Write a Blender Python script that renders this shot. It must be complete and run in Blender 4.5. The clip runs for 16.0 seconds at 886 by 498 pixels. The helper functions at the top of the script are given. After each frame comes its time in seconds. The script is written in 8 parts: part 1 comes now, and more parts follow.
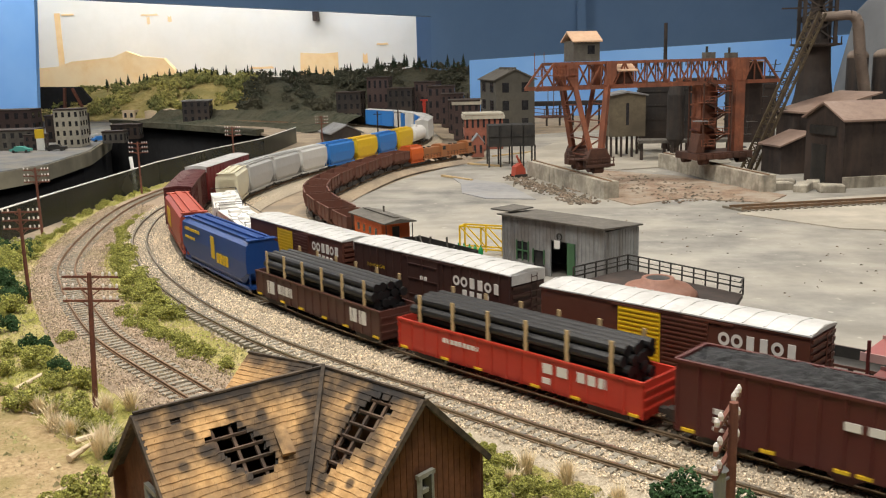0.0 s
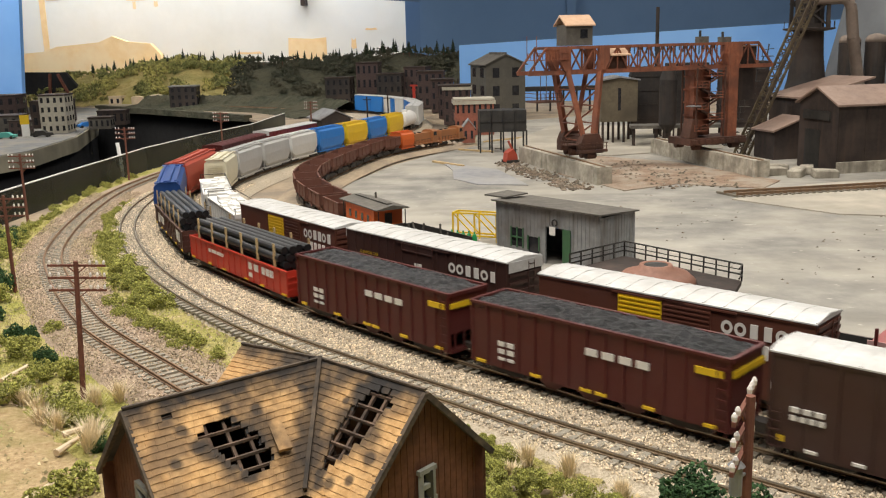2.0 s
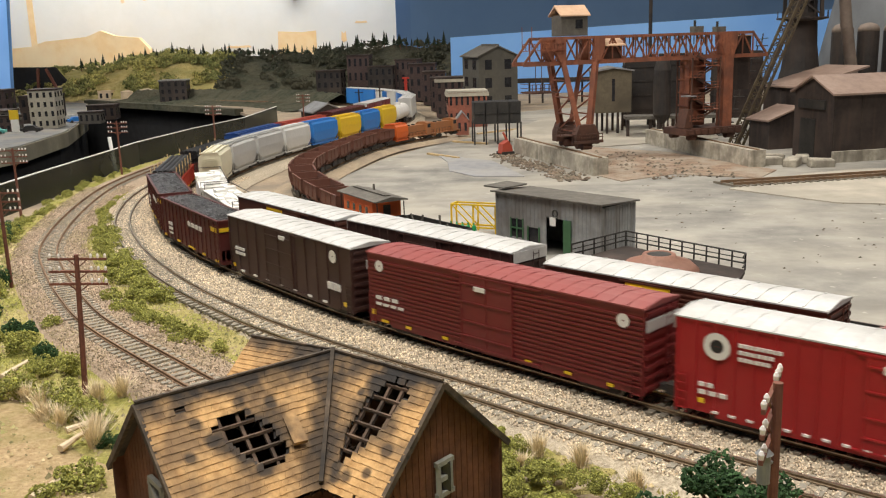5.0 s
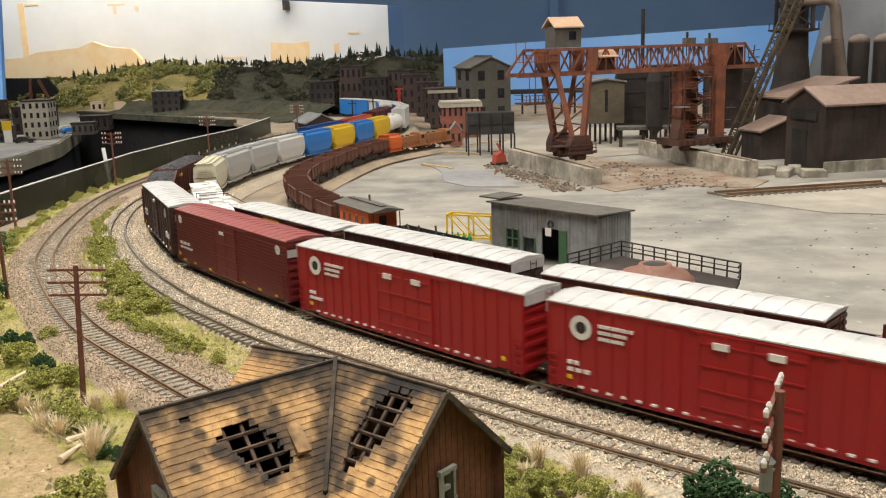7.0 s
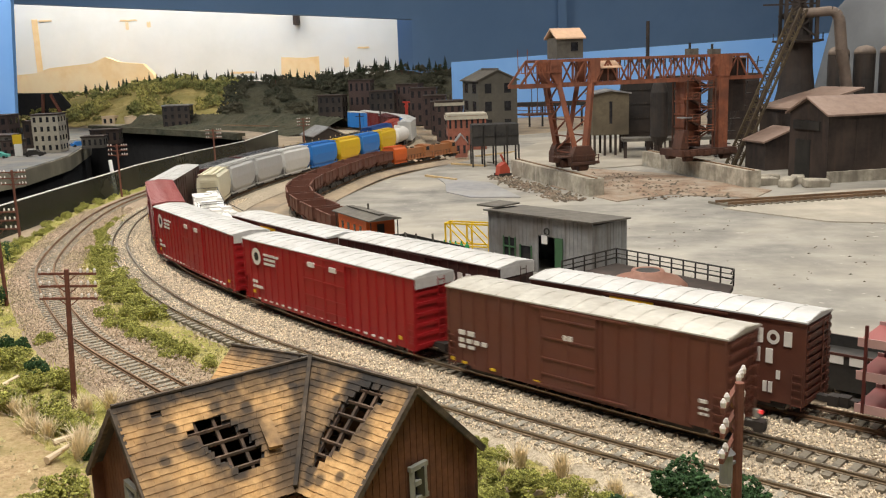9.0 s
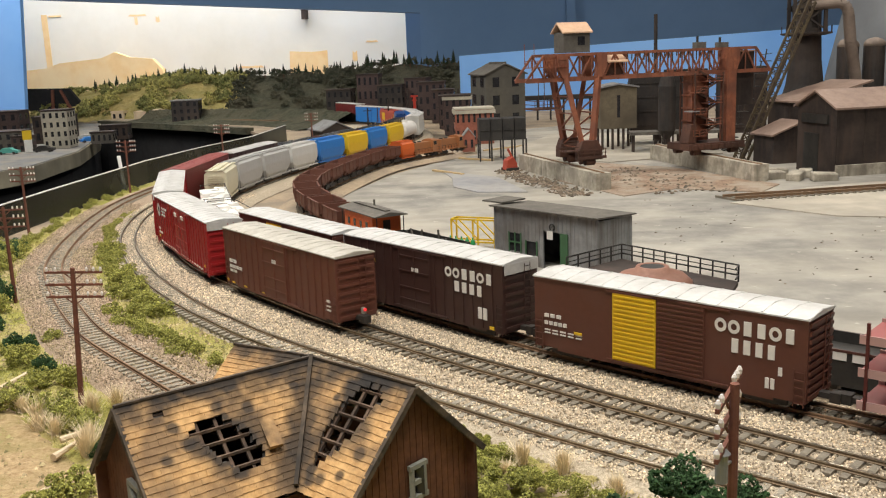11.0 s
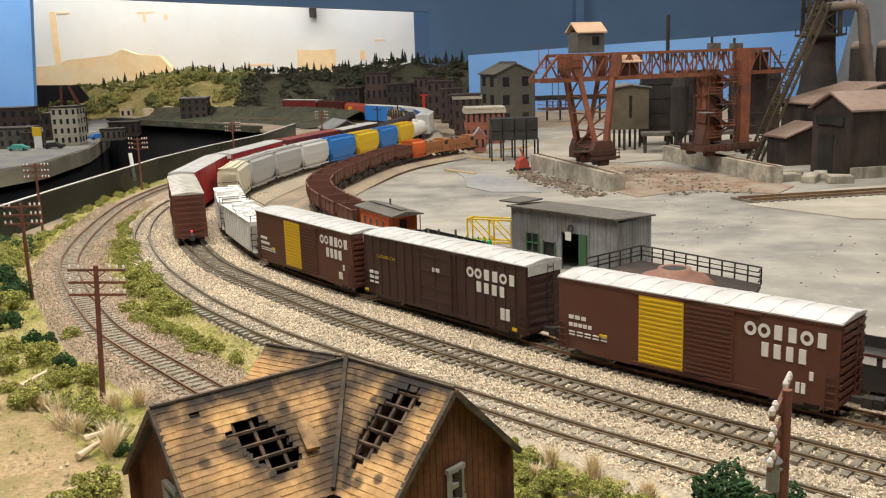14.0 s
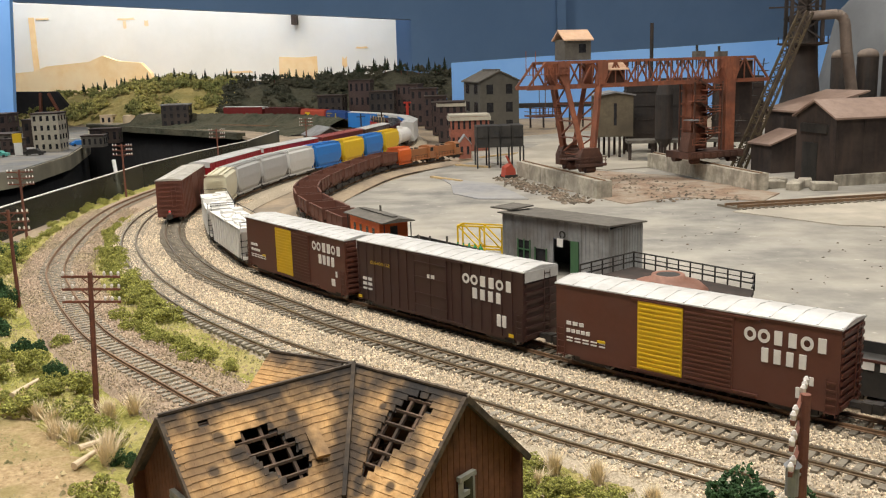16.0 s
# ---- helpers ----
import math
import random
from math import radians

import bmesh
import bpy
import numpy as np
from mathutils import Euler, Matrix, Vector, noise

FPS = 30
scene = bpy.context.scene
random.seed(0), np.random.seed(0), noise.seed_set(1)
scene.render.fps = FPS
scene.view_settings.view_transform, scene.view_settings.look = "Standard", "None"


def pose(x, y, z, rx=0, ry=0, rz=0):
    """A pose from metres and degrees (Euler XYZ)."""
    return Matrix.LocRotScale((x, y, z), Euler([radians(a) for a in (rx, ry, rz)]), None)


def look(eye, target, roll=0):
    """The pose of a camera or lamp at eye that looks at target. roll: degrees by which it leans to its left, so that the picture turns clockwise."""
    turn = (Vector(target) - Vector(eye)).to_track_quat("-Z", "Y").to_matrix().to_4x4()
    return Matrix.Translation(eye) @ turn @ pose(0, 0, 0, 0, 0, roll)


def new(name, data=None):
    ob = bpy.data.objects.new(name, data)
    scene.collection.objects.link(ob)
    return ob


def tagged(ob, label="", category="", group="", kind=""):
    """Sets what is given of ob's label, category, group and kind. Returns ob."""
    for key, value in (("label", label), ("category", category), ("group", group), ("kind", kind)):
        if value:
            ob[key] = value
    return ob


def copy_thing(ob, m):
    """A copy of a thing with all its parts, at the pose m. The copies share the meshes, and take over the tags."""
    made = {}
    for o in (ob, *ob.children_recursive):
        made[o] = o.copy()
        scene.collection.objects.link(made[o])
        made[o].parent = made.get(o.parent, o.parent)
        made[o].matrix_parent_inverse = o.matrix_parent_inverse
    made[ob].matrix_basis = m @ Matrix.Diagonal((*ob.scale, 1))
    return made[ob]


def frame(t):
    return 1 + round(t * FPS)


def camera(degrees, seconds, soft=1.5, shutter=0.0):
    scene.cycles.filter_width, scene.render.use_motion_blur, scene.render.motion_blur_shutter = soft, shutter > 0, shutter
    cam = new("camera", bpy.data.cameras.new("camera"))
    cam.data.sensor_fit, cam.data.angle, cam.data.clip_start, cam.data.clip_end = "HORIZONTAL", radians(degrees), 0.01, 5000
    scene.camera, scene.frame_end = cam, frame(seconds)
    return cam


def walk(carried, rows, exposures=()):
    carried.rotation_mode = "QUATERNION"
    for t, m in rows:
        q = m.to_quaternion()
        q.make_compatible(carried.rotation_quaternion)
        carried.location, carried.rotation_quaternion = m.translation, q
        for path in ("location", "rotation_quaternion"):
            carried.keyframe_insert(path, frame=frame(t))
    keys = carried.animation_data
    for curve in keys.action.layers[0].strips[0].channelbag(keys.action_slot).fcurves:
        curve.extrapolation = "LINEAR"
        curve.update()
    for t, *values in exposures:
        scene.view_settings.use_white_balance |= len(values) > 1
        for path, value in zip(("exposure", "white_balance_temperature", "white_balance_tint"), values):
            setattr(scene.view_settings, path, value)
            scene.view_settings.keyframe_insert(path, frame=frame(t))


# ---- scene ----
cam = camera(51.5, 16.0, soft=1.15, shutter=0.4)

PATH = [
    (0, (0.082, 0.137, 0.207), (-0.158, 2.081, -0.195), -1.5),
    (0.5, (0.079, 0.14, 0.208), (-0.152, 2.082, -0.208), -1.5),
    (1, (0.074, 0.143, 0.206), (-0.147, 2.084, -0.219), -1.6),
    (1.5, (0.075, 0.145, 0.205), (-0.14, 2.087, -0.223), -1.5),
    (2, (0.076, 0.149, 0.205), (-0.14, 2.09, -0.227), -1.5),
    (2.5, (0.079, 0.152, 0.206), (-0.134, 2.092, -0.232), -2.2),
    (3, (0.08, 0.151, 0.203), (-0.127, 2.092, -0.234), -2.4),
    (3.5, (0.072, 0.154, 0.197), (-0.134, 2.093, -0.248), -2.2),
    (4, (0.07, 0.155, 0.2), (-0.133, 2.094, -0.247), -1.9),
    (6.5, (0.061, 0.149, 0.203), (-0.122, 2.092, -0.233), -1.9),
    (7, (0.063, 0.15, 0.203), (-0.115, 2.097, -0.222), -1.8),
    (7.5, (0.068, 0.149, 0.203), (-0.115, 2.098, -0.206), -1.9),
    (8, (0.072, 0.147, 0.202), (-0.122, 2.097, -0.199), -2.0),
    (8.5, (0.078, 0.145, 0.199), (-0.126, 2.095, -0.194), -2.1),
    (9, (0.078, 0.147, 0.197), (-0.126, 2.097, -0.196), -2.0),
    (11.3, (0.084, 0.146, 0.2), (-0.144, 2.09, -0.211), -2.3),
    (11.5, (0.085, 0.15, 0.199), (-0.144, 2.093, -0.215), -2.3),
    (12, (0.084, 0.153, 0.197), (-0.144, 2.095, -0.223), -2.3),
    (12.5, (0.083, 0.15, 0.199), (-0.145, 2.093, -0.217), -2.2),
    (13, (0.082, 0.147, 0.199), (-0.147, 2.092, -0.208), -2.2),
    (13.5, (0.08, 0.148, 0.202), (-0.152, 2.093, -0.203), -2.2),
    (14, (0.069, 0.149, 0.2), (-0.165, 2.093, -0.208), -1.9),
    (14.5, (0.065, 0.149, 0.201), (-0.167, 2.094, -0.206), -1.7),
    (15, (0.062, 0.148, 0.201), (-0.159, 2.096, -0.198), -1.7),
    (15.5, (0.06, 0.148, 0.201), (-0.141, 2.099, -0.194), -1.7),
    (16, (0.058, 0.15, 0.199), (-0.133, 2.101, -0.194), -1.7),
]
walk(cam, [(t, look(eye, target, roll)) for t, eye, target, roll in PATH])

# ---- world and lamps ----
world = bpy.data.worlds.new("room_air")
scene.world = world
world.use_nodes = True
world.node_tree.nodes["Background"].inputs[0].default_value = (0.75, 0.85, 1.0, 1)
world.node_tree.nodes["Background"].inputs[1].default_value = 0.09
scene.view_settings.exposure = 0.0


def ceiling_lamp(x, y, z, sx, sy, watts, warm=(1.0, 0.94, 0.85)):
    d = bpy.data.lights.new("fluorescent_lamp", "AREA")
    d.shape, d.size, d.size_y, d.energy, d.color = "RECTANGLE", sx, sy, watts, warm
    o = new("fluorescent_lamp", d)
    o.matrix_world = pose(x, y, z)
    return o


ceiling_lamp(-0.5, 1.0, 1.45, 0.9, 0.35, 21.5)
ceiling_lamp(0.9, 1.5, 1.45, 0.9, 0.35, 10.5)
ceiling_lamp(0.1, 0.0, 1.45, 0.9, 0.35, 23.5)
ceiling_lamp(-1.75, 2.8, 1.45, 0.9, 0.35, 33)
ceiling_lamp(0.7, 2.75, 1.45, 0.9, 0.35, 14)
ceiling_lamp(-1.85, 4.8, 1.4, 3.0, 0.25, 56)


# ---- materials ----
def surf(name, c1, c2, scale=300, rough=0.7, bump=0.15, metal=0.0, c3=None, scale2=25, mix2=0.5, dist=0.001, island=0.0, wave=None):
    """Two-scale noise colour with fine relief."""
    m = bpy.data.materials.new(name)
    m.use_nodes = True
    nt = m.node_tree
    n, l = nt.nodes, nt.links
    b = n["Principled BSDF"]
    tc = n.new("ShaderNodeTexCoord")
    n1 = n.new("ShaderNodeTexNoise")
    n1.inputs["Scale"].default_value, n1.inputs["Detail"].default_value, n1.inputs["Roughness"].default_value = scale, 6, 0.65
    l.new(tc.outputs["Object"], n1.inputs["Vector"])
    r1 = n.new("ShaderNodeValToRGB")
    r1.color_ramp.elements[0].position, r1.color_ramp.elements[1].position = 0.32, 0.68
    r1.color_ramp.elements[0].color, r1.color_ramp.elements[1].color = (*c1, 1), (*c2, 1)
    l.new(n1.outputs["Fac"], r1.inputs["Fac"])
    col = r1.outputs["Color"]
    if c3 is not None:
        n2 = n.new("ShaderNodeTexNoise")
        n2.inputs["Scale"].default_value, n2.inputs["Detail"].default_value = scale2, 5
        l.new(tc.outputs["Object"], n2.inputs["Vector"])
        r2 = n.new("ShaderNodeValToRGB")
        r2.color_ramp.elements[0].position, r2.color_ramp.elements[1].position = 0.42, 0.62
        r2.color_ramp.elements[1].color = (mix2, mix2, mix2, 1)
        r2.color_ramp.elements[0].color = (0, 0, 0, 1)
        l.new(n2.outputs["Fac"], r2.inputs["Fac"])
        mx = n.new("ShaderNodeMixRGB")
        mx.inputs[2].default_value = (*c3, 1)
        l.new(r2.outputs["Color"], mx.inputs[0])
        l.new(col, mx.inputs[1])
        col = mx.outputs[0]
    if island:
        g = n.new("ShaderNodeNewGeometry")
        mp = n.new("ShaderNodeMapRange")
        mp.inputs[3].default_value, mp.inputs[4].default_value = 1 - island, 1 + island
        l.new(g.outputs["Random Per Island"], mp.inputs[0])
        hv = n.new("ShaderNodeHueSaturation")
        l.new(mp.outputs[0], hv.inputs["Value"])
        l.new(col, hv.inputs["Color"])
        col = hv.outputs[0]
    l.new(col, b.inputs["Base Color"])
    b.inputs["Roughness"].default_value, b.inputs["Metallic"].default_value = rough, metal
    if bump:
        bp = n.new("ShaderNodeBump")
        bp.inputs["Strength"].default_value, bp.inputs["Distance"].default_value = bump, dist
        l.new(n1.outputs["Fac"], bp.inputs["Height"])
        l.new(bp.outputs["Normal"], b.inputs["Normal"])
    return m


def paint(name, c, rough=0.45, dirt=0.25):
    """Model paint with slight dusting."""
    d = tuple(x * (1 - dirt) + 0.10 * dirt for x in c)
    return surf(name, tuple(x * 0.93 for x in c), tuple(min(1, x * 1.05) for x in c), 260, rough, 0.04, 0, d, 45, 0.7, 0.0003)


m_ballast = surf("ballast", (0.3, 0.25, 0.18), (0.68, 0.585, 0.45), 520, 0.95, 0.8, 0, (0.4, 0.34, 0.26), 14, 0.45, 0.0016)
m_stone = surf("ballast_stone", (0.55, 0.46, 0.34), (0.85, 0.735, 0.575), 200, 0.95, 0.1, 0, (0.46, 0.38, 0.29), 14, 0.4, 0.001, 0.6)
m_oldstone = surf("old_ballast_stone", (0.36, 0.27, 0.2), (0.62, 0.5, 0.38), 200, 0.95, 0.1, 0, (0.3, 0.27, 0.14), 16, 0.45, 0.001, 0.55)
m_oldballast = surf("old_ballast", (0.26, 0.19, 0.13), (0.54, 0.42, 0.31), 480, 0.95, 0.8, 0, (0.3, 0.23, 0.17), 18, 0.6, 0.0016)
m_dirt = surf("dirt", (0.3, 0.2, 0.1), (0.56, 0.42, 0.24), 330, 0.95, 0.9, 0, (0.26, 0.22, 0.08), 34, 0.7, 0.002)
m_tan = surf("tan_earth", (0.34, 0.26, 0.18), (0.46, 0.37, 0.26), 180, 0.95, 0.3, 0, (0.2, 0.17, 0.14), 12, 0.7)
m_grass = surf("grass_mat", (0.19, 0.2, 0.035), (0.5, 0.46, 0.12), 420, 0.95, 1.0, 0, (0.58, 0.47, 0.22), 26, 0.6, 0.003)
m_blade = surf("grass_blade", (0.28, 0.29, 0.06), (0.54, 0.51, 0.15), 60, 0.9, 0.0, 0, (0.6, 0.5, 0.23), 26, 0.5, 0.001, 0.4)
m_bush = surf("bush_foam", (0.18, 0.2, 0.035), (0.6, 0.56, 0.165), 160, 0.95, 0.3, 0, (0.15, 0.2, 0.045), 50, 0.5, 0.001, 0.55)
m_bush2 = surf("dark_bush_foam", (0.018, 0.05, 0.016), (0.06, 0.13, 0.04), 300, 0.95, 0.4, 0, (0.03, 0.075, 0.03), 40, 0.6, 0.001, 0.4)
m_straw = surf("straw", (0.7, 0.58, 0.38), (0.86, 0.74, 0.53), 300, 0.9, 0.0, 0, None, 20, 0.5, 0.001, 0.1)
m_yard = surf("yard_concrete", (0.17, 0.165, 0.152), (0.38, 0.36, 0.32), 16, 0.8, 0.08, 0, (0.45, 0.415, 0.35), 5.5, 0.6, 0.0006)
m_yardpale = surf("pale_concrete", (0.4, 0.365, 0.3), (0.54, 0.49, 0.41), 30, 0.85, 0.06, 0, (0.3, 0.275, 0.23), 6, 0.7, 0.0006)
m_patch = surf("grey_patch", (0.26, 0.26, 0.27), (0.34, 0.34, 0.35), 60, 0.8, 0.05, 0, (0.4, 0.38, 0.34), 12, 0.5)
m_tie = surf("tie_wood", (0.17, 0.15, 0.12), (0.32, 0.29, 0.235), 500, 0.9, 0.3, 0, (0.34, 0.31, 0.25), 60, 0.6)
m_tiedark = surf("dark_tie", (0.1, 0.085, 0.065), (0.23, 0.2, 0.155), 500, 0.85, 0.3, 0, (0.26, 0.23, 0.18), 90, 0.6)
m_rail = surf("rail_side", (0.17, 0.12, 0.07), (0.26, 0.19, 0.12), 700, 0.6, 0.1, 0.4, (0.12, 0.09, 0.06), 30, 0.6)
m_rust = surf("rusty_rail", (0.2, 0.12, 0.07), (0.3, 0.19, 0.11), 700, 0.75, 0.1, 0.1, (0.13, 0.08, 0.05), 30, 0.6)
m_railtop = surf("rail_head", (0.45, 0.4, 0.32), (0.6, 0.55, 0.46), 400, 0.3, 0.02, 0.9, (0.3, 0.24, 0.18), 30, 0.4)
m_conc = surf("weathered_concrete", (0.34, 0.31, 0.25), (0.58, 0.53, 0.44), 120, 0.9, 0.3, 0, (0.2, 0.175, 0.14), 36, 0.6)
m_rubble = surf("rubble", (0.1, 0.085, 0.065), (0.3, 0.25, 0.19), 200, 0.95, 0.6, 0, (0.2, 0.13, 0.09), 25, 0.5, 0.002, 0.5)
m_redearth = surf("red_earth", (0.2, 0.13, 0.09), (0.38, 0.27, 0.19), 110, 0.95, 0.9, 0, (0.42, 0.37, 0.3), 22, 0.7, 0.003)
m_crane = surf("crane_oxide", (0.22, 0.068, 0.035), (0.35, 0.125, 0.065), 160, 0.7, 0.1, 0, (0.15, 0.06, 0.04), 40, 0.75)
m_cranedk = surf("crane_dark_oxide", (0.07, 0.03, 0.02), (0.13, 0.055, 0.034), 160, 0.75, 0.1, 0, (0.05, 0.027, 0.02), 40, 0.7)
m_peach = surf("tan_roofing", (0.62, 0.4, 0.26), (0.72, 0.48, 0.32), 160, 0.85, 0.1, 0, (0.5, 0.34, 0.24), 30, 0.5)
m_greywood = surf("grey_boards", (0.095, 0.087, 0.075), (0.16, 0.147, 0.127), 140, 0.85, 0.2, 0, (0.075, 0.068, 0.06), 30, 0.6)
m_corr = surf("corrugated_grey", (0.25, 0.26, 0.27), (0.36, 0.37, 0.38), 110, 0.55, 0.1, 0.3, (0.2, 0.18, 0.17), 26, 0.7)
m_black = surf("black_paint", (0.012, 0.012, 0.012), (0.03, 0.028, 0.026), 200, 0.6, 0.1, 0, (0.05, 0.045, 0.04), 40, 0.5)
m_soot = surf("soot_brown", (0.02, 0.014, 0.012), (0.04, 0.028, 0.024), 90, 0.8, 0.1, 0, (0.08, 0.056, 0.045), 18, 0.6)
m_sootroof = surf("brown_roofing", (0.24, 0.16, 0.125), (0.34, 0.24, 0.19), 70, 0.6, 0.1, 0, (0.18, 0.12, 0.1), 14, 0.6)
m_stack = surf("furnace_steel", (0.02, 0.017, 0.016), (0.038, 0.033, 0.031), 60, 0.7, 0.08, 0.2, (0.075, 0.055, 0.045), 12, 0.6)
m_pipe = surf("rusty_pipe", (0.19, 0.15, 0.125), (0.28, 0.22, 0.18), 60, 0.7, 0.1, 0.1, (0.13, 0.095, 0.075), 14, 0.6)
m_brick = surf("brick_red", (0.26, 0.09, 0.06), (0.36, 0.13, 0.09), 200, 0.9, 0.2, 0, (0.16, 0.07, 0.05), 30, 0.5)
m_dkbrick = surf("dark_brick", (0.05, 0.034, 0.033), (0.095, 0.062, 0.057), 200, 0.9, 0.2, 0, (0.06, 0.04, 0.04), 30, 0.5)
m_cream = surf("cream_stucco", (0.42, 0.39, 0.32), (0.54, 0.5, 0.41), 120, 0.9, 0.1, 0, (0.3, 0.28, 0.24), 20, 0.5)
m_glassdk = surf("dark_window", (0.015, 0.015, 0.018), (0.04, 0.04, 0.045), 90, 0.15, 0.0, 0, None)
m_white = paint("white_paint", (0.8, 0.79, 0.76), 0.5, 0.12)
m_roofwhite = surf("white_roof", (0.54, 0.54, 0.535), (0.65, 0.65, 0.64), 220, 0.45, 0.04, 0, (0.42, 0.41, 0.39), 40, 0.5)
m_roofgrey = surf("galvanised_roof", (0.52, 0.5, 0.45), (0.66, 0.64, 0.58), 220, 0.45, 0.05, 0.2, (0.42, 0.39, 0.34), 40, 0.6)
m_cb = paint("boxcar_brown", (0.115, 0.04, 0.026), 0.5, 0.1)
m_cbdark = paint("boxcar_dark_brown", (0.055, 0.024, 0.02), 0.5, 0.1)
m_mineral = paint("boxcar_mineral_red", (0.15, 0.05, 0.032), 0.55, 0.12)
m_red = paint("boxcar_red", (0.36, 0.014, 0.018), 0.45, 0.05)
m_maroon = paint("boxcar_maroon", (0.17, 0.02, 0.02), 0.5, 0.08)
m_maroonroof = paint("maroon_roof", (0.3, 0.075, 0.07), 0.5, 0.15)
m_hopper = paint("hopper_oxide", (0.09, 0.016, 0.014), 0.5, 0.08)
m_gonred = paint("gondola_red", (0.5, 0.04, 0.022), 0.45, 0.08)
m_gonbrown = paint("gondola_brown", (0.085, 0.032, 0.024), 0.5, 0.12)
m_blue = paint("hopper_blue", (0.014, 0.06, 0.24), 0.4, 0.06)
m_brblue = paint("bright_blue", (0.03, 0.2, 0.6), 0.4, 0.06)
m_yellow = paint("yellow_paint", (0.75, 0.5, 0.02), 0.45, 0.05)
m_orange = paint("caboose_orange", (0.62, 0.12, 0.02), 0.5, 0.12)
m_redorange = paint("hopper_orange_red", (0.42, 0.07, 0.04), 0.5, 0.1)
m_ltgrey = paint("hopper_grey", (0.46, 0.46, 0.45), 0.5, 0.1)
m_ltgrey2 = paint("hopper_pale_grey", (0.62, 0.62, 0.6), 0.5, 0.1)
m_hcream = paint("hopper_cream", (0.7, 0.66, 0.5), 0.5, 0.1)
m_ore = paint("ore_car_rust", (0.15, 0.06, 0.04), 0.7, 0.2)
m_loco = paint("loco_orange_brown", (0.36, 0.15, 0.06), 0.5, 0.2)
m_rackpale = paint("worn_pink_paint", (0.5, 0.31, 0.29), 0.55, 0.2)
m_green = paint("green_paint", (0.02, 0.3, 0.09), 0.45, 0.05)
m_dkgreen = paint("door_green", (0.05, 0.13, 0.06), 0.6, 0.2)
m_steel = surf("wheel_steel", (0.12, 0.11, 0.1), (0.25, 0.23, 0.21), 400, 0.45, 0.05, 0.6, (0.06, 0.05, 0.05), 60, 0.5)
m_truck = surf("truck_black", (0.02, 0.018, 0.017), (0.045, 0.04, 0.036), 400, 0.7, 0.1, 0, (0.08, 0.06, 0.05), 60, 0.4)
# the coal's third colour paints blue-grey highlights onto its lumps
m_coal = surf("coal", (0.004, 0.004, 0.005), (0.024, 0.025, 0.028), 700, 0.38, 1.0, 0, (0.05, 0.052, 0.058), 260, 0.6, 0.002)
m_pipeblk = surf("black_pipe", (0.007, 0.007, 0.008), (0.016, 0.016, 0.018), 200, 0.5, 0.05, 0, (0.028, 0.028, 0.03), 40, 0.4)
m_stake = surf("pale_wood", (0.5, 0.36, 0.18), (0.64, 0.48, 0.27), 300, 0.8, 0.1, 0, (0.4, 0.28, 0.14), 60, 0.5)
m_decal = paint("white_decal", (0.78, 0.76, 0.72), 0.5, 0.05)
m_pole = surf("pole_brown", (0.14, 0.05, 0.032), (0.22, 0.085, 0.055), 300, 0.8, 0.2, 0, (0.1, 0.04, 0.03), 60, 0.5)
m_insul = paint("white_insulator", (0.85, 0.8, 0.76), 0.3, 0.02)
m_shingle = surf("cedar_shingle", (0.46, 0.26, 0.1), (0.72, 0.45, 0.2), 260, 0.9, 0.25, 0, (0.1, 0.07, 0.05), 62, 0.7, 0.0006, 0.1)
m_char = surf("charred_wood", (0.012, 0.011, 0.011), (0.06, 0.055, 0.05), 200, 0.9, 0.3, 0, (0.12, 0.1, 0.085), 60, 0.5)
m_ridge = surf("scorched_board", (0.045, 0.036, 0.03), (0.17, 0.125, 0.085), 220, 0.9, 0.3, 0, (0.025, 0.022, 0.02), 70, 0.7)
m_rafter = surf("sooty_rafter", (0.07, 0.045, 0.032), (0.2, 0.13, 0.09), 300, 0.9, 0.2, 0, (0.03, 0.025, 0.022), 90, 0.6)
m_hut = surf("warm_plaster", (0.7, 0.56, 0.38), (0.82, 0.68, 0.5), 40, 0.9, 0.1, 0, (0.5, 0.4, 0.28), 12, 0.5)
m_fascia = surf("olive_tan_fascia", (0.27, 0.245, 0.17), (0.42, 0.38, 0.28), 16, 0.85, 0.1, 0, (0.15, 0.14, 0.11), 5, 0.6)
m_siding = surf("barn_siding", (0.12, 0.045, 0.022), (0.21, 0.085, 0.042), 260, 0.85, 0.2, 0, (0.06, 0.028, 0.018), 40, 0.6)
m_trimgrey = surf("grey_trim", (0.24, 0.25, 0.22), (0.36, 0.36, 0.32), 300, 0.8, 0.1, 0, None)
m_wallblue = surf("blue_wall_paint", (0.115, 0.21, 0.38), (0.14, 0.245, 0.43), 4, 0.8, 0.03, 0, (0.1, 0.19, 0.35), 1.3, 0.6)
m_skyblue = surf("sky_blue_board", (0.17, 0.4, 0.88), (0.21, 0.46, 0.93), 3, 0.7, 0.02, 0, (0.27, 0.52, 0.94), 1.5, 0.5)
m_wallwhite = surf("white_wall_paint", (0.8, 0.77, 0.68), (0.87, 0.84, 0.76), 5, 0.85, 0.03, 0, (0.76, 0.76, 0.73), 1.5, 0.6)
m_tanboard = surf("tan_plaster", (0.86, 0.58, 0.28), (0.95, 0.7, 0.38), 14, 0.85, 0.1, 0, (0.92, 0.76, 0.5), 5, 0.6)
m_street = surf("town_street", (0.11, 0.115, 0.12), (0.19, 0.19, 0.19), 40, 0.85, 0.1, 0, (0.26, 0.23, 0.18), 12, 0.6)
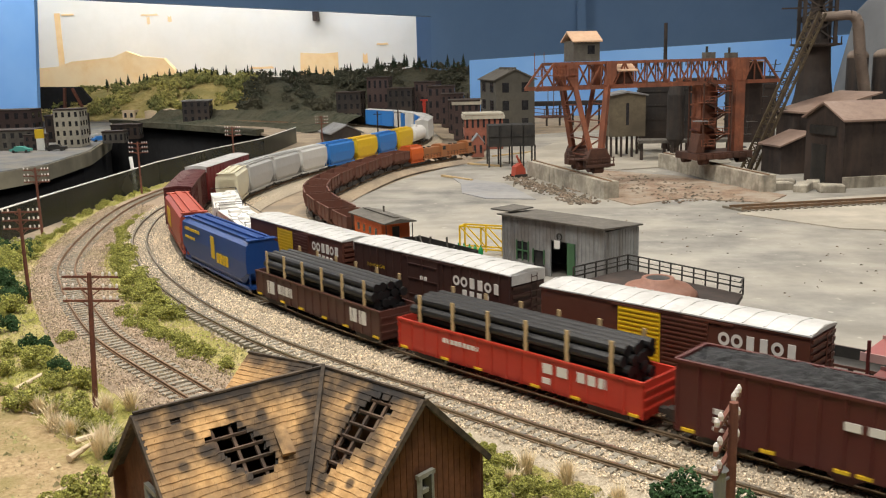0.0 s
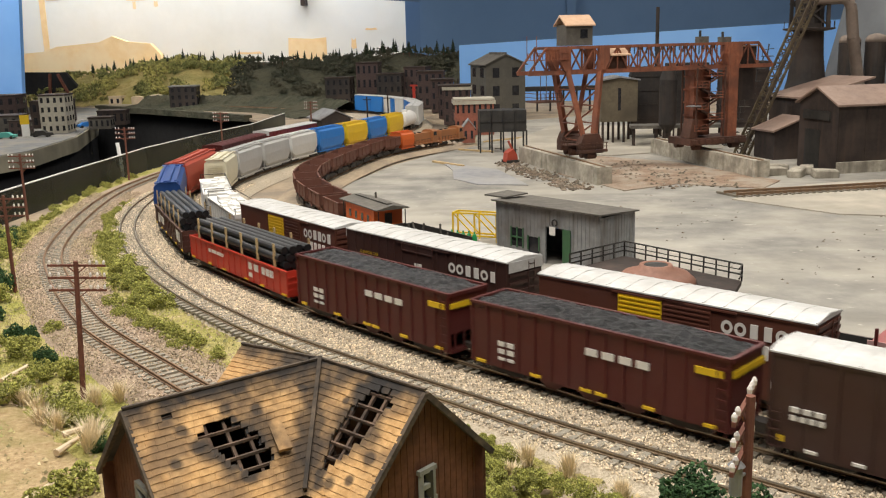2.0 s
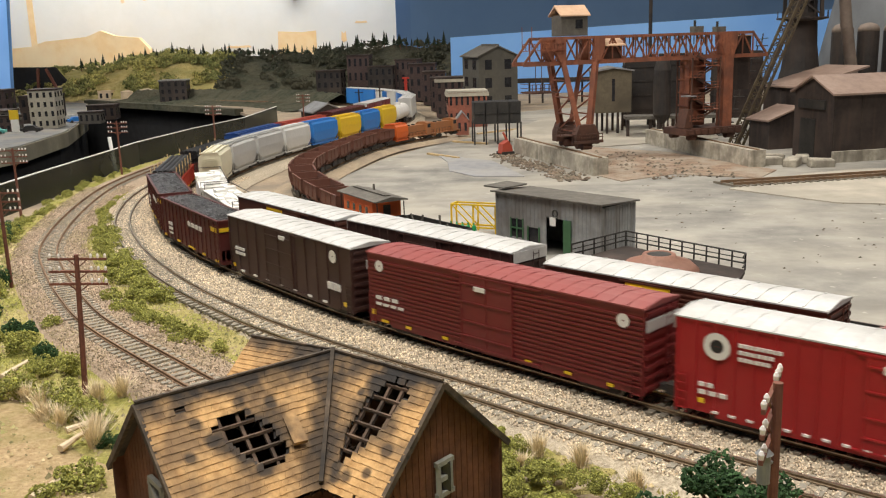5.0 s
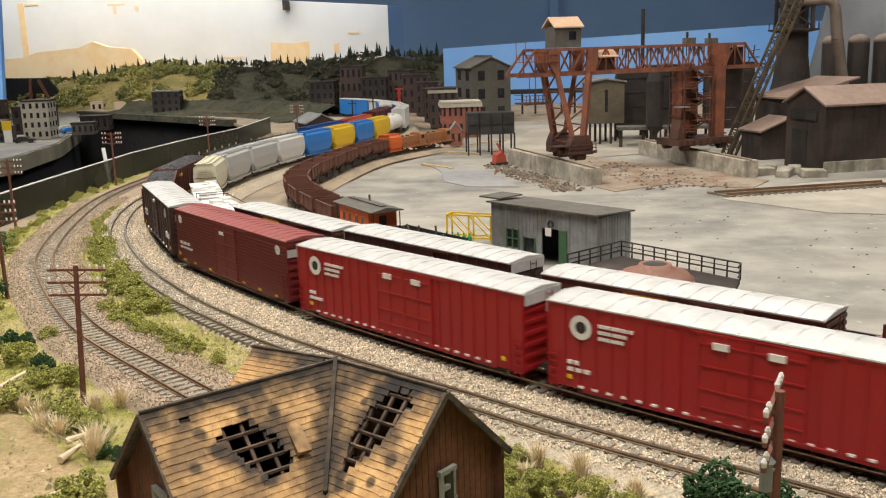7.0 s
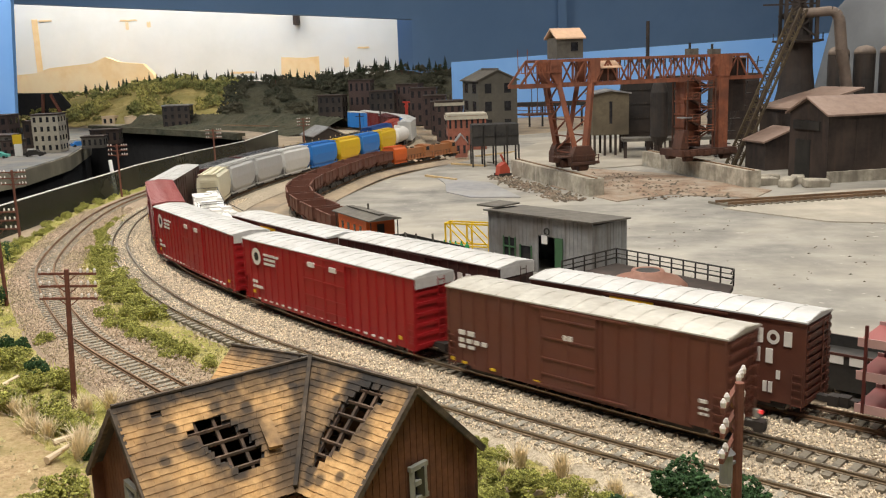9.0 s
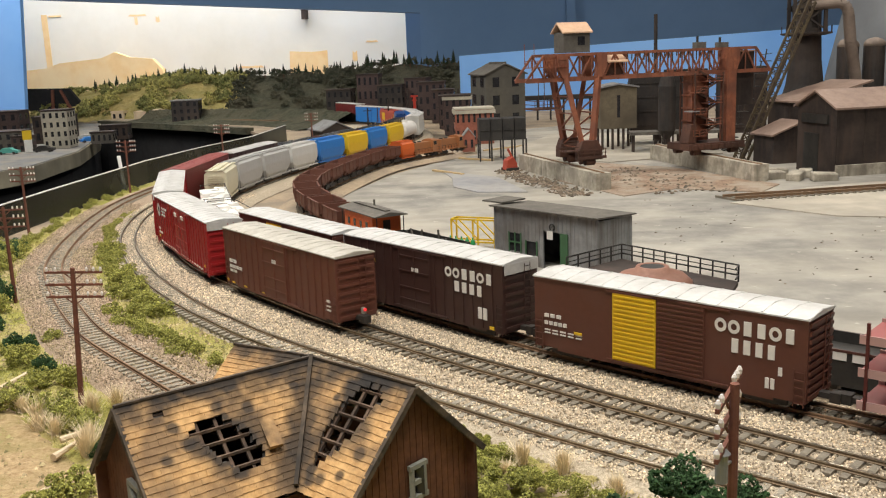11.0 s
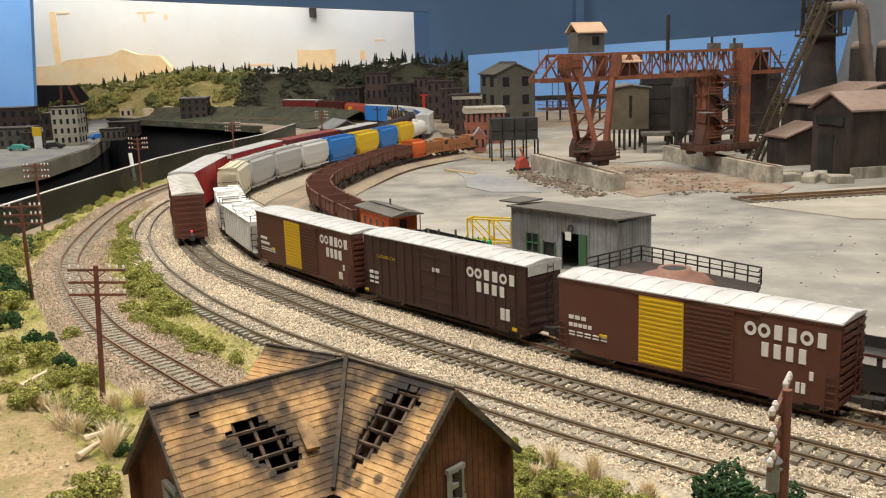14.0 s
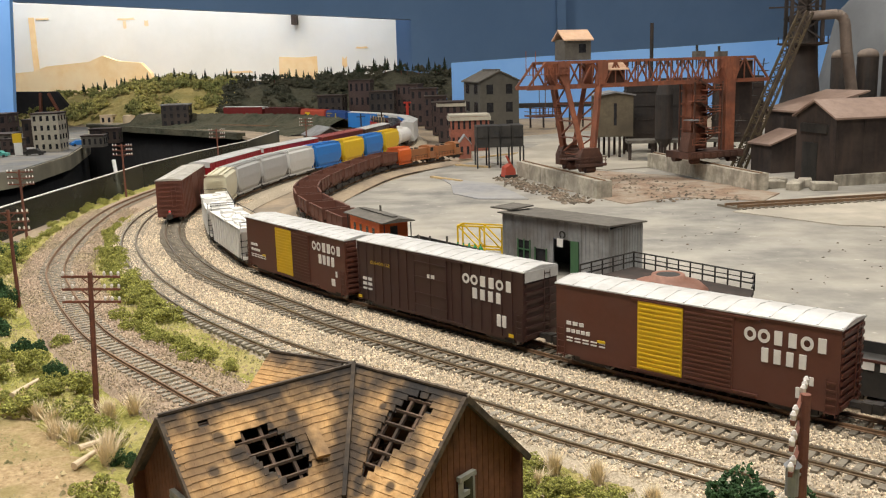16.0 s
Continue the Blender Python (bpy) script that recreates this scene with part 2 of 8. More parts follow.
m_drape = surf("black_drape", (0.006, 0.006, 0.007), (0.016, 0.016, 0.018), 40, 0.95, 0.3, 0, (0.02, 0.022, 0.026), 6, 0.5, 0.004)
m_dome = surf("cast_brown", (0.24, 0.11, 0.075), (0.34, 0.17, 0.12), 200, 0.6, 0.1, 0, (0.2, 0.1, 0.07), 40, 0.5)
m_holder = surf("grey_sheet_steel", (0.13, 0.14, 0.15), (0.18, 0.19, 0.205), 12, 0.7, 0.05, 0, (0.1, 0.105, 0.115), 4, 0.6)
m_hoist = surf("hoist_brown", (0.05, 0.036, 0.024), (0.1, 0.075, 0.046), 120, 0.8, 0.1, 0, (0.13, 0.1, 0.05), 60, 0.5)
m_barrier = surf("smoky_panel", (0.035, 0.038, 0.03), (0.06, 0.063, 0.05), 30, 0.35, 0.03, 0, (0.085, 0.088, 0.07), 8, 0.6)
m_hill = surf("hill_green", (0.38, 0.31, 0.1), (0.68, 0.55, 0.24), 36, 0.95, 1.0, 0, (0.22, 0.22, 0.07), 9, 0.6, 0.02)
m_hilldark = surf("hill_dark", (0.035, 0.042, 0.026), (0.1, 0.1, 0.066), 40, 0.95, 1.0, 0, (0.13, 0.115, 0.075), 9, 0.6, 0.02)
m_conifer = surf("conifer", (0.012, 0.022, 0.01), (0.035, 0.05, 0.022), 200, 0.95, 0.3, 0, None, 20, 0.5, 0.001, 0.3)
m_tree = surf("far_foliage", (0.22, 0.22, 0.06), (0.56, 0.49, 0.17), 40, 0.95, 0.3, 0, (0.09, 0.12, 0.04), 10, 0.7, 0.004, 0.45)
m_floor = surf("dark_floor", (0.05, 0.05, 0.055), (0.08, 0.08, 0.085), 6, 0.8, 0.05, 0, None)
m_ceiling = surf("ceiling_paint", (0.7, 0.7, 0.68), (0.76, 0.76, 0.74), 4, 0.9, 0.05, 0, None)

m_olive = surf("olive_boards", (0.1, 0.082, 0.055), (0.16, 0.13, 0.085), 90, 0.85, 0.15, 0, (0.06, 0.048, 0.035), 22, 0.6)


def streak(m, stretch, turn, tint, amount, lo=0.5, hi=0.66):
    """Long stains drawn out along one direction."""
    n, l = m.node_tree.nodes, m.node_tree.links
    b = n["Principled BSDF"]
    col = b.inputs["Base Color"].links[0].from_socket
    tc, mp, nz = n.new("ShaderNodeTexCoord"), n.new("ShaderNodeMapping"), n.new("ShaderNodeTexNoise")
    mp.inputs["Rotation"].default_value[2] = math.radians(turn)
    mp.inputs["Scale"].default_value = stretch
    nz.inputs["Scale"].default_value, nz.inputs["Detail"].default_value = 1.0, 7
    l.new(tc.outputs["Object"], mp.inputs["Vector"])
    l.new(mp.outputs[0], nz.inputs["Vector"])
    rp, mx = n.new("ShaderNodeMapRange"), n.new("ShaderNodeMixRGB")
    rp.inputs[1].default_value, rp.inputs[2].default_value, rp.inputs[4].default_value = lo, hi, amount
    mx.inputs[2].default_value = (*tint, 1)
    l.new(nz.outputs["Fac"], rp.inputs[0])
    l.new(rp.outputs[0], mx.inputs[0])
    l.new(col, mx.inputs[1])
    l.new(mx.outputs[0], b.inputs["Base Color"])


streak(m_yard, (5, 17, 1), 24, (0.5, 0.47, 0.41), 0.5, 0.5, 0.75)
streak(m_yard, (7, 16, 1), -14, (0.15, 0.145, 0.13), 0.5, 0.5, 0.72)
streak(m_yard, (60, 90, 1), 0, (0.62, 0.58, 0.5), 0.6, 0.66, 0.72)
streak(m_yardpale, (4, 30, 1), 8, (0.34, 0.31, 0.27), 0.5)
streak(m_conc, (70, 70, 14), 0, (0.09, 0.08, 0.065), 0.6, 0.53, 0.75)
streak(m_corr, (160, 160, 12), 0, (0.16, 0.14, 0.125), 0.6, 0.52, 0.68)
streak(m_crane, (200, 200, 25), 0, (0.12, 0.05, 0.032), 0.6, 0.5, 0.7)
streak(m_soot, (120, 120, 10), 0, (0.075, 0.045, 0.034), 0.45, 0.52, 0.7)
streak(m_stack, (90, 90, 9), 0, (0.07, 0.045, 0.034), 0.45, 0.52, 0.7)

nt = m_barrier.node_tree
clear = nt.nodes.new("ShaderNodeBsdfTransparent")
clear.inputs[0].default_value = (0.5, 0.53, 0.5, 1)
blend = nt.nodes.new("ShaderNodeMixShader")
blend.inputs[0].default_value = 0.5
nt.links.new(clear.outputs[0], blend.inputs[1])
nt.links.new(nt.nodes["Principled BSDF"].outputs[0], blend.inputs[2])
nt.links.new(blend.outputs[0], nt.nodes["Material Output"].inputs["Surface"])


def burn(m, spots, top):
    """Scorch marks: dark blots round the holes and along the ridge."""
    n, l = m.node_tree.nodes, m.node_tree.links
    b = n["Principled BSDF"]
    col = b.inputs["Base Color"].links[0].from_socket
    tc = n.new("ShaderNodeTexCoord")
    nz = n.new("ShaderNodeTexNoise")
    nz.inputs["Scale"].default_value, nz.inputs["Detail"].default_value = 130, 6
    l.new(tc.outputs["Object"], nz.inputs["Vector"])

    def blot(value, lo, hi, amount):
        nonlocal col
        add = n.new("ShaderNodeMath")
        add.operation = "MULTIPLY_ADD"
        l.new(nz.outputs["Fac"], add.inputs[0])
        add.inputs[1].default_value = (hi - lo) * 1.6
        l.new(value, add.inputs[2])
        mp = n.new("ShaderNodeMapRange")
        mp.inputs[1].default_value, mp.inputs[2].default_value = lo + (hi - lo) * 0.8, hi + (hi - lo) * 0.8
        mp.inputs[3].default_value, mp.inputs[4].default_value = amount, 0.0
        l.new(add.outputs[0], mp.inputs[0])
        mx = n.new("ShaderNodeMixRGB")
        mx.inputs[2].default_value = (0.024, 0.022, 0.022, 1)
        l.new(mp.outputs[0], mx.inputs[0])
        l.new(col, mx.inputs[1])
        col = mx.outputs[0]

    for (x, y, z), r, amount in spots:
        d = n.new("ShaderNodeVectorMath")
        d.operation = "DISTANCE"
        d.inputs[1].default_value = (x, y, z)
        l.new(tc.outputs["Object"], d.inputs[0])
        blot(d.outputs["Value"], r * 0.55, r, amount)
    sep = n.new("ShaderNodeSeparateXYZ")
    l.new(tc.outputs["Object"], sep.inputs[0])
    neg = n.new("ShaderNodeMath")
    neg.operation = "SUBTRACT"
    neg.inputs[0].default_value = top
    l.new(sep.outputs["Z"], neg.inputs[1])
    blot(neg.outputs[0], 0.0, 0.008, 0.95)
    l.new(col, b.inputs["Base Color"])


# ---- mesh helpers ----
def bx(bm, x0, x1, y0, y1, z0, z1):
    v = [bm.verts.new(p) for p in ((x0, y0, z0), (x1, y0, z0), (x1, y1, z0), (x0, y1, z0), (x0, y0, z1), (x1, y0, z1), (x1, y1, z1), (x0, y1, z1))]
    for f in ((3, 2, 1, 0), (4, 5, 6, 7), (0, 1, 5, 4), (1, 2, 6, 5), (2, 3, 7, 6), (3, 0, 4, 7)):
        bm.faces.new([v[i] for i in f])


def beam(bm, p, q, w, h=None):
    """A square bar from p to q."""
    h = h or w
    p, q = Vector(p), Vector(q)
    d = (q - p).normalized()
    s = d.cross(Vector((0, 0, 1)))
    s = s.normalized() if s.length > 0.01 else Vector((1, 0, 0))
    u = s.cross(d).normalized()
    v = [bm.verts.new(e + s * (a * w / 2) + u * (b * h / 2)) for e in (p, q) for a, b in ((-1, -1), (1, -1), (1, 1), (-1, 1))]
    for f in ((3, 2, 1, 0), (4, 5, 6, 7), (0, 1, 5, 4), (1, 2, 6, 5), (2, 3, 7, 6), (3, 0, 4, 7)):
        bm.faces.new([v[i] for i in f])


def rod(bm, p, q, r, n=8, r2=None):
    """A round bar from p to q."""
    r2 = r if r2 is None else r2
    p, q = Vector(p), Vector(q)
    d = (q - p).normalized()
    s = d.cross(Vector((0, 0, 1)))
    s = s.normalized() if s.length > 0.01 else Vector((1, 0, 0))
    u = s.cross(d)
    a = [[bm.verts.new(e + (s * math.cos(2 * math.pi * i / n) + u * math.sin(2 * math.pi * i / n)) * rr) for i in range(n)] for e, rr in ((p, r), (q, r2))]
    for i in range(n):
        j = (i + 1) % n
        bm.faces.new((a[0][i], a[0][j], a[1][j], a[1][i]))
    bm.faces.new(a[0][::-1])
    bm.faces.new(a[1])


def prism(bm, outline, y0, y1):
    """Outline of (x, z) points pushed from y0 to y1."""
    a = [bm.verts.new((x, y0, z)) for x, z in outline]
    b = [bm.verts.new((x, y1, z)) for x, z in outline]
    n = len(outline)
    for i in range(n):
        j = (i + 1) % n
        bm.faces.new((a[i], a[j], b[j], b[i]))
    bm.faces.new(a[::-1])
    bm.faces.new(b)


def prism_x(bm, outline, x0, x1):
    """Outline of (y, z) points pushed from x0 to x1."""
    a = [bm.verts.new((x0, y, z)) for y, z in outline]
    b = [bm.verts.new((x1, y, z)) for y, z in outline]
    n = len(outline)
    for i in range(n):
        j = (i + 1) % n
        bm.faces.new((a[i], a[j], b[j], b[i]))
    bm.faces.new(a[::-1])
    bm.faces.new(b)


def slab(bm, outline, z0, z1):
    """Outline of (x, y) points raised from z0 to z1."""
    a = [bm.verts.new((x, y, z0)) for x, y in outline]
    b = [bm.verts.new((x, y, z1)) for x, y in outline]
    n = len(outline)
    for i in range(n):
        j = (i + 1) % n
        bm.faces.new((a[i], a[j], b[j], b[i]))
    bm.faces.new(a[::-1])
    bm.faces.new(b)


def lathe(bm, rings, n=20):
    """Rings of (radius, z) round the z axis."""
    rows = [[bm.verts.new((r * math.cos(2 * math.pi * i / n), r * math.sin(2 * math.pi * i / n), z)) for i in range(n)] for r, z in rings]
    for a, b in zip(rows, rows[1:]):
        for i in range(n):
            j = (i + 1) % n
            bm.faces.new((a[i], a[j], b[j], b[i]))
    bm.faces.new(rows[0][::-1])
    bm.faces.new(rows[-1])


def finish(name, bm, material, smooth=False):
    bmesh.ops.recalc_face_normals(bm, faces=bm.faces)
    me = bpy.data.meshes.new(name)
    bm.to_mesh(me)
    bm.free()
    me.materials.append(material)
    if smooth:
        for p in me.polygons:
            p.use_smooth = True
    return me


def part(name, bm, material, parent, label="", smooth=False):
    o = new(name, finish(name, bm, material, smooth))
    o.parent = parent
    return tagged(o, label)


def split_part(name, bm, material, parent, label="", smooth=False):
    """Every loose piece of a bmesh as a part of its own."""
    todo = set(bm.faces)
    while todo:
        seed = min(todo, key=lambda f: f.verts[0].co[:])
        island, stack = {seed}, [seed]
        while stack:
            for v in stack.pop().verts:
                for f in v.link_faces:
                    if f not in island:
                        island.add(f)
                        stack.append(f)
        todo -= island
        one, made = bmesh.new(), {}
        for f in sorted(island, key=lambda f: [v.co[:] for v in f.verts]):
            one.faces.new([made.setdefault(v, None) or made.update({v: one.verts.new(v.co)}) or made[v] for v in f.verts])
        part(name, one, material, parent, label, smooth)
    bm.free()


def piece(name, me, parent, m=None):
    o = new(name, me)
    o.parent = parent
    if m is not None:
        o.matrix_basis = m
    return o


def thing(name, m, label, category, group="", kind=""):
    o = new(name)
    o.empty_display_size = 0.01
    o.matrix_basis = m
    return tagged(o, label, category, group, kind)


def setting(name, bm, material, label, smooth=False):
    return tagged(new(name, finish(name, bm, material, smooth)), label, "", "", "structure")


def stuff_mesh(name, verts, faces, material, label, category):
    me = bpy.data.meshes.new(name)
    me.from_pydata(verts, [], faces)
    me.materials.append(material)
    return tagged(new(name, me), label, category, "", "stuff")


def B():
    return bmesh.new()


# ---- track geometry ----
def curve(points, n=20):
    P = np.array(points, float)
    P = np.vstack([2 * P[0] - P[1], P, 2 * P[-1] - P[-2]])
    out = []
    for i in range(1, len(P) - 2):
        a, b, c, d = P[i - 1:i + 3]
        for k in range(n):
            u = k / n
            out.append(0.5 * (2 * b + (c - a) * u + (2 * a - 5 * b + 4 * c - d) * u * u + (3 * b - a - 3 * c + d) * u ** 3))
    out.append(P[-2])
    L = np.array(out)
    for _ in range(60):
        L[1:-1] = 0.25 * L[:-2] + 0.5 * L[1:-1] + 0.25 * L[2:]
    return L


class Line:
    def __init__(self, points):
        self.L = curve(points)
        self.S = np.r_[0, np.cumsum(np.hypot(*np.diff(self.L, axis=0).T))]

    def at(self, s):
        if s < 0:
            d = self.L[1] - self.L[0]
            return self.L[0] + d / np.hypot(*d) * s
        if s > self.S[-1]:
            d = self.L[-1] - self.L[-2]
            return self.L[-1] + d / np.hypot(*d) * (s - self.S[-1])
        return np.array([np.interp(s, self.S, self.L[:, 0]), np.interp(s, self.S, self.L[:, 1])])

    def way(self, s):
        d = self.at(s + 0.004) - self.at(s - 0.004)
        return d / np.hypot(*d)

    def off(self, s, v):
        """A point v metres to the left of the line's heading."""
        p, d = self.at(s), self.way(s)
        return p + v * np.array((-d[1], d[0]))

    def near(self, x, y):
        return self.S[np.hypot(self.L[:, 0] - x, self.L[:, 1] - y).argmin()]

    def car(self, s, wheelbase, z):
        """The pose of a car centred at s, on two trucks."""
        a, b = self.at(s - wheelbase / 2), self.at(s + wheelbase / 2)
        m = (a + b) / 2
        return pose(m[0], m[1], z, 0, 0, math.degrees(math.atan2(b[1] - a[1], b[0] - a[0])))


RAIL = 0.0095
T1 = Line([(0.2, 0.46), (-0.05, 0.585), (-0.17, 0.69), (-0.249, 0.767), (-0.289, 0.815), (-0.341, 0.887), (-0.39, 0.962), (-0.427, 1.026), (-0.469, 1.132), (-0.508, 1.256), (-0.545, 1.4), (-0.562, 1.534), (-0.565, 1.75), (-0.545, 2.0), (-0.5, 2.3), (-0.45, 2.6)])
T2 = Line([(0.42, 0.365), (0.3, 0.452), (0.167, 0.543), (0.127, 0.57), (0.075, 0.606), (0.028, 0.643), (-0.052, 0.703), (-0.128, 0.767), (-0.159, 0.799), (-0.211, 0.853), (-0.274, 0.932), (-0.33, 1.014), (-0.385, 1.111), (-0.424, 1.199), (-0.46, 1.313), (-0.482, 1.438), (-0.487, 1.6), (-0.472, 1.8), (-0.44, 2.0), (-0.40, 2.25), (-0.36, 2.5)])
T3 = Line([(0.42, 0.415), (0.30, 0.503), (0.218, 0.563), (0.135, 0.623), (0.077, 0.67), (0.025, 0.711), (-0.038, 0.766), (-0.088, 0.812), (-0.149, 0.876), (-0.223, 0.956), (-0.264, 1.007), (-0.308, 1.077), (-0.347, 1.149), (-0.377, 1.215), (-0.415, 1.33), (-0.436, 1.46), (-0.432, 1.6), (-0.418, 1.75), (-0.385, 1.9), (-0.35, 2.05), (-0.315, 2.25), (-0.29, 2.5), (-0.33, 2.75), (-0.42, 2.95), (-0.52, 3.12), (-0.64, 3.3), (-0.78, 3.45), (-0.95, 3.56), (-1.15, 3.64)])
T4 = Line([(0.55, 0.395), (0.45, 0.465), (0.33, 0.552), (0.235, 0.618), (0.155, 0.677), (0.077, 0.738), (0.003, 0.8085), (-0.066, 0.869), (-0.136, 0.934), (-0.216, 1.028), (-0.266, 1.11), (-0.303, 1.178), (-0.347, 1.29), (-0.3818, 1.4), (-0.3956, 1.5), (-0.3902, 1.62), (-0.3745, 1.74), (-0.3508, 1.86), (-0.3152, 1.98), (-0.2871, 2.1), (-0.2621, 2.22), (-0.245, 2.38), (-0.25, 2.55), (-0.3, 2.75), (-0.42, 2.95), (-0.6, 3.12), (-0.85, 3.3)])
T5 = Line([(0.06, 0.905), (0, 0.965), (-0.055, 1.03), (-0.1, 1.085), (-0.146, 1.16), (-0.193, 1.245), (-0.2331, 1.33), (-0.2576, 1.415), (-0.266, 1.5), (-0.2619, 1.58), (-0.2557, 1.65), (-0.2466, 1.73), (-0.2317, 1.82), (-0.204, 1.9), (-0.1654, 1.97), (-0.115, 2.05)])


# ---- room ----
bm = B()
bx(bm, -5, 5, -2.5, 6.6, -1.05, -1.0)
setting("floor", bm, m_floor, "dark grey room floor")
bm = B()
bx(bm, -5, 5, -2.5, 6.6, 1.6, 1.65)
setting("ceiling", bm, m_ceiling, "pale painted room ceiling")
bm = B()
bx(bm, -5, 5, 5.3, 5.4, -1.0, 1.6)
setting("wall_north", bm, m_wallwhite, "cream-white far wall with peeled patches")
for nm, a in (("wall_west", (-5.1, -5, -2.5, 6.6)), ("wall_east", (5, 5.1, -2.5, 6.6)), ("wall_south", (-5, 5, -2.6, -2.5))):
    bm = B()
    bx(bm, *a, -1.0, 1.6)
    setting(nm, bm, m_wallblue, "blue painted room wall")
# partition with a wide opening before the far wall
bm = B()
bx(bm, -0.5, 5, 4.6, 4.72, -1.0, 1.6)
setting("wall_partition", bm, m_wallblue, "dull blue painted partition wall")
bm = B()
bx(bm, -0.628, -0.45, 5.0, 5.3, -1.0, 1.6)
setting("wall_reveal", bm, m_wallblue, "blue painted reveal of the opening")
bm = B()
prism(bm, [(-5, 0.76), (-0.5, 0.4145), (-0.5, 1.6), (-5, 1.6)], 4.6, 4.72)
setting("wall_header", bm, m_wallblue, "blue painted header above the opening")
bm = B()
bx(bm, 0.19, 0.23, 4.56, 4.6, -1.0, 1.6)
setting("trim", bm, m_wallblue, "blue painted vertical cover strip")
bm = B()
bx(bm, -1.243, -1.215, 5.25, 5.3, 0.44, 1.6)
setting("pipe_drop", bm, m_soot, "dark square conduit on the white wall")
bm = B()
prism(bm, [(-0.227, -0.05), (3.2, -0.05), (3.2, 0.36), (0.948, 0.252), (0.323, 0.228), (-0.227, 0.205)], 3.58, 3.6)
setting("backdrop_east", bm, m_skyblue, "sky-blue painted hardboard backdrop")
bm = B()
prism(bm, [(-3.6, -0.03), (-1.715, -0.03), (-1.715, 0.07), (-1.678, 0.5), (-1.66, 1.0), (-3.6, 1.0)], 3.2, 3.22)
setting("backdrop_west", bm, m_skyblue, "sky-blue painted hardboard backdrop")
bm = B()
bx(bm, -2.78, -2.745, 5.297, 5.3, 0.17, 0.53)
bx(bm, -2.735, -2.66, 5.297, 5.3, 0.515, 0.525)
setting("trim_tan", bm, m_tanboard, "bare tan strip on the white wall")
bm = B()
prism(bm, [(-1.342, 0.14), (-1.12, 0.14), (-1.12, 0.268), (-1.2, 0.262), (-1.336, 0.27)], 5.2985, 5.3)
setting("bare_patch", bm, m_tanboard, "bare cream patch on the white wall")

for x0, x1, z0, z1 in ((-2.26, -2.15, 0.498, 0.51), (-2.225, -2.205, 0.45, 0.498), (-2.1, -2.075, 0.46, 0.495), (-1.64, -1.49, 0.186, 0.2), (-0.9, -0.83, 0.3, 0.312), (-0.98, -0.95, 0.2, 0.26)):
    bm = B()
    w, h = x1 - x0, z1 - z0
    prism(bm, [(x0, z0 + h * 0.2), (x0 + w * 0.4, z0), (x1, z0 + h * 0.1), (x1 - w * 0.1, z1), (x0 + w * 0.5, z1 - h * 0.2), (x0 + w * 0.1, z1)], 5.2985, 5.3)
    setting("bare_patch", bm, m_tanboard, "peeled tan patch on the white wall")

# ---- layout decks ----
EDGE = [(-0.8, 0.1), (-0.75, 0.6), (-0.64, 0.9), (-0.605, 1.15), (-0.62, 1.38), (-0.63, 1.55), (-0.642, 1.75), (-0.63, 2.0), (-0.6, 2.25), (-0.62, 2.6), (-0.85, 3.0), (-1.1, 3.22), (-1.7, 3.72), (-2.2, 3.85)]
bm = B()
slab(bm, [(2.8, 0.1), (2.8, 5.2), (-2.2, 5.2)] + EDGE[::-1], -0.012, -0.004)
setting("ground", bm, m_tan, "tan earth-covered model railway deck")
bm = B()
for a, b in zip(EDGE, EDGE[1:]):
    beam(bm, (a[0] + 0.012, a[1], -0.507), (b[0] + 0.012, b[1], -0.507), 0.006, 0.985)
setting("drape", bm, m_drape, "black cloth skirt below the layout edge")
TOWN = [(-1.4, 1.1), (-1.16, 1.6), (-1.095, 1.92), (-1.065, 2.09), (-1.128, 2.42), (-1.29, 2.86), (-1.67, 3.64), (-2.1, 3.8), (-3.6, 3.8), (-3.6, 1.1)]
bm = B()
slab(bm, TOWN, -0.036, 0.0)
setting("ground_town", bm, m_street, "weathered grey concrete street deck of the town")
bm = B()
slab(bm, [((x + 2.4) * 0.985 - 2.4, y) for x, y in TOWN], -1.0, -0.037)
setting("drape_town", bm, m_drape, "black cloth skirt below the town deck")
bm = B()
for a, b in zip(TOWN[:7], TOWN[1:8]):
    beam(bm, (a[0] + 0.003, a[1], -0.02), (b[0] + 0.003, b[1], -0.02), 0.004, 0.036)
setting("fascia", bm, m_fascia, "olive-tan painted edge board of the town deck")
# guard panel along the layout edge
guard = thing("guard_panel", pose(0, 0, 0), "smoky clear guard panel with pale top edge", "barrier", kind="structure")
for i, (a, b) in enumerate(zip(EDGE[1:9], EDGE[2:10])):
    bm = B()
    beam(bm, (a[0], a[1], 0.016), (b[0], b[1], 0.016), 0.003, 0.042)
    part("panel", bm, m_barrier, guard)
    bm = B()
    beam(bm, (a[0], a[1], 0.038), (b[0], b[1], 0.038), 0.0035, 0.0012)
    part("edge_strip", bm, m_white, guard)
bm = B()
beam(bm, (-0.686, 1.735, 0.049), (-0.670, 1.715, -0.021), 0.006, 0.004)
part("brace", bm, m_white, guard, "white painted diagonal brace")

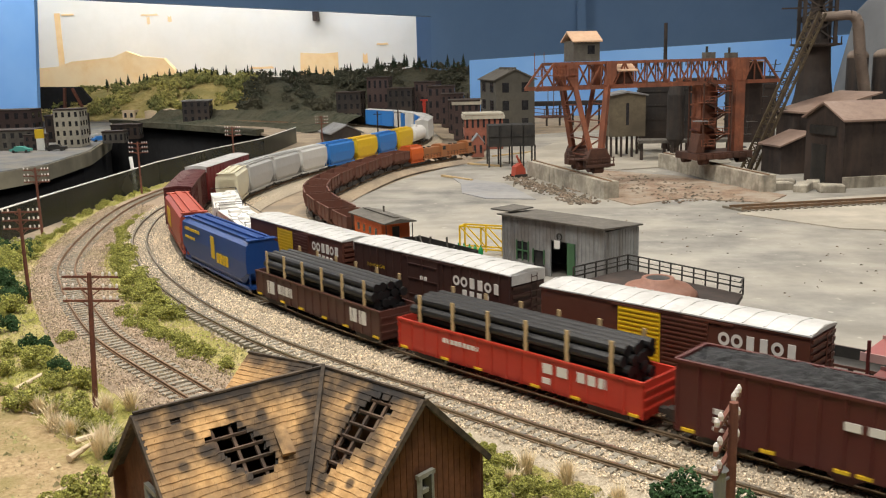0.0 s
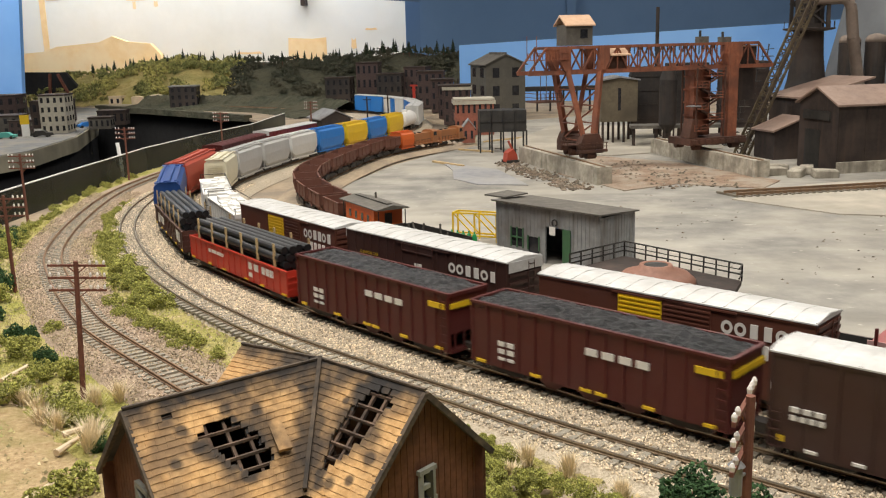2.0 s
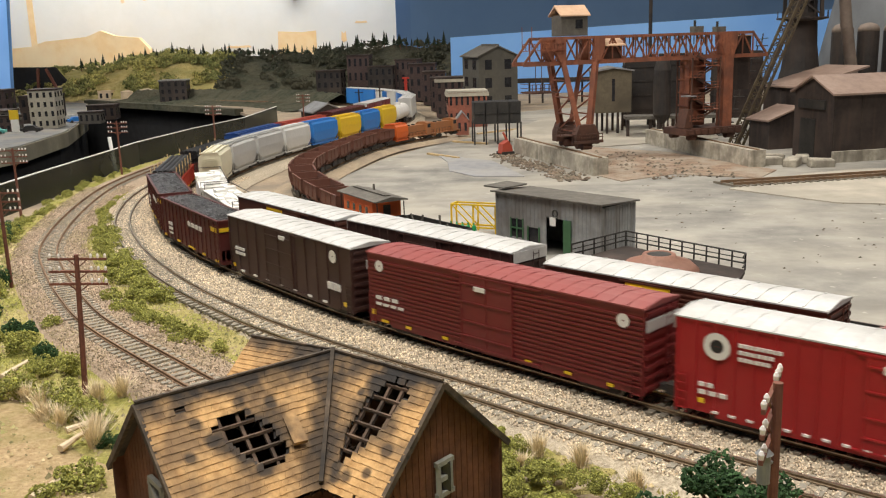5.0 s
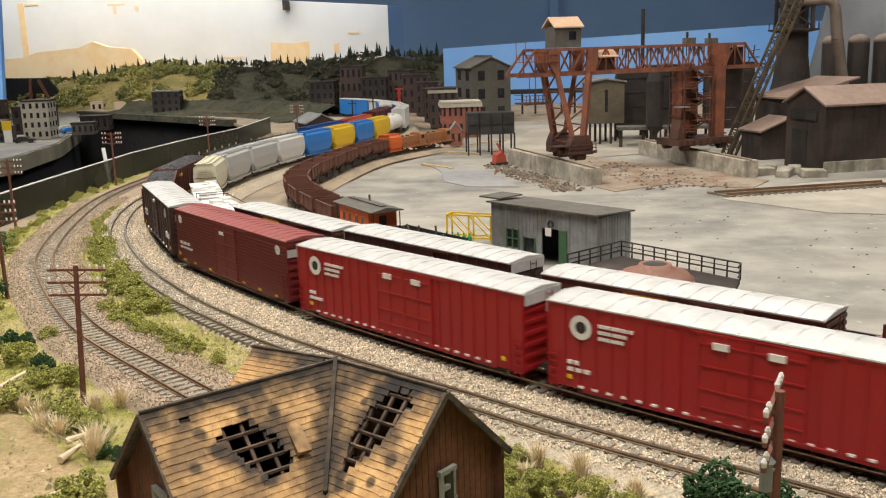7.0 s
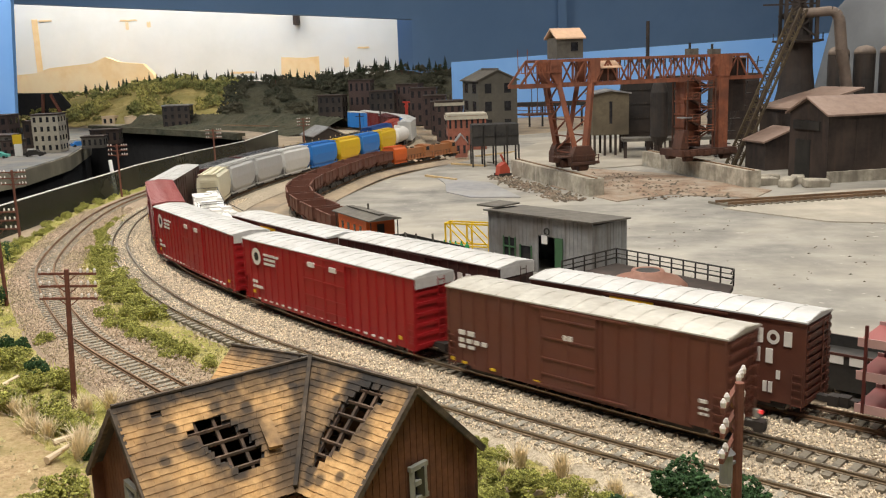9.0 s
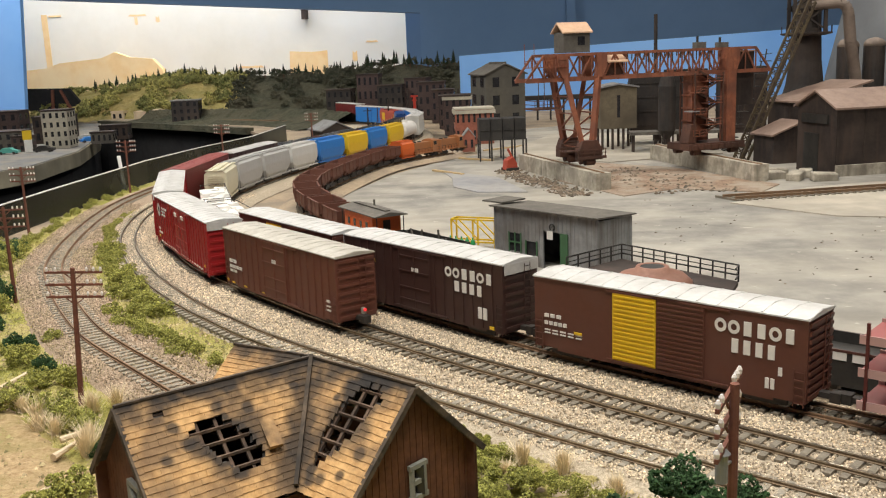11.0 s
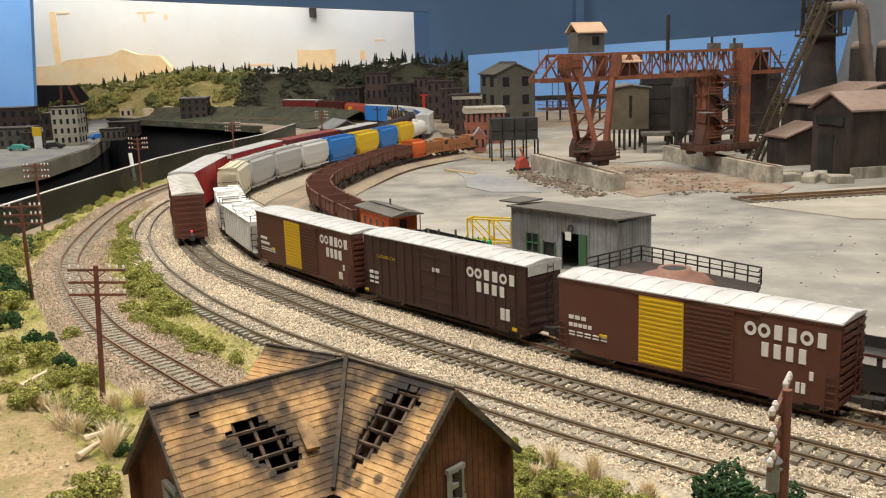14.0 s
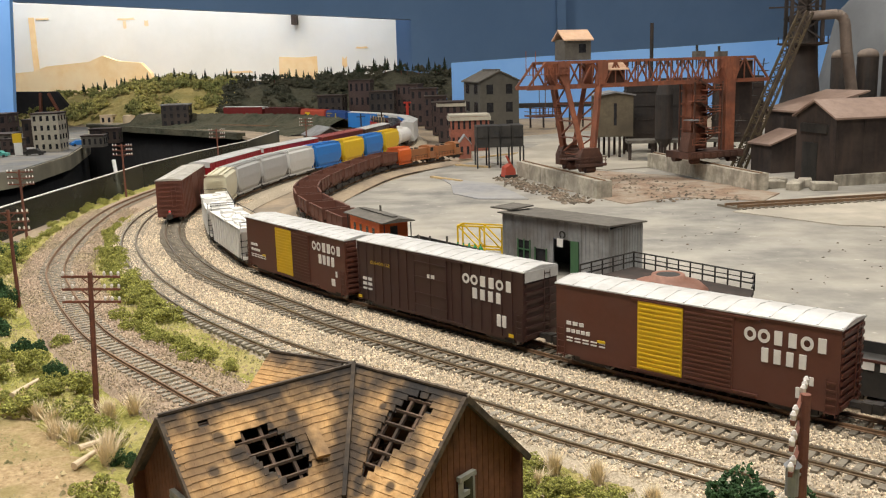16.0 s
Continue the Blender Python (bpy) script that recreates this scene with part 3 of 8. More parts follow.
# yard surfaces
bm = B()
slab(bm, [(0.02, 0.98), (-0.08, 1.16), (-0.19, 1.3), (-0.225, 1.42), (-0.22, 1.56), (-0.19, 1.75), (-0.14, 1.9), (-0.06, 2.06), (-0.1, 2.6), (0.3, 2.9), (2.6, 2.9), (2.6, 0.3), (0.75, 0.3), (0.3, 0.62)], -0.004, 0.0)
setting("yard", bm, m_yard, "stained grey concrete yard slab")
bm = B()
slab(bm, [(-0.1, 1.77), (0.0, 1.68), (0.055, 1.5), (-0.02, 1.51), (-0.062, 1.57), (-0.075, 1.68)], 0.0, 0.0015)
setting("patch", bm, m_patch, "smooth grey cement patch in the yard")
bm = B()
slab(bm, [(0.32, 1.36), (0.42, 1.25), (0.62, 1.2), (0.95, 1.25), (0.95, 1.5), (0.55, 1.52), (0.45, 1.48)], 0.0, 0.0015)
slab(bm, [(-0.02, 2.0), (0.2, 1.85), (0.42, 1.95), (0.5, 2.4), (0.1, 2.5)], 0.0, 0.0015)
setting("pale_slab", bm, m_yardpale, "pale sun-bleached concrete apron")
bm = B()
slab(bm, [(0.1, 1.62), (0.19, 1.44), (0.27, 1.5), (0.38, 1.45), (0.42, 1.52), (0.3, 1.75), (0.17, 1.85)], 0.0, 0.0012)
setting("ore_floor", bm, m_redearth, "red-brown ore-stained earth between the crane walls")


# ---- track beds ----
def bed(name, line, s0, s1, profile, material, label, z_noise=0.0012, step=0.006):
    """A strip along a line; profile of (offset, height)."""
    n = int((s1 - s0) / step)
    verts, faces = [], []
    k = len(profile)
    for i in range(n + 1):
        s = s0 + (s1 - s0) * i / n
        for v, z in profile:
            x, y = line.off(s, v)
            verts.append((x, y, z + z_noise * noise.noise(Vector((x * 160, y * 160, 0)))))
    for i in range(n):
        for j in range(k - 1):
            a = i * k + j
            faces.append((a, a + k, a + k + 1, a + 1))
    me = bpy.data.meshes.new(name)
    me.from_pydata(verts, [], faces)
    me.materials.append(material)
    for p in me.polygons:
        p.use_smooth = True
    me.flip_normals()
    o = new(name, me)
    return tagged(o, label, "", "", "structure")


main_profile = [(-0.085, -0.003)] + [(-0.075 + 0.145 * i / 28, 0.0055) for i in range(29)] + [(0.083, -0.003)]
bed("ballast", T3, 0.0, 4.6, main_profile, m_ballast, "beige crushed-stone ballast under three tracks")
old_profile = [(-0.04, -0.001)] + [(-0.026 + 0.052 * i / 10, 0.0042) for i in range(11)] + [(0.042, -0.002)]
bed("ballast_old", T1, 0.2, T1.S[-1], old_profile, m_oldballast, "dirty brown ballast of the old siding")
bed("ballast_yard", T5, 0.0, T5.S[-1], old_profile, m_tan, "tan earth roadbed of the yard track")


def stones(name, line, s0, s1, v0, v1, count, z, skip, material, label, size=0.0006):
    """Loose ballast grains as tiny squashed octahedra."""
    rng = np.random.default_rng(7)
    s = rng.uniform(s0, s1, count)
    v = rng.uniform(v0, v1, count)
    a = np.array([line.at(x) for x in s])
    d = np.array([line.way(x) for x in s])
    c = a + v[:, None] * np.c_[-d[:, 1], d[:, 0]]
    keep = np.ones(count, bool)
    for other in skip:
        P = other.L[other.L[:, 1] < 1.9]
        for lo in range(0, count, 4000):
            dd = np.hypot(c[lo:lo + 4000, None, 0] - P[None, :, 0], c[lo:lo + 4000, None, 1] - P[None, :, 1]).min(1)
            keep[lo:lo + 4000] &= (np.abs(dd - 0.00825) > 0.0016) & ((dd > 0.0165) | (rng.random(len(dd)) < 0.85))
    c = c[keep]
    k = len(c)
    base = np.array([(1, 0, 0), (0, 1, 0), (-1, 0, 0), (0, -1, 0), (0, 0, 1), (0, 0, -1)], float)
    r = size * rng.uniform(0.6, 1.5, (k, 1, 3))
    V = base[None] * r + rng.normal(0, size * 0.25, (k, 6, 3))
    ang = rng.uniform(0, 6.28, k)
    ca, sa = np.cos(ang)[:, None], np.sin(ang)[:, None]
    V = np.stack([V[..., 0] * ca - V[..., 1] * sa, V[..., 0] * sa + V[..., 1] * ca, V[..., 2]], -1)
    V[..., :2] += c[:, None, :]
    V[..., 2] += z + rng.uniform(-0.0002, 0.0009, (k, 1))
    tri = np.array([(0, 1, 4), (1, 2, 4), (2, 3, 4), (3, 0, 4), (1, 0, 5), (2, 1, 5), (3, 2, 5), (0, 3, 5)])
    F = (np.arange(k)[:, None, None] * 6 + tri[None]).reshape(-1, 3)
    return stuff_mesh(name, V.reshape(-1, 3).tolist(), F.tolist(), material, label, "gravel")


stones("ballast_gravel", T3, 0.02, 1.45, -0.075, 0.07, 120000, 0.0057, (T2, T3, T4), m_stone, "loose beige ballast stones between the tracks")
stones("siding_gravel", T1, 0.22, 1.3, -0.036, 0.034, 24000, 0.0046, (T1,), m_oldstone, "loose dirty ballast stones of the siding")


def railway(name, line, s0, s1, near, gauge, tie_mat, side_mat, top_mat, label, rail_z, spacing=0.0078, tie_w=0.0036):
    t = thing(name, pose(0, 0, 0), label, "railway track", kind="structure")
    step = 0.012
    n = int((s1 - s0) / step)
    for sgn in (-1, 1):
        bm, bt = B(), B()
        rows, tops = [], []
        for i in range(n + 1):
            s = s0 + (s1 - s0) * i / n
            v = sgn * gauge / 2
            ring = []
            for dv, dz in ((-0.0011, -0.0021), (-0.0011, -0.0017), (-0.0004, -0.0014), (-0.0005, 0.0), (0.0005, 0.0), (0.0004, -0.0014), (0.0011, -0.0017), (0.0011, -0.0021)):
                x, y = line.off(s, v + dv)
                ring.append(bm.verts.new((x, y, rail_z + dz)))
            rows.append(ring)
            tops.append([bt.verts.new((*line.off(s, v + dv), rail_z + dz)) for dv, dz in ((-0.00062, -0.0004), (-0.00055, 0.0002), (0.00055, 0.0002), (0.00062, -0.0004))])
        for a, b in zip(rows, rows[1:]):
            for j in range(7):
                bm.faces.new((a[j], b[j], b[j + 1], a[j + 1]))
        for a, b in zip(tops, tops[1:]):
            for j in range(3):
                bt.faces.new((a[j], b[j], b[j + 1], a[j + 1]))
        r = part("rail", bm, side_mat, t)
        part("rail_head", bt, top_mat, r)
    bm = B()
    bx(bm, -tie_w / 2, tie_w / 2, -0.015, 0.015, -0.0022, 0.0)
    me = finish("tie", bm, tie_mat)
    rest = B()
    k = 0
    s = s0 + 0.003
    while s < s1:
        p, d = line.at(s), line.way(s)
        jit = random.uniform(-0.0004, 0.0004)
        m = pose(p[0], p[1], rail_z - 0.0021 + random.uniform(-0.0002, 0.0001), 0, 0, math.degrees(math.atan2(d[1], d[0])) + random.uniform(-1.2, 1.2)) @ pose(jit, jit, 0)
        if near[0] < s < near[1]:
            piece("tie", me, t, m)
        else:
            c = rest.verts
            corner = [m @ Vector((a * tie_w / 2, b * 0.015, 0)) for a, b in ((-1, -1), (1, -1), (1, 1), (-1, 1))]
            top = [c.new(q) for q in corner]
            low = [c.new(q - Vector((0, 0, 0.002))) for q in corner]
            rest.faces.new(top)
            for j in range(4):
                rest.faces.new((low[j], low[(j + 1) % 4], top[(j + 1) % 4], top[j]))
        s += spacing
    o = part("far_ties", rest, tie_mat, t)
    tagged(o, kind="stuff")
    return t


railway("track_siding", T1, 0.2, 2.3, (0.2, 1.3), 0.0165, m_tie, m_rust, m_rust, "old rusty siding track with weathered ties", 0.0075)
railway("track_outer", T2, 0.0, 2.4, (0.05, 1.55), 0.0165, m_tie, m_rail, m_railtop, "outer main track half buried in ballast", RAIL - 0.001)
railway("track_middle", T3, 0.0, 4.5, (0.05, 1.65), 0.0165, m_tiedark, m_rail, m_railtop, "middle main track with dark ties", RAIL)
railway("track_inner", T4, 0.0, 4.0, (0.1, 1.6), 0.0165, m_tiedark, m_rust, m_rust, "inner track with rust-brown rails", RAIL)
railway("track_yard", T5, 0.0, T5.S[-1], (0.0, 0.9), 0.0165, m_tiedark, m_rust, m_rust, "yard track with rusty rails", 0.007)

# ---- rolling stock pieces ----
bm = B()
prism(bm, [(-0.0135, 0.003), (-0.0135, 0.0062), (-0.006, 0.0085), (0.006, 0.0085), (0.0135, 0.0062), (0.0135, 0.003), (0.005, 0.0022), (-0.005, 0.0022)], -0.0011, 0.0011)
ME_FRAME = finish("sideframe", bm, m_truck)
bm = B()
rod(bm, (0, -0.0092, 0), (0, -0.0068, 0), 0.0052, 14)
rod(bm, (0, 0.0068, 0), (0, 0.0092, 0), 0.0052, 14)
rod(bm, (0, -0.011, 0), (0, 0.011, 0), 0.001, 6)
ME_WHEEL = finish("wheelset", bm, m_steel)
bm = B()
bx(bm, -0.007, 0.007, -0.0022, 0.0022, 0.0075, 0.0105)
bx(bm, 0.005, 0.0105, -0.003, 0.003, 0.006, 0.0115)
ME_COUPLER = finish("coupler", bm, m_truck)
bm = B()
bx(bm, -0.002, 0.002, -0.011, 0.011, 0.0045, 0.0068)
ME_BOLSTER = finish("bolster", bm, m_truck)


def running_gear(car, L, base):
    for sx in (-1, 1):
        tr = new("truck", ME_BOLSTER)
        tr.parent = car
        tr.matrix_basis = pose(sx * base / 2, 0, 0)
        for sy in (-1, 1):
            piece("sideframe", ME_FRAME, tr, pose(0, sy * 0.0122, 0))
        for wx in (-1, 1):
            piece("wheelset", ME_WHEEL, tr, pose(wx * 0.0098, 0, 0.0052))
        piece("coupler", ME_COUPLER, car, pose(sx * (L / 2 + 0.002), 0, 0, 0, 0, 0 if sx > 0 else 180))


def side(bm, x0, x1, z0, z1, W, d=0.0004, sides=(1, -1)):
    for s in sides:
        a, b = sorted((s * W / 2, s * (W / 2 + d)))
        bx(bm, x0, x1, a, b, z0, z1)


def ladder(bm, x0, x1, z0, z1, W, n=5, sides=(1, -1)):
    for s in sides:
        y = s * (W / 2 + 0.0009)
        for x in (x0, x1):
            beam(bm, (x, y, z0), (x, y, z1), 0.0005)
        for i in range(n):
            z = z0 + (z1 - z0) * (i + 0.5) / n
            beam(bm, (x0, y, z), (x1, y, z), 0.0005)


XS, ZS = 1.0, 1.16


def ring_mark(bm, x, z, r, W, r_in=0.55):
    """A flat round mark on the sides."""
    x, z, r = x * XS, SILL + (z - SILL) * ZS, r * 1.12
    for s in (1,):
        y = s * (W / 2 + 0.0007)
        n = 20
        o = [bm.verts.new((x + r * math.cos(2 * math.pi * i / n), y, z + r * math.sin(2 * math.pi * i / n))) for i in range(n)]
        q = [bm.verts.new((x + r * r_in * math.cos(2 * math.pi * i / n), y, z + r * r_in * math.sin(2 * math.pi * i / n))) for i in range(n)]
        for i in range(n):
            j = (i + 1) % n
            bm.faces.new((o[i], o[j], q[j], q[i]))


def bars(bm, x0, x1, z0, z1, W, n, fill=0.7, d=0.0006):
    """A line of unreadable writing as short bars, from x0 (reader's left) down to x1."""
    x0, x1, z0, z1 = x0 * XS, x1 * XS, SILL + (z0 - SILL) * ZS, SILL + (z1 - SILL) * ZS
    for i in range(n):
        w = (x0 - x1) / n
        side(bm, x0 - w * i - w * fill, x0 - w * i, z0, z1, W, d, (1,))


def words(text, size, x, z, y, material, parent):
    """Readable words on the near side of a car, centred at x."""
    cu = bpy.data.curves.new("lettering", "FONT")
    cu.body, cu.size, cu.align_x = text, size, "CENTER"
    tmp = bpy.data.objects.new("lettering", cu)
    scene.collection.objects.link(tmp)
    bpy.context.view_layer.update()
    me = bpy.data.meshes.new_from_object(tmp.evaluated_get(bpy.context.evaluated_depsgraph_get()))
    bpy.data.objects.remove(tmp)
    me.materials.append(material)
    o = new("lettering", me)
    o.parent = parent
    o.matrix_basis = pose(x, y, z) @ Matrix(((-1, 0, 0, 0), (0, 0, 1, 0), (0, 1, 0, 0), (0, 0, 0, 1)))
    return o


SILL = 0.007


def boxcar(label, L, H, body_m, roof_m, W=0.0325, posts=0, corr=None, doors=(), fascia=None, base=None, seams=12, name="boxcar", group="", ends_m=None, rib_end=8):
    car = thing(name, pose(0, 0, 0), label, "boxcar", group)
    H += 0.0065
    top = SILL + H
    h = L / 2
    bm = B()
    bx(bm, -h, h, -W / 2, W / 2, SILL, top)
    part("body", bm, body_m, car)
    bm = B()
    side(bm, -h * 0.8, h * 0.8, SILL - 0.0016, SILL, W - 0.0014, 0.0006)
    split_part("side_sill", bm, body_m, car)
    bm = B()
    side(bm, -h, h, top - 0.0012, top, W, 0.0006)
    split_part("top_chord", bm, body_m, car)
    bm = B()
    bx(bm, -h * 0.92, h * 0.92, -0.006, 0.006, 0.0045, SILL)
    part("center_sill", bm, body_m, car)
    if posts:
        bm = B()
        gaps = [(a, b) for a, b, *_ in doors]
        for i in range(posts + 1):
            x = -h + 0.0008 + (L - 0.0016) * i / posts
            if not any(a - 0.001 < x < b + 0.001 for a, b in gaps):
                side(bm, x - 0.0006, x + 0.0006, SILL + 0.0006, top - 0.0012, W, 0.0007)
        split_part("side_frame", bm, body_m, car)
    if corr:
        x0, x1, n = corr[:3]
        bm = B()
        for i in range(n):
            z = SILL + 0.004 + (H - 0.009) * i / (n - 1)
            side(bm, x0, x1, z - 0.0006, z + 0.0006, W, 0.0006)
        split_part("corrugation", bm, body_m, car)
    bm = B()
    for i in range(rib_end):
        z = SILL + 0.003 + (H - 0.006) * i / (rib_end - 1)
        for s in (-1, 1):
            a, b = sorted((s * h, s * (h + 0.0011)))
            bx(bm, a, b, -W / 2 + 0.0015, W / 2 - 0.0015, z - 0.0011, z + 0.0011)
    split_part("end_corrugation", bm, ends_m or body_m, car)
    bm = B()
    prism_x(bm, [(-W / 2 - 0.0008, top), (-W / 2 - 0.0008, top + 0.0008), (-W / 4, top + 0.0022), (0, top + 0.0028), (W / 4, top + 0.0022), (W / 2 + 0.0008, top + 0.0008), (W / 2 + 0.0008, top)], -h - 0.0008, h + 0.0008)
    roof = part("roof", bm, roof_m, car)
    bm = B()
    for i in range(seams + 1):
        x = -h + L * i / seams
        beam(bm, (x, -W / 2, top + 0.0011), (x, 0, top + 0.003), 0.0009, 0.0005)
        beam(bm, (x, 0, top + 0.003), (x, W / 2, top + 0.0011), 0.0009, 0.0005)
    part("roof_seam_sheet", bm, roof_m, roof)
    if fascia:
        bm = B()
        for s in (-1, 1):
            a, b = sorted((s * (h + 0.0012), s * (h + 0.0016)))
            bx(bm, a, b, -W / 2, W / 2, top - 0.0065, top + 0.0006)
        split_part("end_fascia", bm, roof_m, car, "white upper end panel")
    for a, b, dm, kind in doors:
        bm = B()
        side(bm, a, b, SILL + 0.0008, top - 0.0018, W, 0.0008, (1,))
        d = part("door", bm, dm, car)
        bm = B()
        if kind == "louvre":
            for i in range(15):
                z = SILL + 0.003 + (H - 0.007) * i / 14
                side(bm, a + 0.0008, b - 0.0008, z - 0.0005, z + 0.0005, W + 0.0016, 0.0005, (1,))
        else:
            for z in (0.16, 0.36, 0.62, 0.86):
                side(bm, a, b, SILL + H * z - 0.0005, SILL + H * z + 0.0005, W + 0.0016, 0.0006, (1,))
            for x in (a + 0.0006, b - 0.0006, (a + b) / 2):
                side(bm, x - 0.0005, x + 0.0005, SILL + 0.001, top - 0.002, W + 0.0016, 0.0005, (1,))
        part("door_frame", bm, dm, d)
    for x in (-h + 0.001, h - 0.0065):
        for sy in (1, -1):
            bm = B()
            ladder(bm, x, x + 0.0055, SILL - 0.002, SILL + H * 0.42, W, 5, (sy,))
            part("ladder", bm, body_m, car)
    bm = B()
    for sy in (-0.008, -0.0025):
        beam(bm, (-h - 0.0016, sy, SILL), (-h - 0.0016, sy, top - 0.001), 0.0005)
    for k in range(9):
        z = SILL + 0.003 + (H - 0.006) * k / 8
        beam(bm, (-h - 0.0016, -0.008, z), (-h - 0.0016, -0.0025, z), 0.0005)
    part("end_ladder", bm, ends_m or body_m, car)
    for a, b, *_ in doors:
        for z, d in ((SILL + 0.0004, 0.0013), (top - 0.002, 0.0011)):
            bm = B()
            side(bm, a - (b - a) * 0.5, b + (b - a) * 0.15, z, z + 0.001, W, d, (1,))
            part("door_track", bm, body_m, car)
    running_gear(car, L, base or L * 0.72)
    return car


def decals(car, spec, W, material=None, label="white painted markings"):
    """spec: rows of (x0, x1, z0, z1, count)."""
    bm = B()
    for x0, x1, z0, z1, n in spec:
        bars(bm, x0, x1, z0, z1, W, n)
    split_part("marking", bm, material or m_decal, car, label)


def big_mark(car, x, z, size, pitch, W, rounds):
    """Large white company mark drawn as a row of plain rings and blocks."""
    for i, r in enumerate(rounds):
        cx = x - pitch * (i + 0.5)
        bm = B()
        if r:
            n, y = 24, W / 2 + 0.0007
            o = [bm.verts.new((cx + pitch * 0.45 * math.cos(2 * math.pi * k / n), y, z + size * 0.5 * math.sin(2 * math.pi * k / n))) for k in range(n)]
            q = [bm.verts.new((cx + pitch * 0.22 * math.cos(2 * math.pi * k / n), y, z + size * 0.24 * math.sin(2 * math.pi * k / n))) for k in range(n)]
            for k in range(n):
                bm.faces.new((o[k], o[(k + 1) % n], q[(k + 1) % n], q[k]))
        else:
            side(bm, cx - pitch * 0.27, cx + pitch * 0.27, z - size * 0.5, z + size * 0.5, W, 0.0007, (1,))
        part("company_mark", bm, m_decal, car, "large white company mark")


def coal_hopper(label, L=0.17, H=0.0385, W=0.0325):
    car = thing("coal_hopper", pose(0, 0, 0), label, "hopper car", "moving freight train")
    h, top = L / 2, SILL + H
    bm = B()
    for s in (1, -1):
        a, b = sorted((s * W / 2, s * (W / 2 - 0.0008)))
        bx(bm, -h, h, a, b, SILL, top)
    for s in (1, -1):
        a, b = sorted((s * h, s * (h - 0.0012)))
        bx(bm, a, b, -W / 2, W / 2, SILL + 0.012, top)
        bx(bm, *sorted((s * h, s * (h - 0.016))), -W / 2 + 0.001, W / 2 - 0.001, SILL - 0.001, SILL + 0.0015)
        beam(bm, (s * (h - 0.001), 0, SILL + 0.012), (s * (h - 0.022), 0, SILL), W - 0.002, 0.001)
    bx(bm, -h + 0.02, h - 0.02, -W / 2 + 0.001, W / 2 - 0.001, SILL - 0.001, SILL + 0.02)
    split_part("body_panel", bm, m_hopper, car)
    bm = B()
    for i in range(15):
        x = -h + 0.001 + (L - 0.002) * i / 14
        side(bm, x - 0.0007, x + 0.0007, SILL + 0.0005, top - 0.001, W, 0.0009)
    side(bm, -h, h, top - 0.0016, top, W, 0.0013)
    for s in (1, -1):
        bx(bm, *sorted((s * h, s * (h + 0.001))), -W / 2, W / 2, top - 0.0022, top)
        for y in (-0.012, -0.004, 0.004, 0.012):
            beam(bm, (s * h, y, SILL), (s * h, y, SILL + 0.013), 0.0008)
    split_part("side_frame", bm, m_hopper, car)
    bm = B()
    for i in range(5):
        x = -h + 0.03 + (L - 0.06) * i / 4
        prism(bm, [(x - 0.012, SILL), (x + 0.012, SILL), (x + 0.004, SILL - 0.006), (x - 0.004, SILL - 0.006)], -0.012, 0.012)
    split_part("hopper_bay", bm, m_hopper, car)
    verts, faces, nx, ny = [], [], 70, 14
    for i in range(nx + 1):
        for j in range(ny + 1):
            x, y = -h + 0.0014 + (L - 0.0028) * i / nx, (-0.5 + j / ny) * (W - 0.0018)
            e = min(i, nx - i) / nx * 8
            z = top - 0.0022 + 0.004 * min(1, e) * (1 - (2 * y / W) ** 2) + 0.0018 * noise.noise(Vector((x * 210, y * 210, L * 9))) + 0.0014 * random.random()
            verts.append((x, y, z))
    for i in range(nx):
        for j in range(ny):
            a = i * (ny + 1) + j
            faces.append((a, a + ny + 1, a + ny + 2, a + 1))
    me = bpy.data.meshes.new("coal_load")
    me.from_pydata(verts, [], faces)
    me.materials.append(m_coal)
    tagged(piece("coal_load", me, car), "heaped black coal load")
    for sy in (1, -1):
        bm = B()
        ladder(bm, -h + 0.0012, -h + 0.007, SILL - 0.002, top - 0.003, W + 0.001, 7, (sy,))
        part("ladder", bm, m_hopper, car)
    decals(car, [(h - 0.022, h - 0.036, SILL + 0.012, SILL + 0.0145, 2), (h - 0.022, h - 0.036, SILL + 0.008, SILL + 0.0105, 2), (h - 0.022, h - 0.036, SILL + 0.0045, SILL + 0.006, 2), (-h + 0.085, -h + 0.042, SILL + 0.019, SILL + 0.0225, 4)], W + 0.001)
    bm = B()
    side(bm, -h + 0.004, -h + 0.019, top - 0.011, top - 0.0075, W, 0.0012)
    bx(bm, -h - 0.0013, -h - 0.0006, -W / 2, W / 2, top - 0.010, top - 0.0065)
    for x in (h - 0.008, h - 0.05, h - 0.085, -h + 0.075, -h + 0.045, -h + 0.01):
        side(bm, x - 0.0035, x + 0.0035, SILL + 0.0006, SILL + 0.0022, W, 0.0012)
    split_part("reflector_strip", bm, m_yellow, car, "yellow reflective patches")
    running_gear(car, L, L * 0.7)
    return car


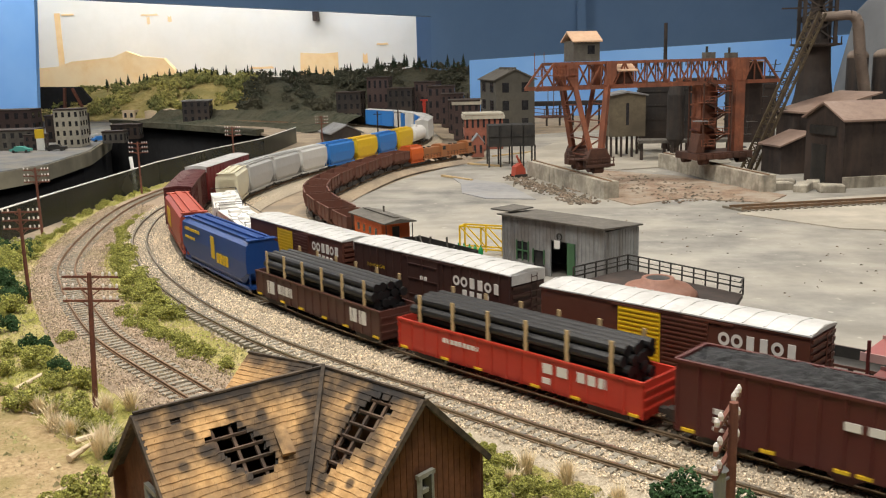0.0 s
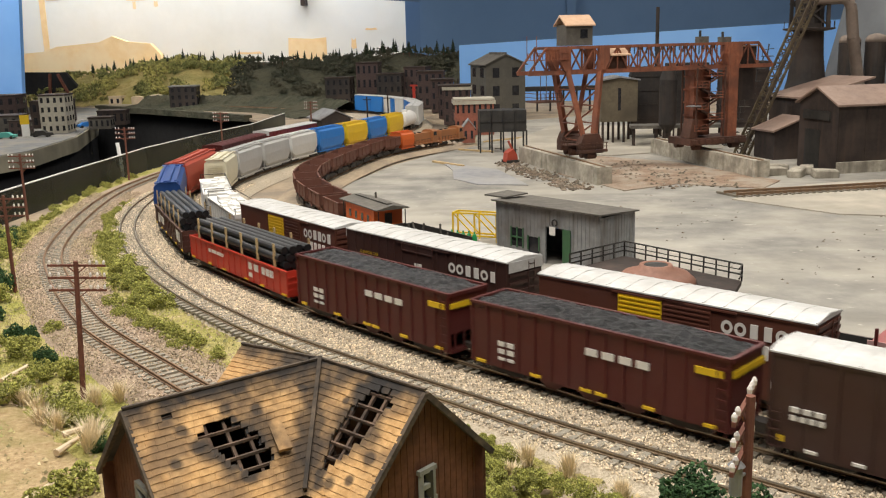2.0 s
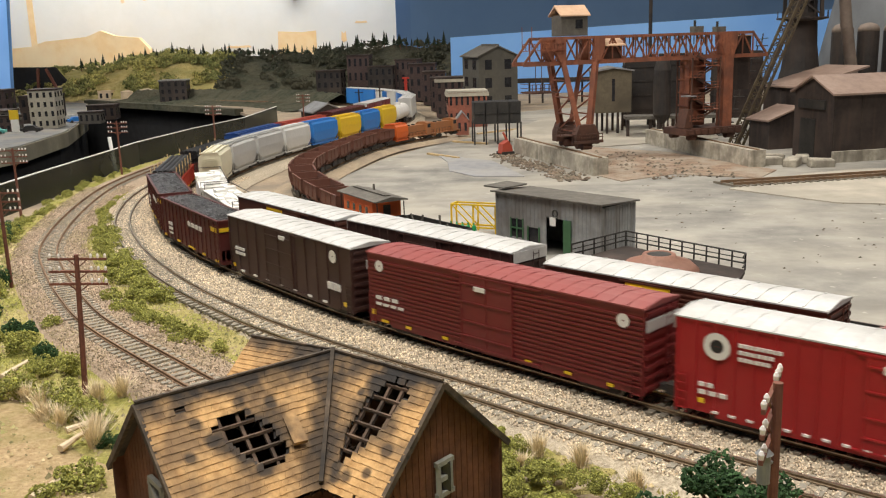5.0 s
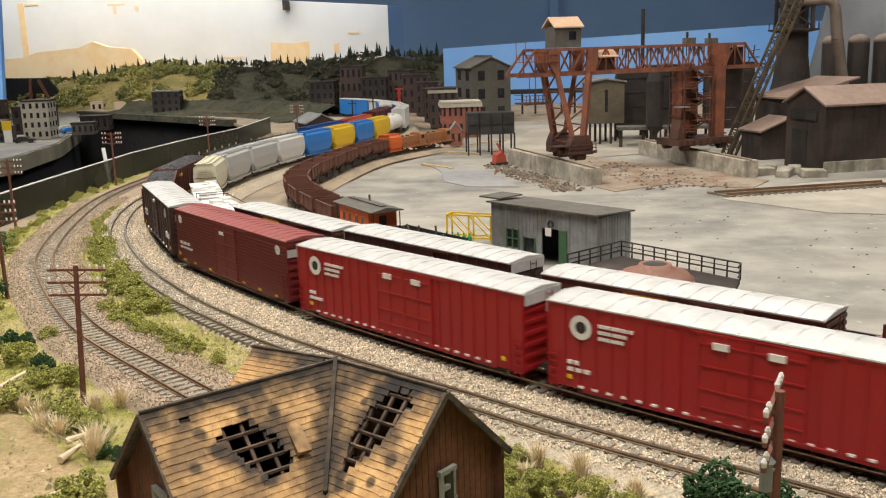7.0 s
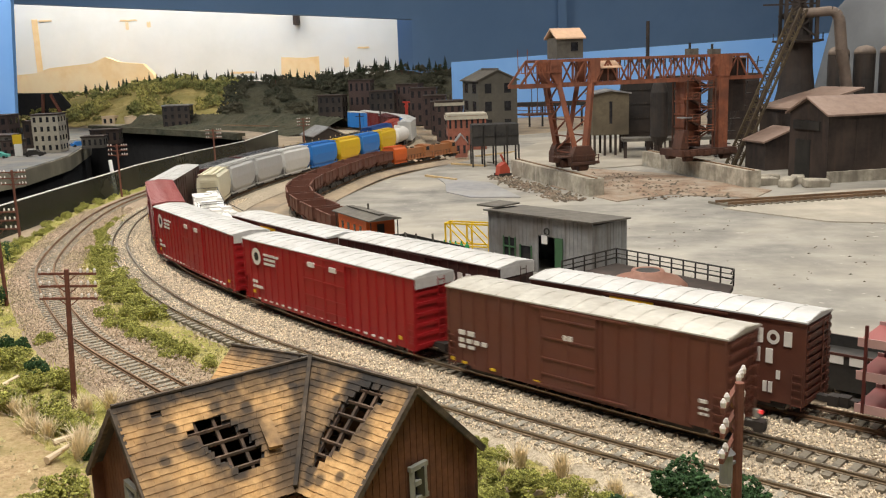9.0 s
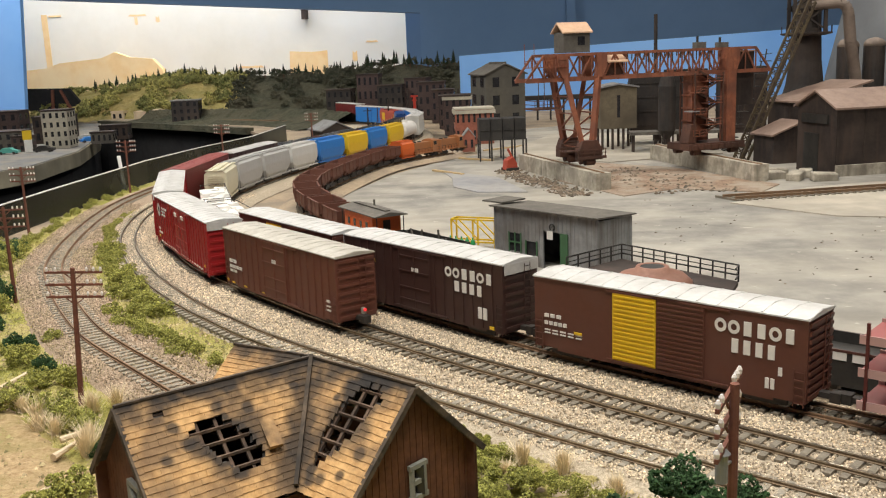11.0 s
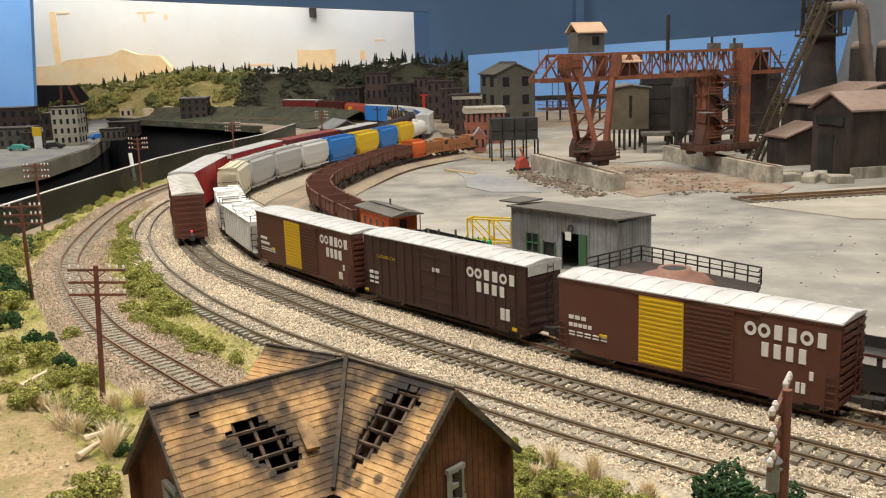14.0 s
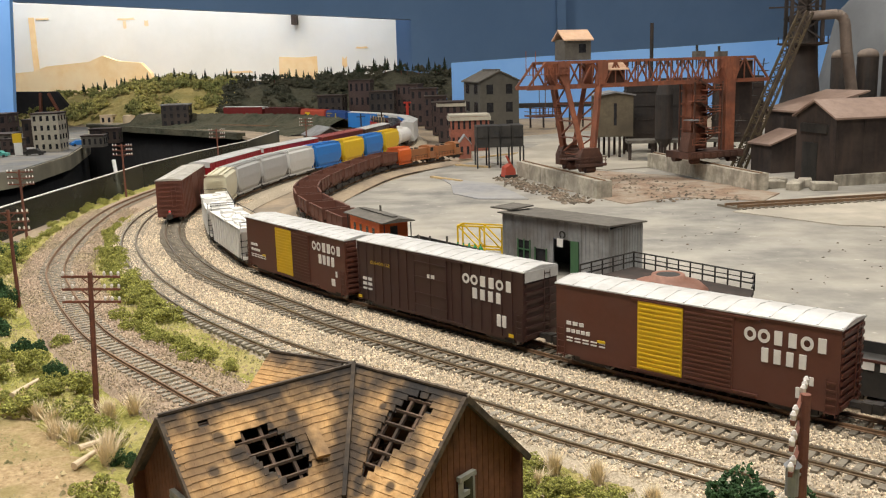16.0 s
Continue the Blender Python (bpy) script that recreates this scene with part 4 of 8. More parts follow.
def gondola(label, body_m, mark, L=0.19, H=0.021, W=0.0325):
    car = thing("pipe_gondola", pose(0, 0, 0), label, "gondola", "moving freight train")
    h, top = L / 2, SILL + H
    bm = B()
    bx(bm, -h, h, -W / 2, W / 2, SILL, SILL + 0.002)
    for s in (1, -1):
        bx(bm, -h, h, *sorted((s * W / 2, s * (W / 2 - 0.0009))), SILL, top)
        bx(bm, *sorted((s * h, s * (h - 0.0009))), -W / 2, W / 2, SILL, top)
    split_part("body_panel", bm, body_m, car)
    bm = B()
    for i in range(17):
        x = -h + 0.001 + (L - 0.002) * i / 16
        side(bm, x - 0.0006, x + 0.0006, SILL, top - 0.001, W, 0.0006)
    side(bm, -h, h, top - 0.0014, top, W, 0.001)
    for z in (0.25, 0.5, 0.75):
        for s in (1, -1):
            bx(bm, *sorted((s * h, s * (h + 0.0008))), -W / 2, W / 2, SILL + H * z - 0.0007, SILL + H * z + 0.0007)
    split_part("side_frame", bm, body_m, car)
    r = 0.0032
    bm = B()
    rod(bm, (-h * 0.86, 0, 0), (h * 0.86, 0, 0), r, 12)
    me = finish("steel_pipe", bm, m_pipeblk, False)
    for row in range(6):
        k = 5 if row % 2 == 0 else 4
        for i in range(k):
            piece("steel_pipe", me, car, pose(random.uniform(-0.002, 0.002), (i - (k - 1) / 2) * 2 * r, SILL + 0.002 + r + row * r * 1.8))
    for i in range(6):
        x = -h * 0.78 + h * 1.56 * i / 5
        for s in (1, -1):
            bm = B()
            bx(bm, x - 0.0012, x + 0.0012, *sorted((s * (W / 2 - 0.0012), s * (W / 2 - 0.0005 + 0.0004))), SILL + 0.004, top + 0.0185)
            part("stake", bm, m_stake, car, "pale wooden stake")
    decals(car, mark, W)
    bm = B()
    for x in (h - 0.006, h - 0.045, h - 0.075, -h + 0.075, -h + 0.045, -h + 0.006):
        side(bm, x - 0.0032, x + 0.0032, SILL + 0.0006, SILL + 0.002, W, 0.001)
    split_part("reflector_strip", bm, m_yellow, car, "yellow reflective patches")
    running_gear(car, L, L * 0.74)
    return car


def covered_hopper(label, body_m, L=0.175, H=0.0415, W=0.0325, group="", mark=(), mark_m=None, grille=False):
    car = thing("covered_hopper", pose(0, 0, 0), label, "hopper car", group)
    h, top = L / 2, SILL + H
    e = min(0.018, L * 0.11)
    cross = [(-W * 0.38, SILL), (-W * 0.48, SILL + 0.006), (-W / 2, SILL + H * 0.55), (-W * 0.46, top - 0.004), (-W * 0.3, top), (W * 0.3, top), (W * 0.46, top - 0.004), (W / 2, SILL + H * 0.55), (W * 0.48, SILL + 0.006), (W * 0.38, SILL)]
    bm = B()
    prism_x(bm, cross, -h + e, h - e)
    for s in (1, -1):
        a = [bm.verts.new((s * (h - e), y, z)) for y, z in cross]
        b = [bm.verts.new((s * (h - 0.001), y, max(z, SILL + H * 0.32))) for y, z in cross]
        for i in range(10):
            j = (i + 1) % 10
            try:
                bm.faces.new((a[i], a[j], b[j], b[i]))
            except ValueError:
                pass
        bm.faces.new(b)
    for i in range(4):
        x = -h + 0.038 + (L - 0.076) * i / 3
        prism(bm, [(x - 0.016, SILL), (x + 0.016, SILL), (x + 0.005, SILL - 0.0045), (x - 0.005, SILL - 0.0045)], -0.011, 0.011)
    part("body", bm, body_m, car)
    bm = B()
    for s in (1, -1):
        bx(bm, *sorted((s * h, s * (h - 0.018))), -W / 2 + 0.003, W / 2 - 0.003, SILL - 0.001, SILL + 0.001)
        for y in (-W / 2 + 0.003, W / 2 - 0.003, -0.005, 0.005):
            beam(bm, (s * (h - 0.001), y, SILL), (s * (h - 0.002), y, top - 0.004), 0.0009)
        if grille:
            for k in range(5):
                z = SILL + H * 0.55 + 0.0028 * k
                beam(bm, (s * (h + 0.0005), -0.011, z), (s * (h + 0.0005), 0.011, z), 0.0012)
    side(bm, -h, h, SILL - 0.0012, SILL + 0.0012, W - 0.005, 0.0008)
    part("end_frame", bm, body_m, car)
    bm = B()
    bx(bm, -h * 0.96, h * 0.96, -0.0035, 0.0035, top + 0.0005, top + 0.0022)
    for s in (1, -1):
        bx(bm, -h * 0.9, h * 0.9, *sorted((s * 0.0085, s * 0.011)), top, top + 0.0015)
        bx(bm, *sorted((s * h, s * h * 0.9)), -W * 0.42, W * 0.42, top, top + 0.001)
    part("running_board", bm, body_m, car)
    if mark:
        decals(car, mark, W, mark_m)
    running_gear(car, L, L * 0.72)
    return car

# ---- the moving train, from its rear car forward ----
HB = 0.0385
W0 = 0.0325


def red_box(label):
    global XS
    XS = 0.9
    c = boxcar(label, 0.2205, 0.041, m_red, m_roofwhite, posts=22, doors=((-0.0346, -0.008, m_red, "plain"), (-0.0074, 0.0195, m_red, "plain")), fascia=True, seams=18, group="moving freight train", rib_end=7)
    bm = B()
    ring_mark(bm, 0.098, SILL + 0.031, 0.0062, W0 + 0.001, 0.5)
    bars(bm, 0.086, 0.062, SILL + 0.0325, SILL + 0.034, W0, 8, 0.75, 0.001)
    bars(bm, 0.086, 0.066, SILL + 0.0295, SILL + 0.031, W0, 6, 0.75, 0.001)
    bars(bm, 0.086, 0.068, SILL + 0.0265, SILL + 0.028, W0, 6, 0.75, 0.001)
    bars(bm, 0.108, 0.098, SILL + 0.012, SILL + 0.0138, W0, 2, 0.7, 0.001)
    bars(bm, 0.108, 0.09, SILL + 0.0085, SILL + 0.0103, W0, 3, 0.7, 0.001)
    bars(bm, 0.013, 0.003, SILL + 0.0335, SILL + 0.0365, W0 + 0.002, 1, 0.9, 0.001)
    bars(bm, -0.018, -0.028, SILL + 0.0335, SILL + 0.0365, W0 + 0.002, 1, 0.9, 0.001)
    bars(bm, 0.1, -0.1, SILL + 0.0008, SILL + 0.0018, W0, 20, 0.35, 0.001)
    split_part("marking", bm, m_decal, c, "white painted markings")
    bm = B()
    ring_mark(bm, 0.098, SILL + 0.031, 0.003, W0 + 0.001, 0.1)
    part("badge", bm, m_black, c, "black centre of a round badge")
    decals(c, [(0.108, 0.103, SILL + 0.0045, SILL + 0.0065, 1), (-0.104, -0.109, SILL + 0.0045, SILL + 0.0065, 1)], W0 + 0.001, m_yellow, "yellow stencil patches")
    XS = 1.0
    return c


XS = 0.97
r1 = boxcar("mineral-red plug-door boxcar with dusty pale roof", 0.185, 0.0405, m_mineral, m_roofgrey, posts=18, doors=((-0.018, 0.02, m_mineral, "plain"),), seams=14, group="moving freight train")
decals(r1, [(0.085, 0.07, SILL + 0.0165, SILL + 0.019, 2), (0.085, 0.06, SILL + 0.0125, SILL + 0.0147, 4), (0.085, 0.07, SILL + 0.0095, SILL + 0.0112, 2), (0.004, -0.005, SILL + 0.0255, SILL + 0.028, 1), (-0.081, -0.087, SILL + 0.0115, SILL + 0.013, 1), (-0.081, -0.087, SILL + 0.0085, SILL + 0.0095, 2), (-0.081, -0.087, SILL + 0.006, SILL + 0.007, 2)], W0 + 0.0014)
decals(r1, [(0.093, 0.088, SILL + 0.001, SILL + 0.003, 1), (0.083, 0.078, SILL + 0.0006, SILL + 0.0018, 1), (0.06, 0.054, SILL + 0.0006, SILL + 0.0018, 1), (0.026, 0.02, SILL + 0.0006, SILL + 0.0018, 1)], W0 + 0.0006, m_yellow, "yellow reflective patches")
m_lamp = bpy.data.materials.new("red_lamp")
m_lamp.use_nodes = True
m_lamp.node_tree.nodes["Principled BSDF"].inputs["Base Color"].default_value = (0.6, 0.02, 0.02, 1)
m_lamp.node_tree.nodes["Principled BSDF"].inputs["Emission Color"].default_value = (1, 0.05, 0.05, 1)
m_lamp.node_tree.nodes["Principled BSDF"].inputs["Emission Strength"].default_value = 1.0
bm = B()
bx(bm, -0.102, -0.0993, -0.0011, 0.0011, 0.0125, 0.0168)
rod(bm, (-0.1027, 0, 0.0095), (-0.0955, 0, 0.0095), 0.0012, 8)
part("end_device", bm, m_trimgrey, r1, "grey end-of-train device")
bm = B()
rod(bm, (-0.1029, 0, 0.0158), (-0.1019, 0, 0.0158), 0.0011, 10)
part("tail_lamp", bm, m_lamp, r1, "small red tail lamp")
XS = 1.0
r2 = red_box("bright red double-door boxcar with white roof")
r3 = red_box("bright red double-door boxcar with white roof")
XS = 0.96
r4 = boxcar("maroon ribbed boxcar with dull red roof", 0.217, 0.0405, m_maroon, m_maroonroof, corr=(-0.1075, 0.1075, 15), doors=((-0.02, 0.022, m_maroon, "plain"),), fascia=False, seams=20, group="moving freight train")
bm = B()
for s in (-1, 1):
    bx(bm, *sorted((s * 0.1097, s * 0.1103)), -W0 / 2, W0 / 2, SILL + 0.035, SILL + 0.041)
split_part("end_fascia", bm, m_ltgrey, r4, "pale grey upper end panel")
bm = B()
ring_mark(bm, 0.1, SILL + 0.034, 0.0035, W0 + 0.0006, 0.15)
ring_mark(bm, -0.1, SILL + 0.034, 0.0035, W0 + 0.0006, 0.15)
bars(bm, 0.105, 0.08, SILL + 0.014, SILL + 0.016, W0, 3, 0.7, 0.001)
bars(bm, 0.105, 0.075, SILL + 0.0105, SILL + 0.012, W0, 4, 0.7, 0.001)
bars(bm, 0.01, 0.0, SILL + 0.032, SILL + 0.0345, W0 + 0.0015, 1, 0.9, 0.001)
split_part("marking", bm, m_decal, r4, "white painted markings")
decals(r4, [(0.11, 0.104, SILL + 0.004, SILL + 0.007, 1), (0.1, 0.09, SILL + 0.0006, SILL + 0.002, 1), (0.075, 0.068, SILL + 0.0006, SILL + 0.002, 1), (0.04, 0.033, SILL + 0.0006, SILL + 0.002, 1), (-0.03, -0.037, SILL + 0.0006, SILL + 0.002, 1), (-0.06, -0.067, SILL + 0.0006, SILL + 0.002, 1), (-0.09, -0.096, SILL + 0.0006, SILL + 0.002, 1)], W0 + 0.0006, m_yellow, "yellow reflective patches")
XS = 0.94
r5 = boxcar("dark chocolate-brown boxcar with white roof", 0.187, 0.0395, m_cbdark, m_roofwhite, posts=12, doors=((-0.012, 0.03, m_cbdark, "plain"),), fascia=False, seams=14, group="moving freight train")
bm = B()
ring_mark(bm, -0.076, SILL + 0.0325, 0.0042, W0 + 0.0014, 0.12)
bars(bm, 0.088, 0.07, SILL + 0.0165, SILL + 0.0185, W0, 3, 0.7, 0.0012)
bars(bm, 0.088, 0.07, SILL + 0.013, SILL + 0.015, W0, 4, 0.7, 0.0012)
bars(bm, -0.066, -0.085, SILL + 0.011, SILL + 0.0155, W0, 4, 0.6, 0.0012)
bars(bm, 0.006, -0.004, SILL + 0.0335, SILL + 0.036, W0 + 0.0016, 1, 0.9, 0.001)
bars(bm, 0.08, -0.08, SILL + 0.0006, SILL + 0.0018, W0, 7, 0.25, 0.001)
split_part("marking", bm, m_decal, r5, "white painted markings")
decals(r5, [(0.094, 0.089, SILL + 0.003, SILL + 0.0055, 1), (-0.088, -0.094, SILL + 0.003, SILL + 0.0055, 1)], W0 + 0.001, m_yellow, "yellow reflective patches")
XS = 1.0
r6 = coal_hopper("dark red coal hopper heaped with coal")
r7 = coal_hopper("dark red coal hopper heaped with coal")
r8 = gondola("bright red gondola loaded with black pipes", m_gonred, [(0.0545, 0.022, SILL + 0.0105, SILL + 0.013, 9), (-0.029, -0.05, SILL + 0.0095, SILL + 0.0145, 2), (-0.054, -0.076, SILL + 0.0095, SILL + 0.0145, 3), (-0.0285, -0.037, SILL + 0.004, SILL + 0.007, 1)], 0.196)
r9 = gondola("brown gondola loaded with black pipes", m_gonbrown, [(0.072, 0.06, SILL + 0.004, SILL + 0.013, 3), (0.054, 0.03, SILL + 0.006, SILL + 0.0125, 4), (-0.054, -0.078, SILL + 0.006, SILL + 0.0145, 2)], 0.185)
r10 = covered_hopper("deep blue covered grain hopper with yellow emblem", m_blue, group="moving freight train", mark=[(-0.0, -0.012, SILL + 0.012, SILL + 0.03, 1), (-0.014, -0.045, SILL + 0.01, SILL + 0.018, 4), (0.075, 0.03, SILL + 0.027, SILL + 0.0295, 6), (0.075, 0.045, SILL + 0.02, SILL + 0.022, 4)], mark_m=m_yellow)
r11 = covered_hopper("orange-red covered hopper with yellow emblem", m_redorange, group="moving freight train", mark=[(0.05, 0.0, SILL + 0.01, SILL + 0.028, 1)], mark_m=m_yellow)
r12 = boxcar("brown boxcar with brown roof", 0.188, 0.038, m_hopper, m_hopper, posts=14, doors=((-0.015, 0.02, m_hopper, "plain"),), group="moving freight train")
r13 = boxcar("brown boxcar with white roof", 0.188, 0.041, m_maroon, m_roofwhite, posts=14, doors=((-0.015, 0.02, m_maroon, "plain"),), fascia=True, group="moving freight train")
TRAIN = [(r1, 0.0825, 0.1332), (r2, 0.3123, 0.1588), (r3, 0.5497, 0.1588), (r4, 0.7855, 0.1562), (r5, 1.004, 0.1346), (r6, 1.2, 0.1224), (r7, 1.387, 0.1224), (r8, 1.587, 0.1411), (r9, 1.795, 0.1332), (r10, 1.992, 0.126), (r11, 2.183, 0.126), (r12, 2.382, 0.1354), (r13, 2.587, 0.1354)]
# place of the rear end along the middle track, second by second
REAR = [(0, -1.142), (1, -0.983), (1.5, -0.901), (2, -0.814), (2.5, -0.731), (3.5, -0.564), (4, -0.48), (5.2, -0.291), (6.5, -0.086), (7, -0.007), (8, 0.153), (9, 0.309), (10.2, 0.493), (11.5, 0.681), (12.5, 0.824), (13.5, 0.96), (14.5, 1.08), (15.25, 1.159), (16, 1.228)]


def rear(t):
    T, S = np.array(REAR).T
    i = int(np.clip(np.searchsorted(T, t) - 1, 0, len(T) - 2))
    sl = np.gradient(S, T)
    h = T[i + 1] - T[i]
    u = (t - T[i]) / h
    return (2 * u ** 3 - 3 * u ** 2 + 1) * S[i] + (u ** 3 - 2 * u ** 2 + u) * h * sl[i] + (3 * u ** 2 - 2 * u ** 3) * S[i + 1] + (u ** 3 - u ** 2) * h * sl[i + 1]


# ---- standing cars on the inner track ----
def place_on(line, car, s, base, z=RAIL):
    car.matrix_basis = line.car(s, base, z)


def cotton_car(label):
    c = boxcar(label, 0.176, HB, m_cb, m_roofwhite, doors=((0.0, 0.0291, m_yellow, "louvre"), (-0.0306, -0.0008, m_cb, "louvre")), seams=14, group="standing freight cars", rib_end=10)
    big_mark(c, -0.0363, SILL + 0.0352, 0.0078, 0.0077, W0, (1, 1, 0, 0, 1, 0))
    big_mark(c, -0.0452, SILL + 0.0247, 0.0078, 0.0068, W0, (0, 0, 0, 0))
    decals(c, [(0.08, 0.066, SILL + 0.017, SILL + 0.019, 3), (0.08, 0.062, SILL + 0.0128, SILL + 0.0148, 5), (0.08, 0.05, SILL + 0.0095, SILL + 0.0102, 5), (0.08, 0.05, SILL + 0.0078, SILL + 0.0085, 5), (-0.073, -0.076, SILL + 0.011, SILL + 0.015, 1), (-0.066, -0.072, SILL + 0.004, SILL + 0.009, 2)], W0)
    decals(c, [(0.057, 0.049, SILL + 0.0103, SILL + 0.0116, 1)], W0 + 0.0006, m_yellow, "yellow stencil patch")
    return c


car_a = cotton_car("brown boxcar with yellow door and white roof")
place_on(T4, car_a, T4.near(0.155, 0.677) + 0.002, 0.128)
car_c = cotton_car("brown boxcar with yellow door and white roof")
place_on(T4, car_c, T4.near(-0.134, 0.932) + 0.014, 0.128)
car_b = boxcar("dark brown ribbed boxcar with white roof", 0.18, 0.0405, m_cbdark, m_roofwhite, posts=18, doors=((-0.0156, 0.0206, m_cbdark, "plain"),), fascia=True, seams=15, group="standing freight cars")
big_mark(car_b, -0.0318, SILL + 0.0357, 0.0074, 0.0082, W0 + 0.0004, (1, 1, 0, 0, 1, 0))
big_mark(car_b, -0.0404, SILL + 0.0262, 0.0074, 0.0077, W0 + 0.0004, (0, 0, 0, 0))
decals(car_b, [(0.083, 0.07, SILL + 0.0145, SILL + 0.0165, 2), (0.083, 0.07, SILL + 0.011, SILL + 0.013, 2), (0.083, 0.07, SILL + 0.008, SILL + 0.0093, 2), (0.005, -0.004, SILL + 0.0255, SILL + 0.028, 2), (-0.066, -0.076, SILL + 0.006, SILL + 0.013, 2)], W0 + 0.0014)
decals(car_b, [(0.09, 0.084, SILL + 0.001, SILL + 0.003, 1), (-0.077, -0.083, SILL + 0.001, SILL + 0.003, 1)], W0 + 0.0014, m_yellow, "yellow stencil patches")
words("CUSHION CAR", 0.0036, 0.06, SILL + 0.031, W0 / 2 + 0.0016, m_yellow, car_b)
place_on(T4, car_b, T4.near(0.0, 0.805) + 0.007, 0.135)

sC = T4.near(-0.134, 0.932) + 0.102


def white_open_car(label):
    """Open hopper in plain white with end rails and a lumpy white load."""
    L, W, H = 0.135, 0.032, 0.031
    car = thing("open_hopper", pose(0, 0, 0), label, "hopper car", "standing freight cars")
    h, top = L / 2, SILL + H
    bm = B()
    bx(bm, -h + 0.012, h - 0.012, -W / 2, W / 2, SILL, top)
    for s in (1, -1):
        prism(bm, [(s * (h - 0.012), SILL), (s * (h - 0.012), top), (s * h, top), (s * h, top - 0.004)][::s], -W / 2, W / 2)
        bx(bm, *sorted((s * h, s * (h - 0.014))), -W / 2 + 0.002, W / 2 - 0.002, SILL - 0.001, SILL + 0.001)
    part("body", bm, m_white, car)
    bm = B()
    for i in range(11):
        x = -h + 0.012 + (L - 0.024) * i / 10
        side(bm, x - 0.0005, x + 0.0005, SILL, top, W, 0.0006)
    side(bm, -h, h, top - 0.0012, top, W, 0.0009)
    split_part("side_frame", bm, m_white, car)
    bm = B()
    for i in range(26):
        x, y = random.uniform(-h + 0.01, h - 0.01), random.uniform(-0.012, 0.012)
        a, b, c = random.uniform(0.003, 0.009), random.uniform(0.003, 0.006), random.uniform(0.001, 0.006)
        bx(bm, x - a, x + a, y - b, y + b, top - 0.001, top + c)
    split_part("load", bm, m_white, car, "lumpy white wrapped load")
    bm = B()
    for s in (1, -1):
        for y in (-W / 2 + 0.001, W / 2 - 0.001):
            beam(bm, (s * (h - 0.001), y, SILL), (s * (h - 0.001), y, top + 0.006), 0.0006)
        for z in (SILL + 0.006, SILL + 0.012, SILL + 0.018, top + 0.0055):
            beam(bm, (s * (h - 0.001), -W / 2, z), (s * (h - 0.001), W / 2, z), 0.0006)
    beam(bm, (-h, -W / 2 + 0.001, top + 0.0055), (h, -W / 2 + 0.001, top + 0.0055), 0.0006)
    part("end_rail", bm, m_black, car, "thin dark hand rails")
    running_gear(car, L, L * 0.68)
    return car


for i in range(2):
    w = white_open_car("white open hopper with lumpy white load")
    place_on(T4, w, sC + 0.085 + 0.15 * i, 0.09)
sG = T4.near(-0.374, 1.385)
for i, (m, lab, LL, gr) in enumerate(((m_hcream, "cream covered hopper with slatted end", 0.1, True), (m_ltgrey, "grey covered grain hopper", 0.107, False), (m_ltgrey, "grey covered grain hopper", 0.107, False), (m_ltgrey2, "pale grey covered grain hopper", 0.107, False), (m_brblue, "bright blue covered grain hopper", 0.1, False), (m_yellow, "yellow covered grain hopper", 0.095, False), (m_brblue, "bright blue covered grain hopper", 0.095, False), (m_yellow, "yellow covered grain hopper", 0.1, False))):
    c = covered_hopper(lab, m, LL, 0.041, group="standing freight cars", grille=gr, mark=[(LL * 0.2, -LL * 0.2, SILL + 0.022, SILL + 0.026, 7)] if i in (1, 2, 3) else (), mark_m=m_corr if i in (1, 2, 3) else None)
    place_on(T4, c, sG + LL / 2, LL * 0.7)
    sG += LL + 0.011
# white tank car and pale cars beyond
tank = thing("tank_car", pose(0, 0, 0), "white tank car with dome", "tank car", "standing freight cars")
bm = B()
rod(bm, (-0.055, 0, SILL + 0.02), (0.055, 0, SILL + 0.02), 0.0175, 18)
rod(bm, (0.055, 0, SILL + 0.02), (0.061, 0, SILL + 0.02), 0.0175, 18, 0.008)
rod(bm, (-0.061, 0, SILL + 0.02), (-0.055, 0, SILL + 0.02), 0.008, 18, 0.0175)
rod(bm, (0, 0, SILL + 0.036), (0, 0, SILL + 0.043), 0.007, 14)
part("tank", bm, m_white, tank)
running_gear(tank, 0.125, 0.09)
place_on(T4, tank, sG + 0.06, 0.09)
sG += 0.136
for i in range(4):
    c = boxcar("pale blue boxcar with white roof", 0.165, 0.038, m_brblue if i % 2 else m_ltgrey2, m_roofwhite, doors=((-0.015, 0.02, m_brblue, "plain"),), group="standing freight cars")
    place_on(T4, c, sG + 0.085, 0.12)
    sG += 0.178

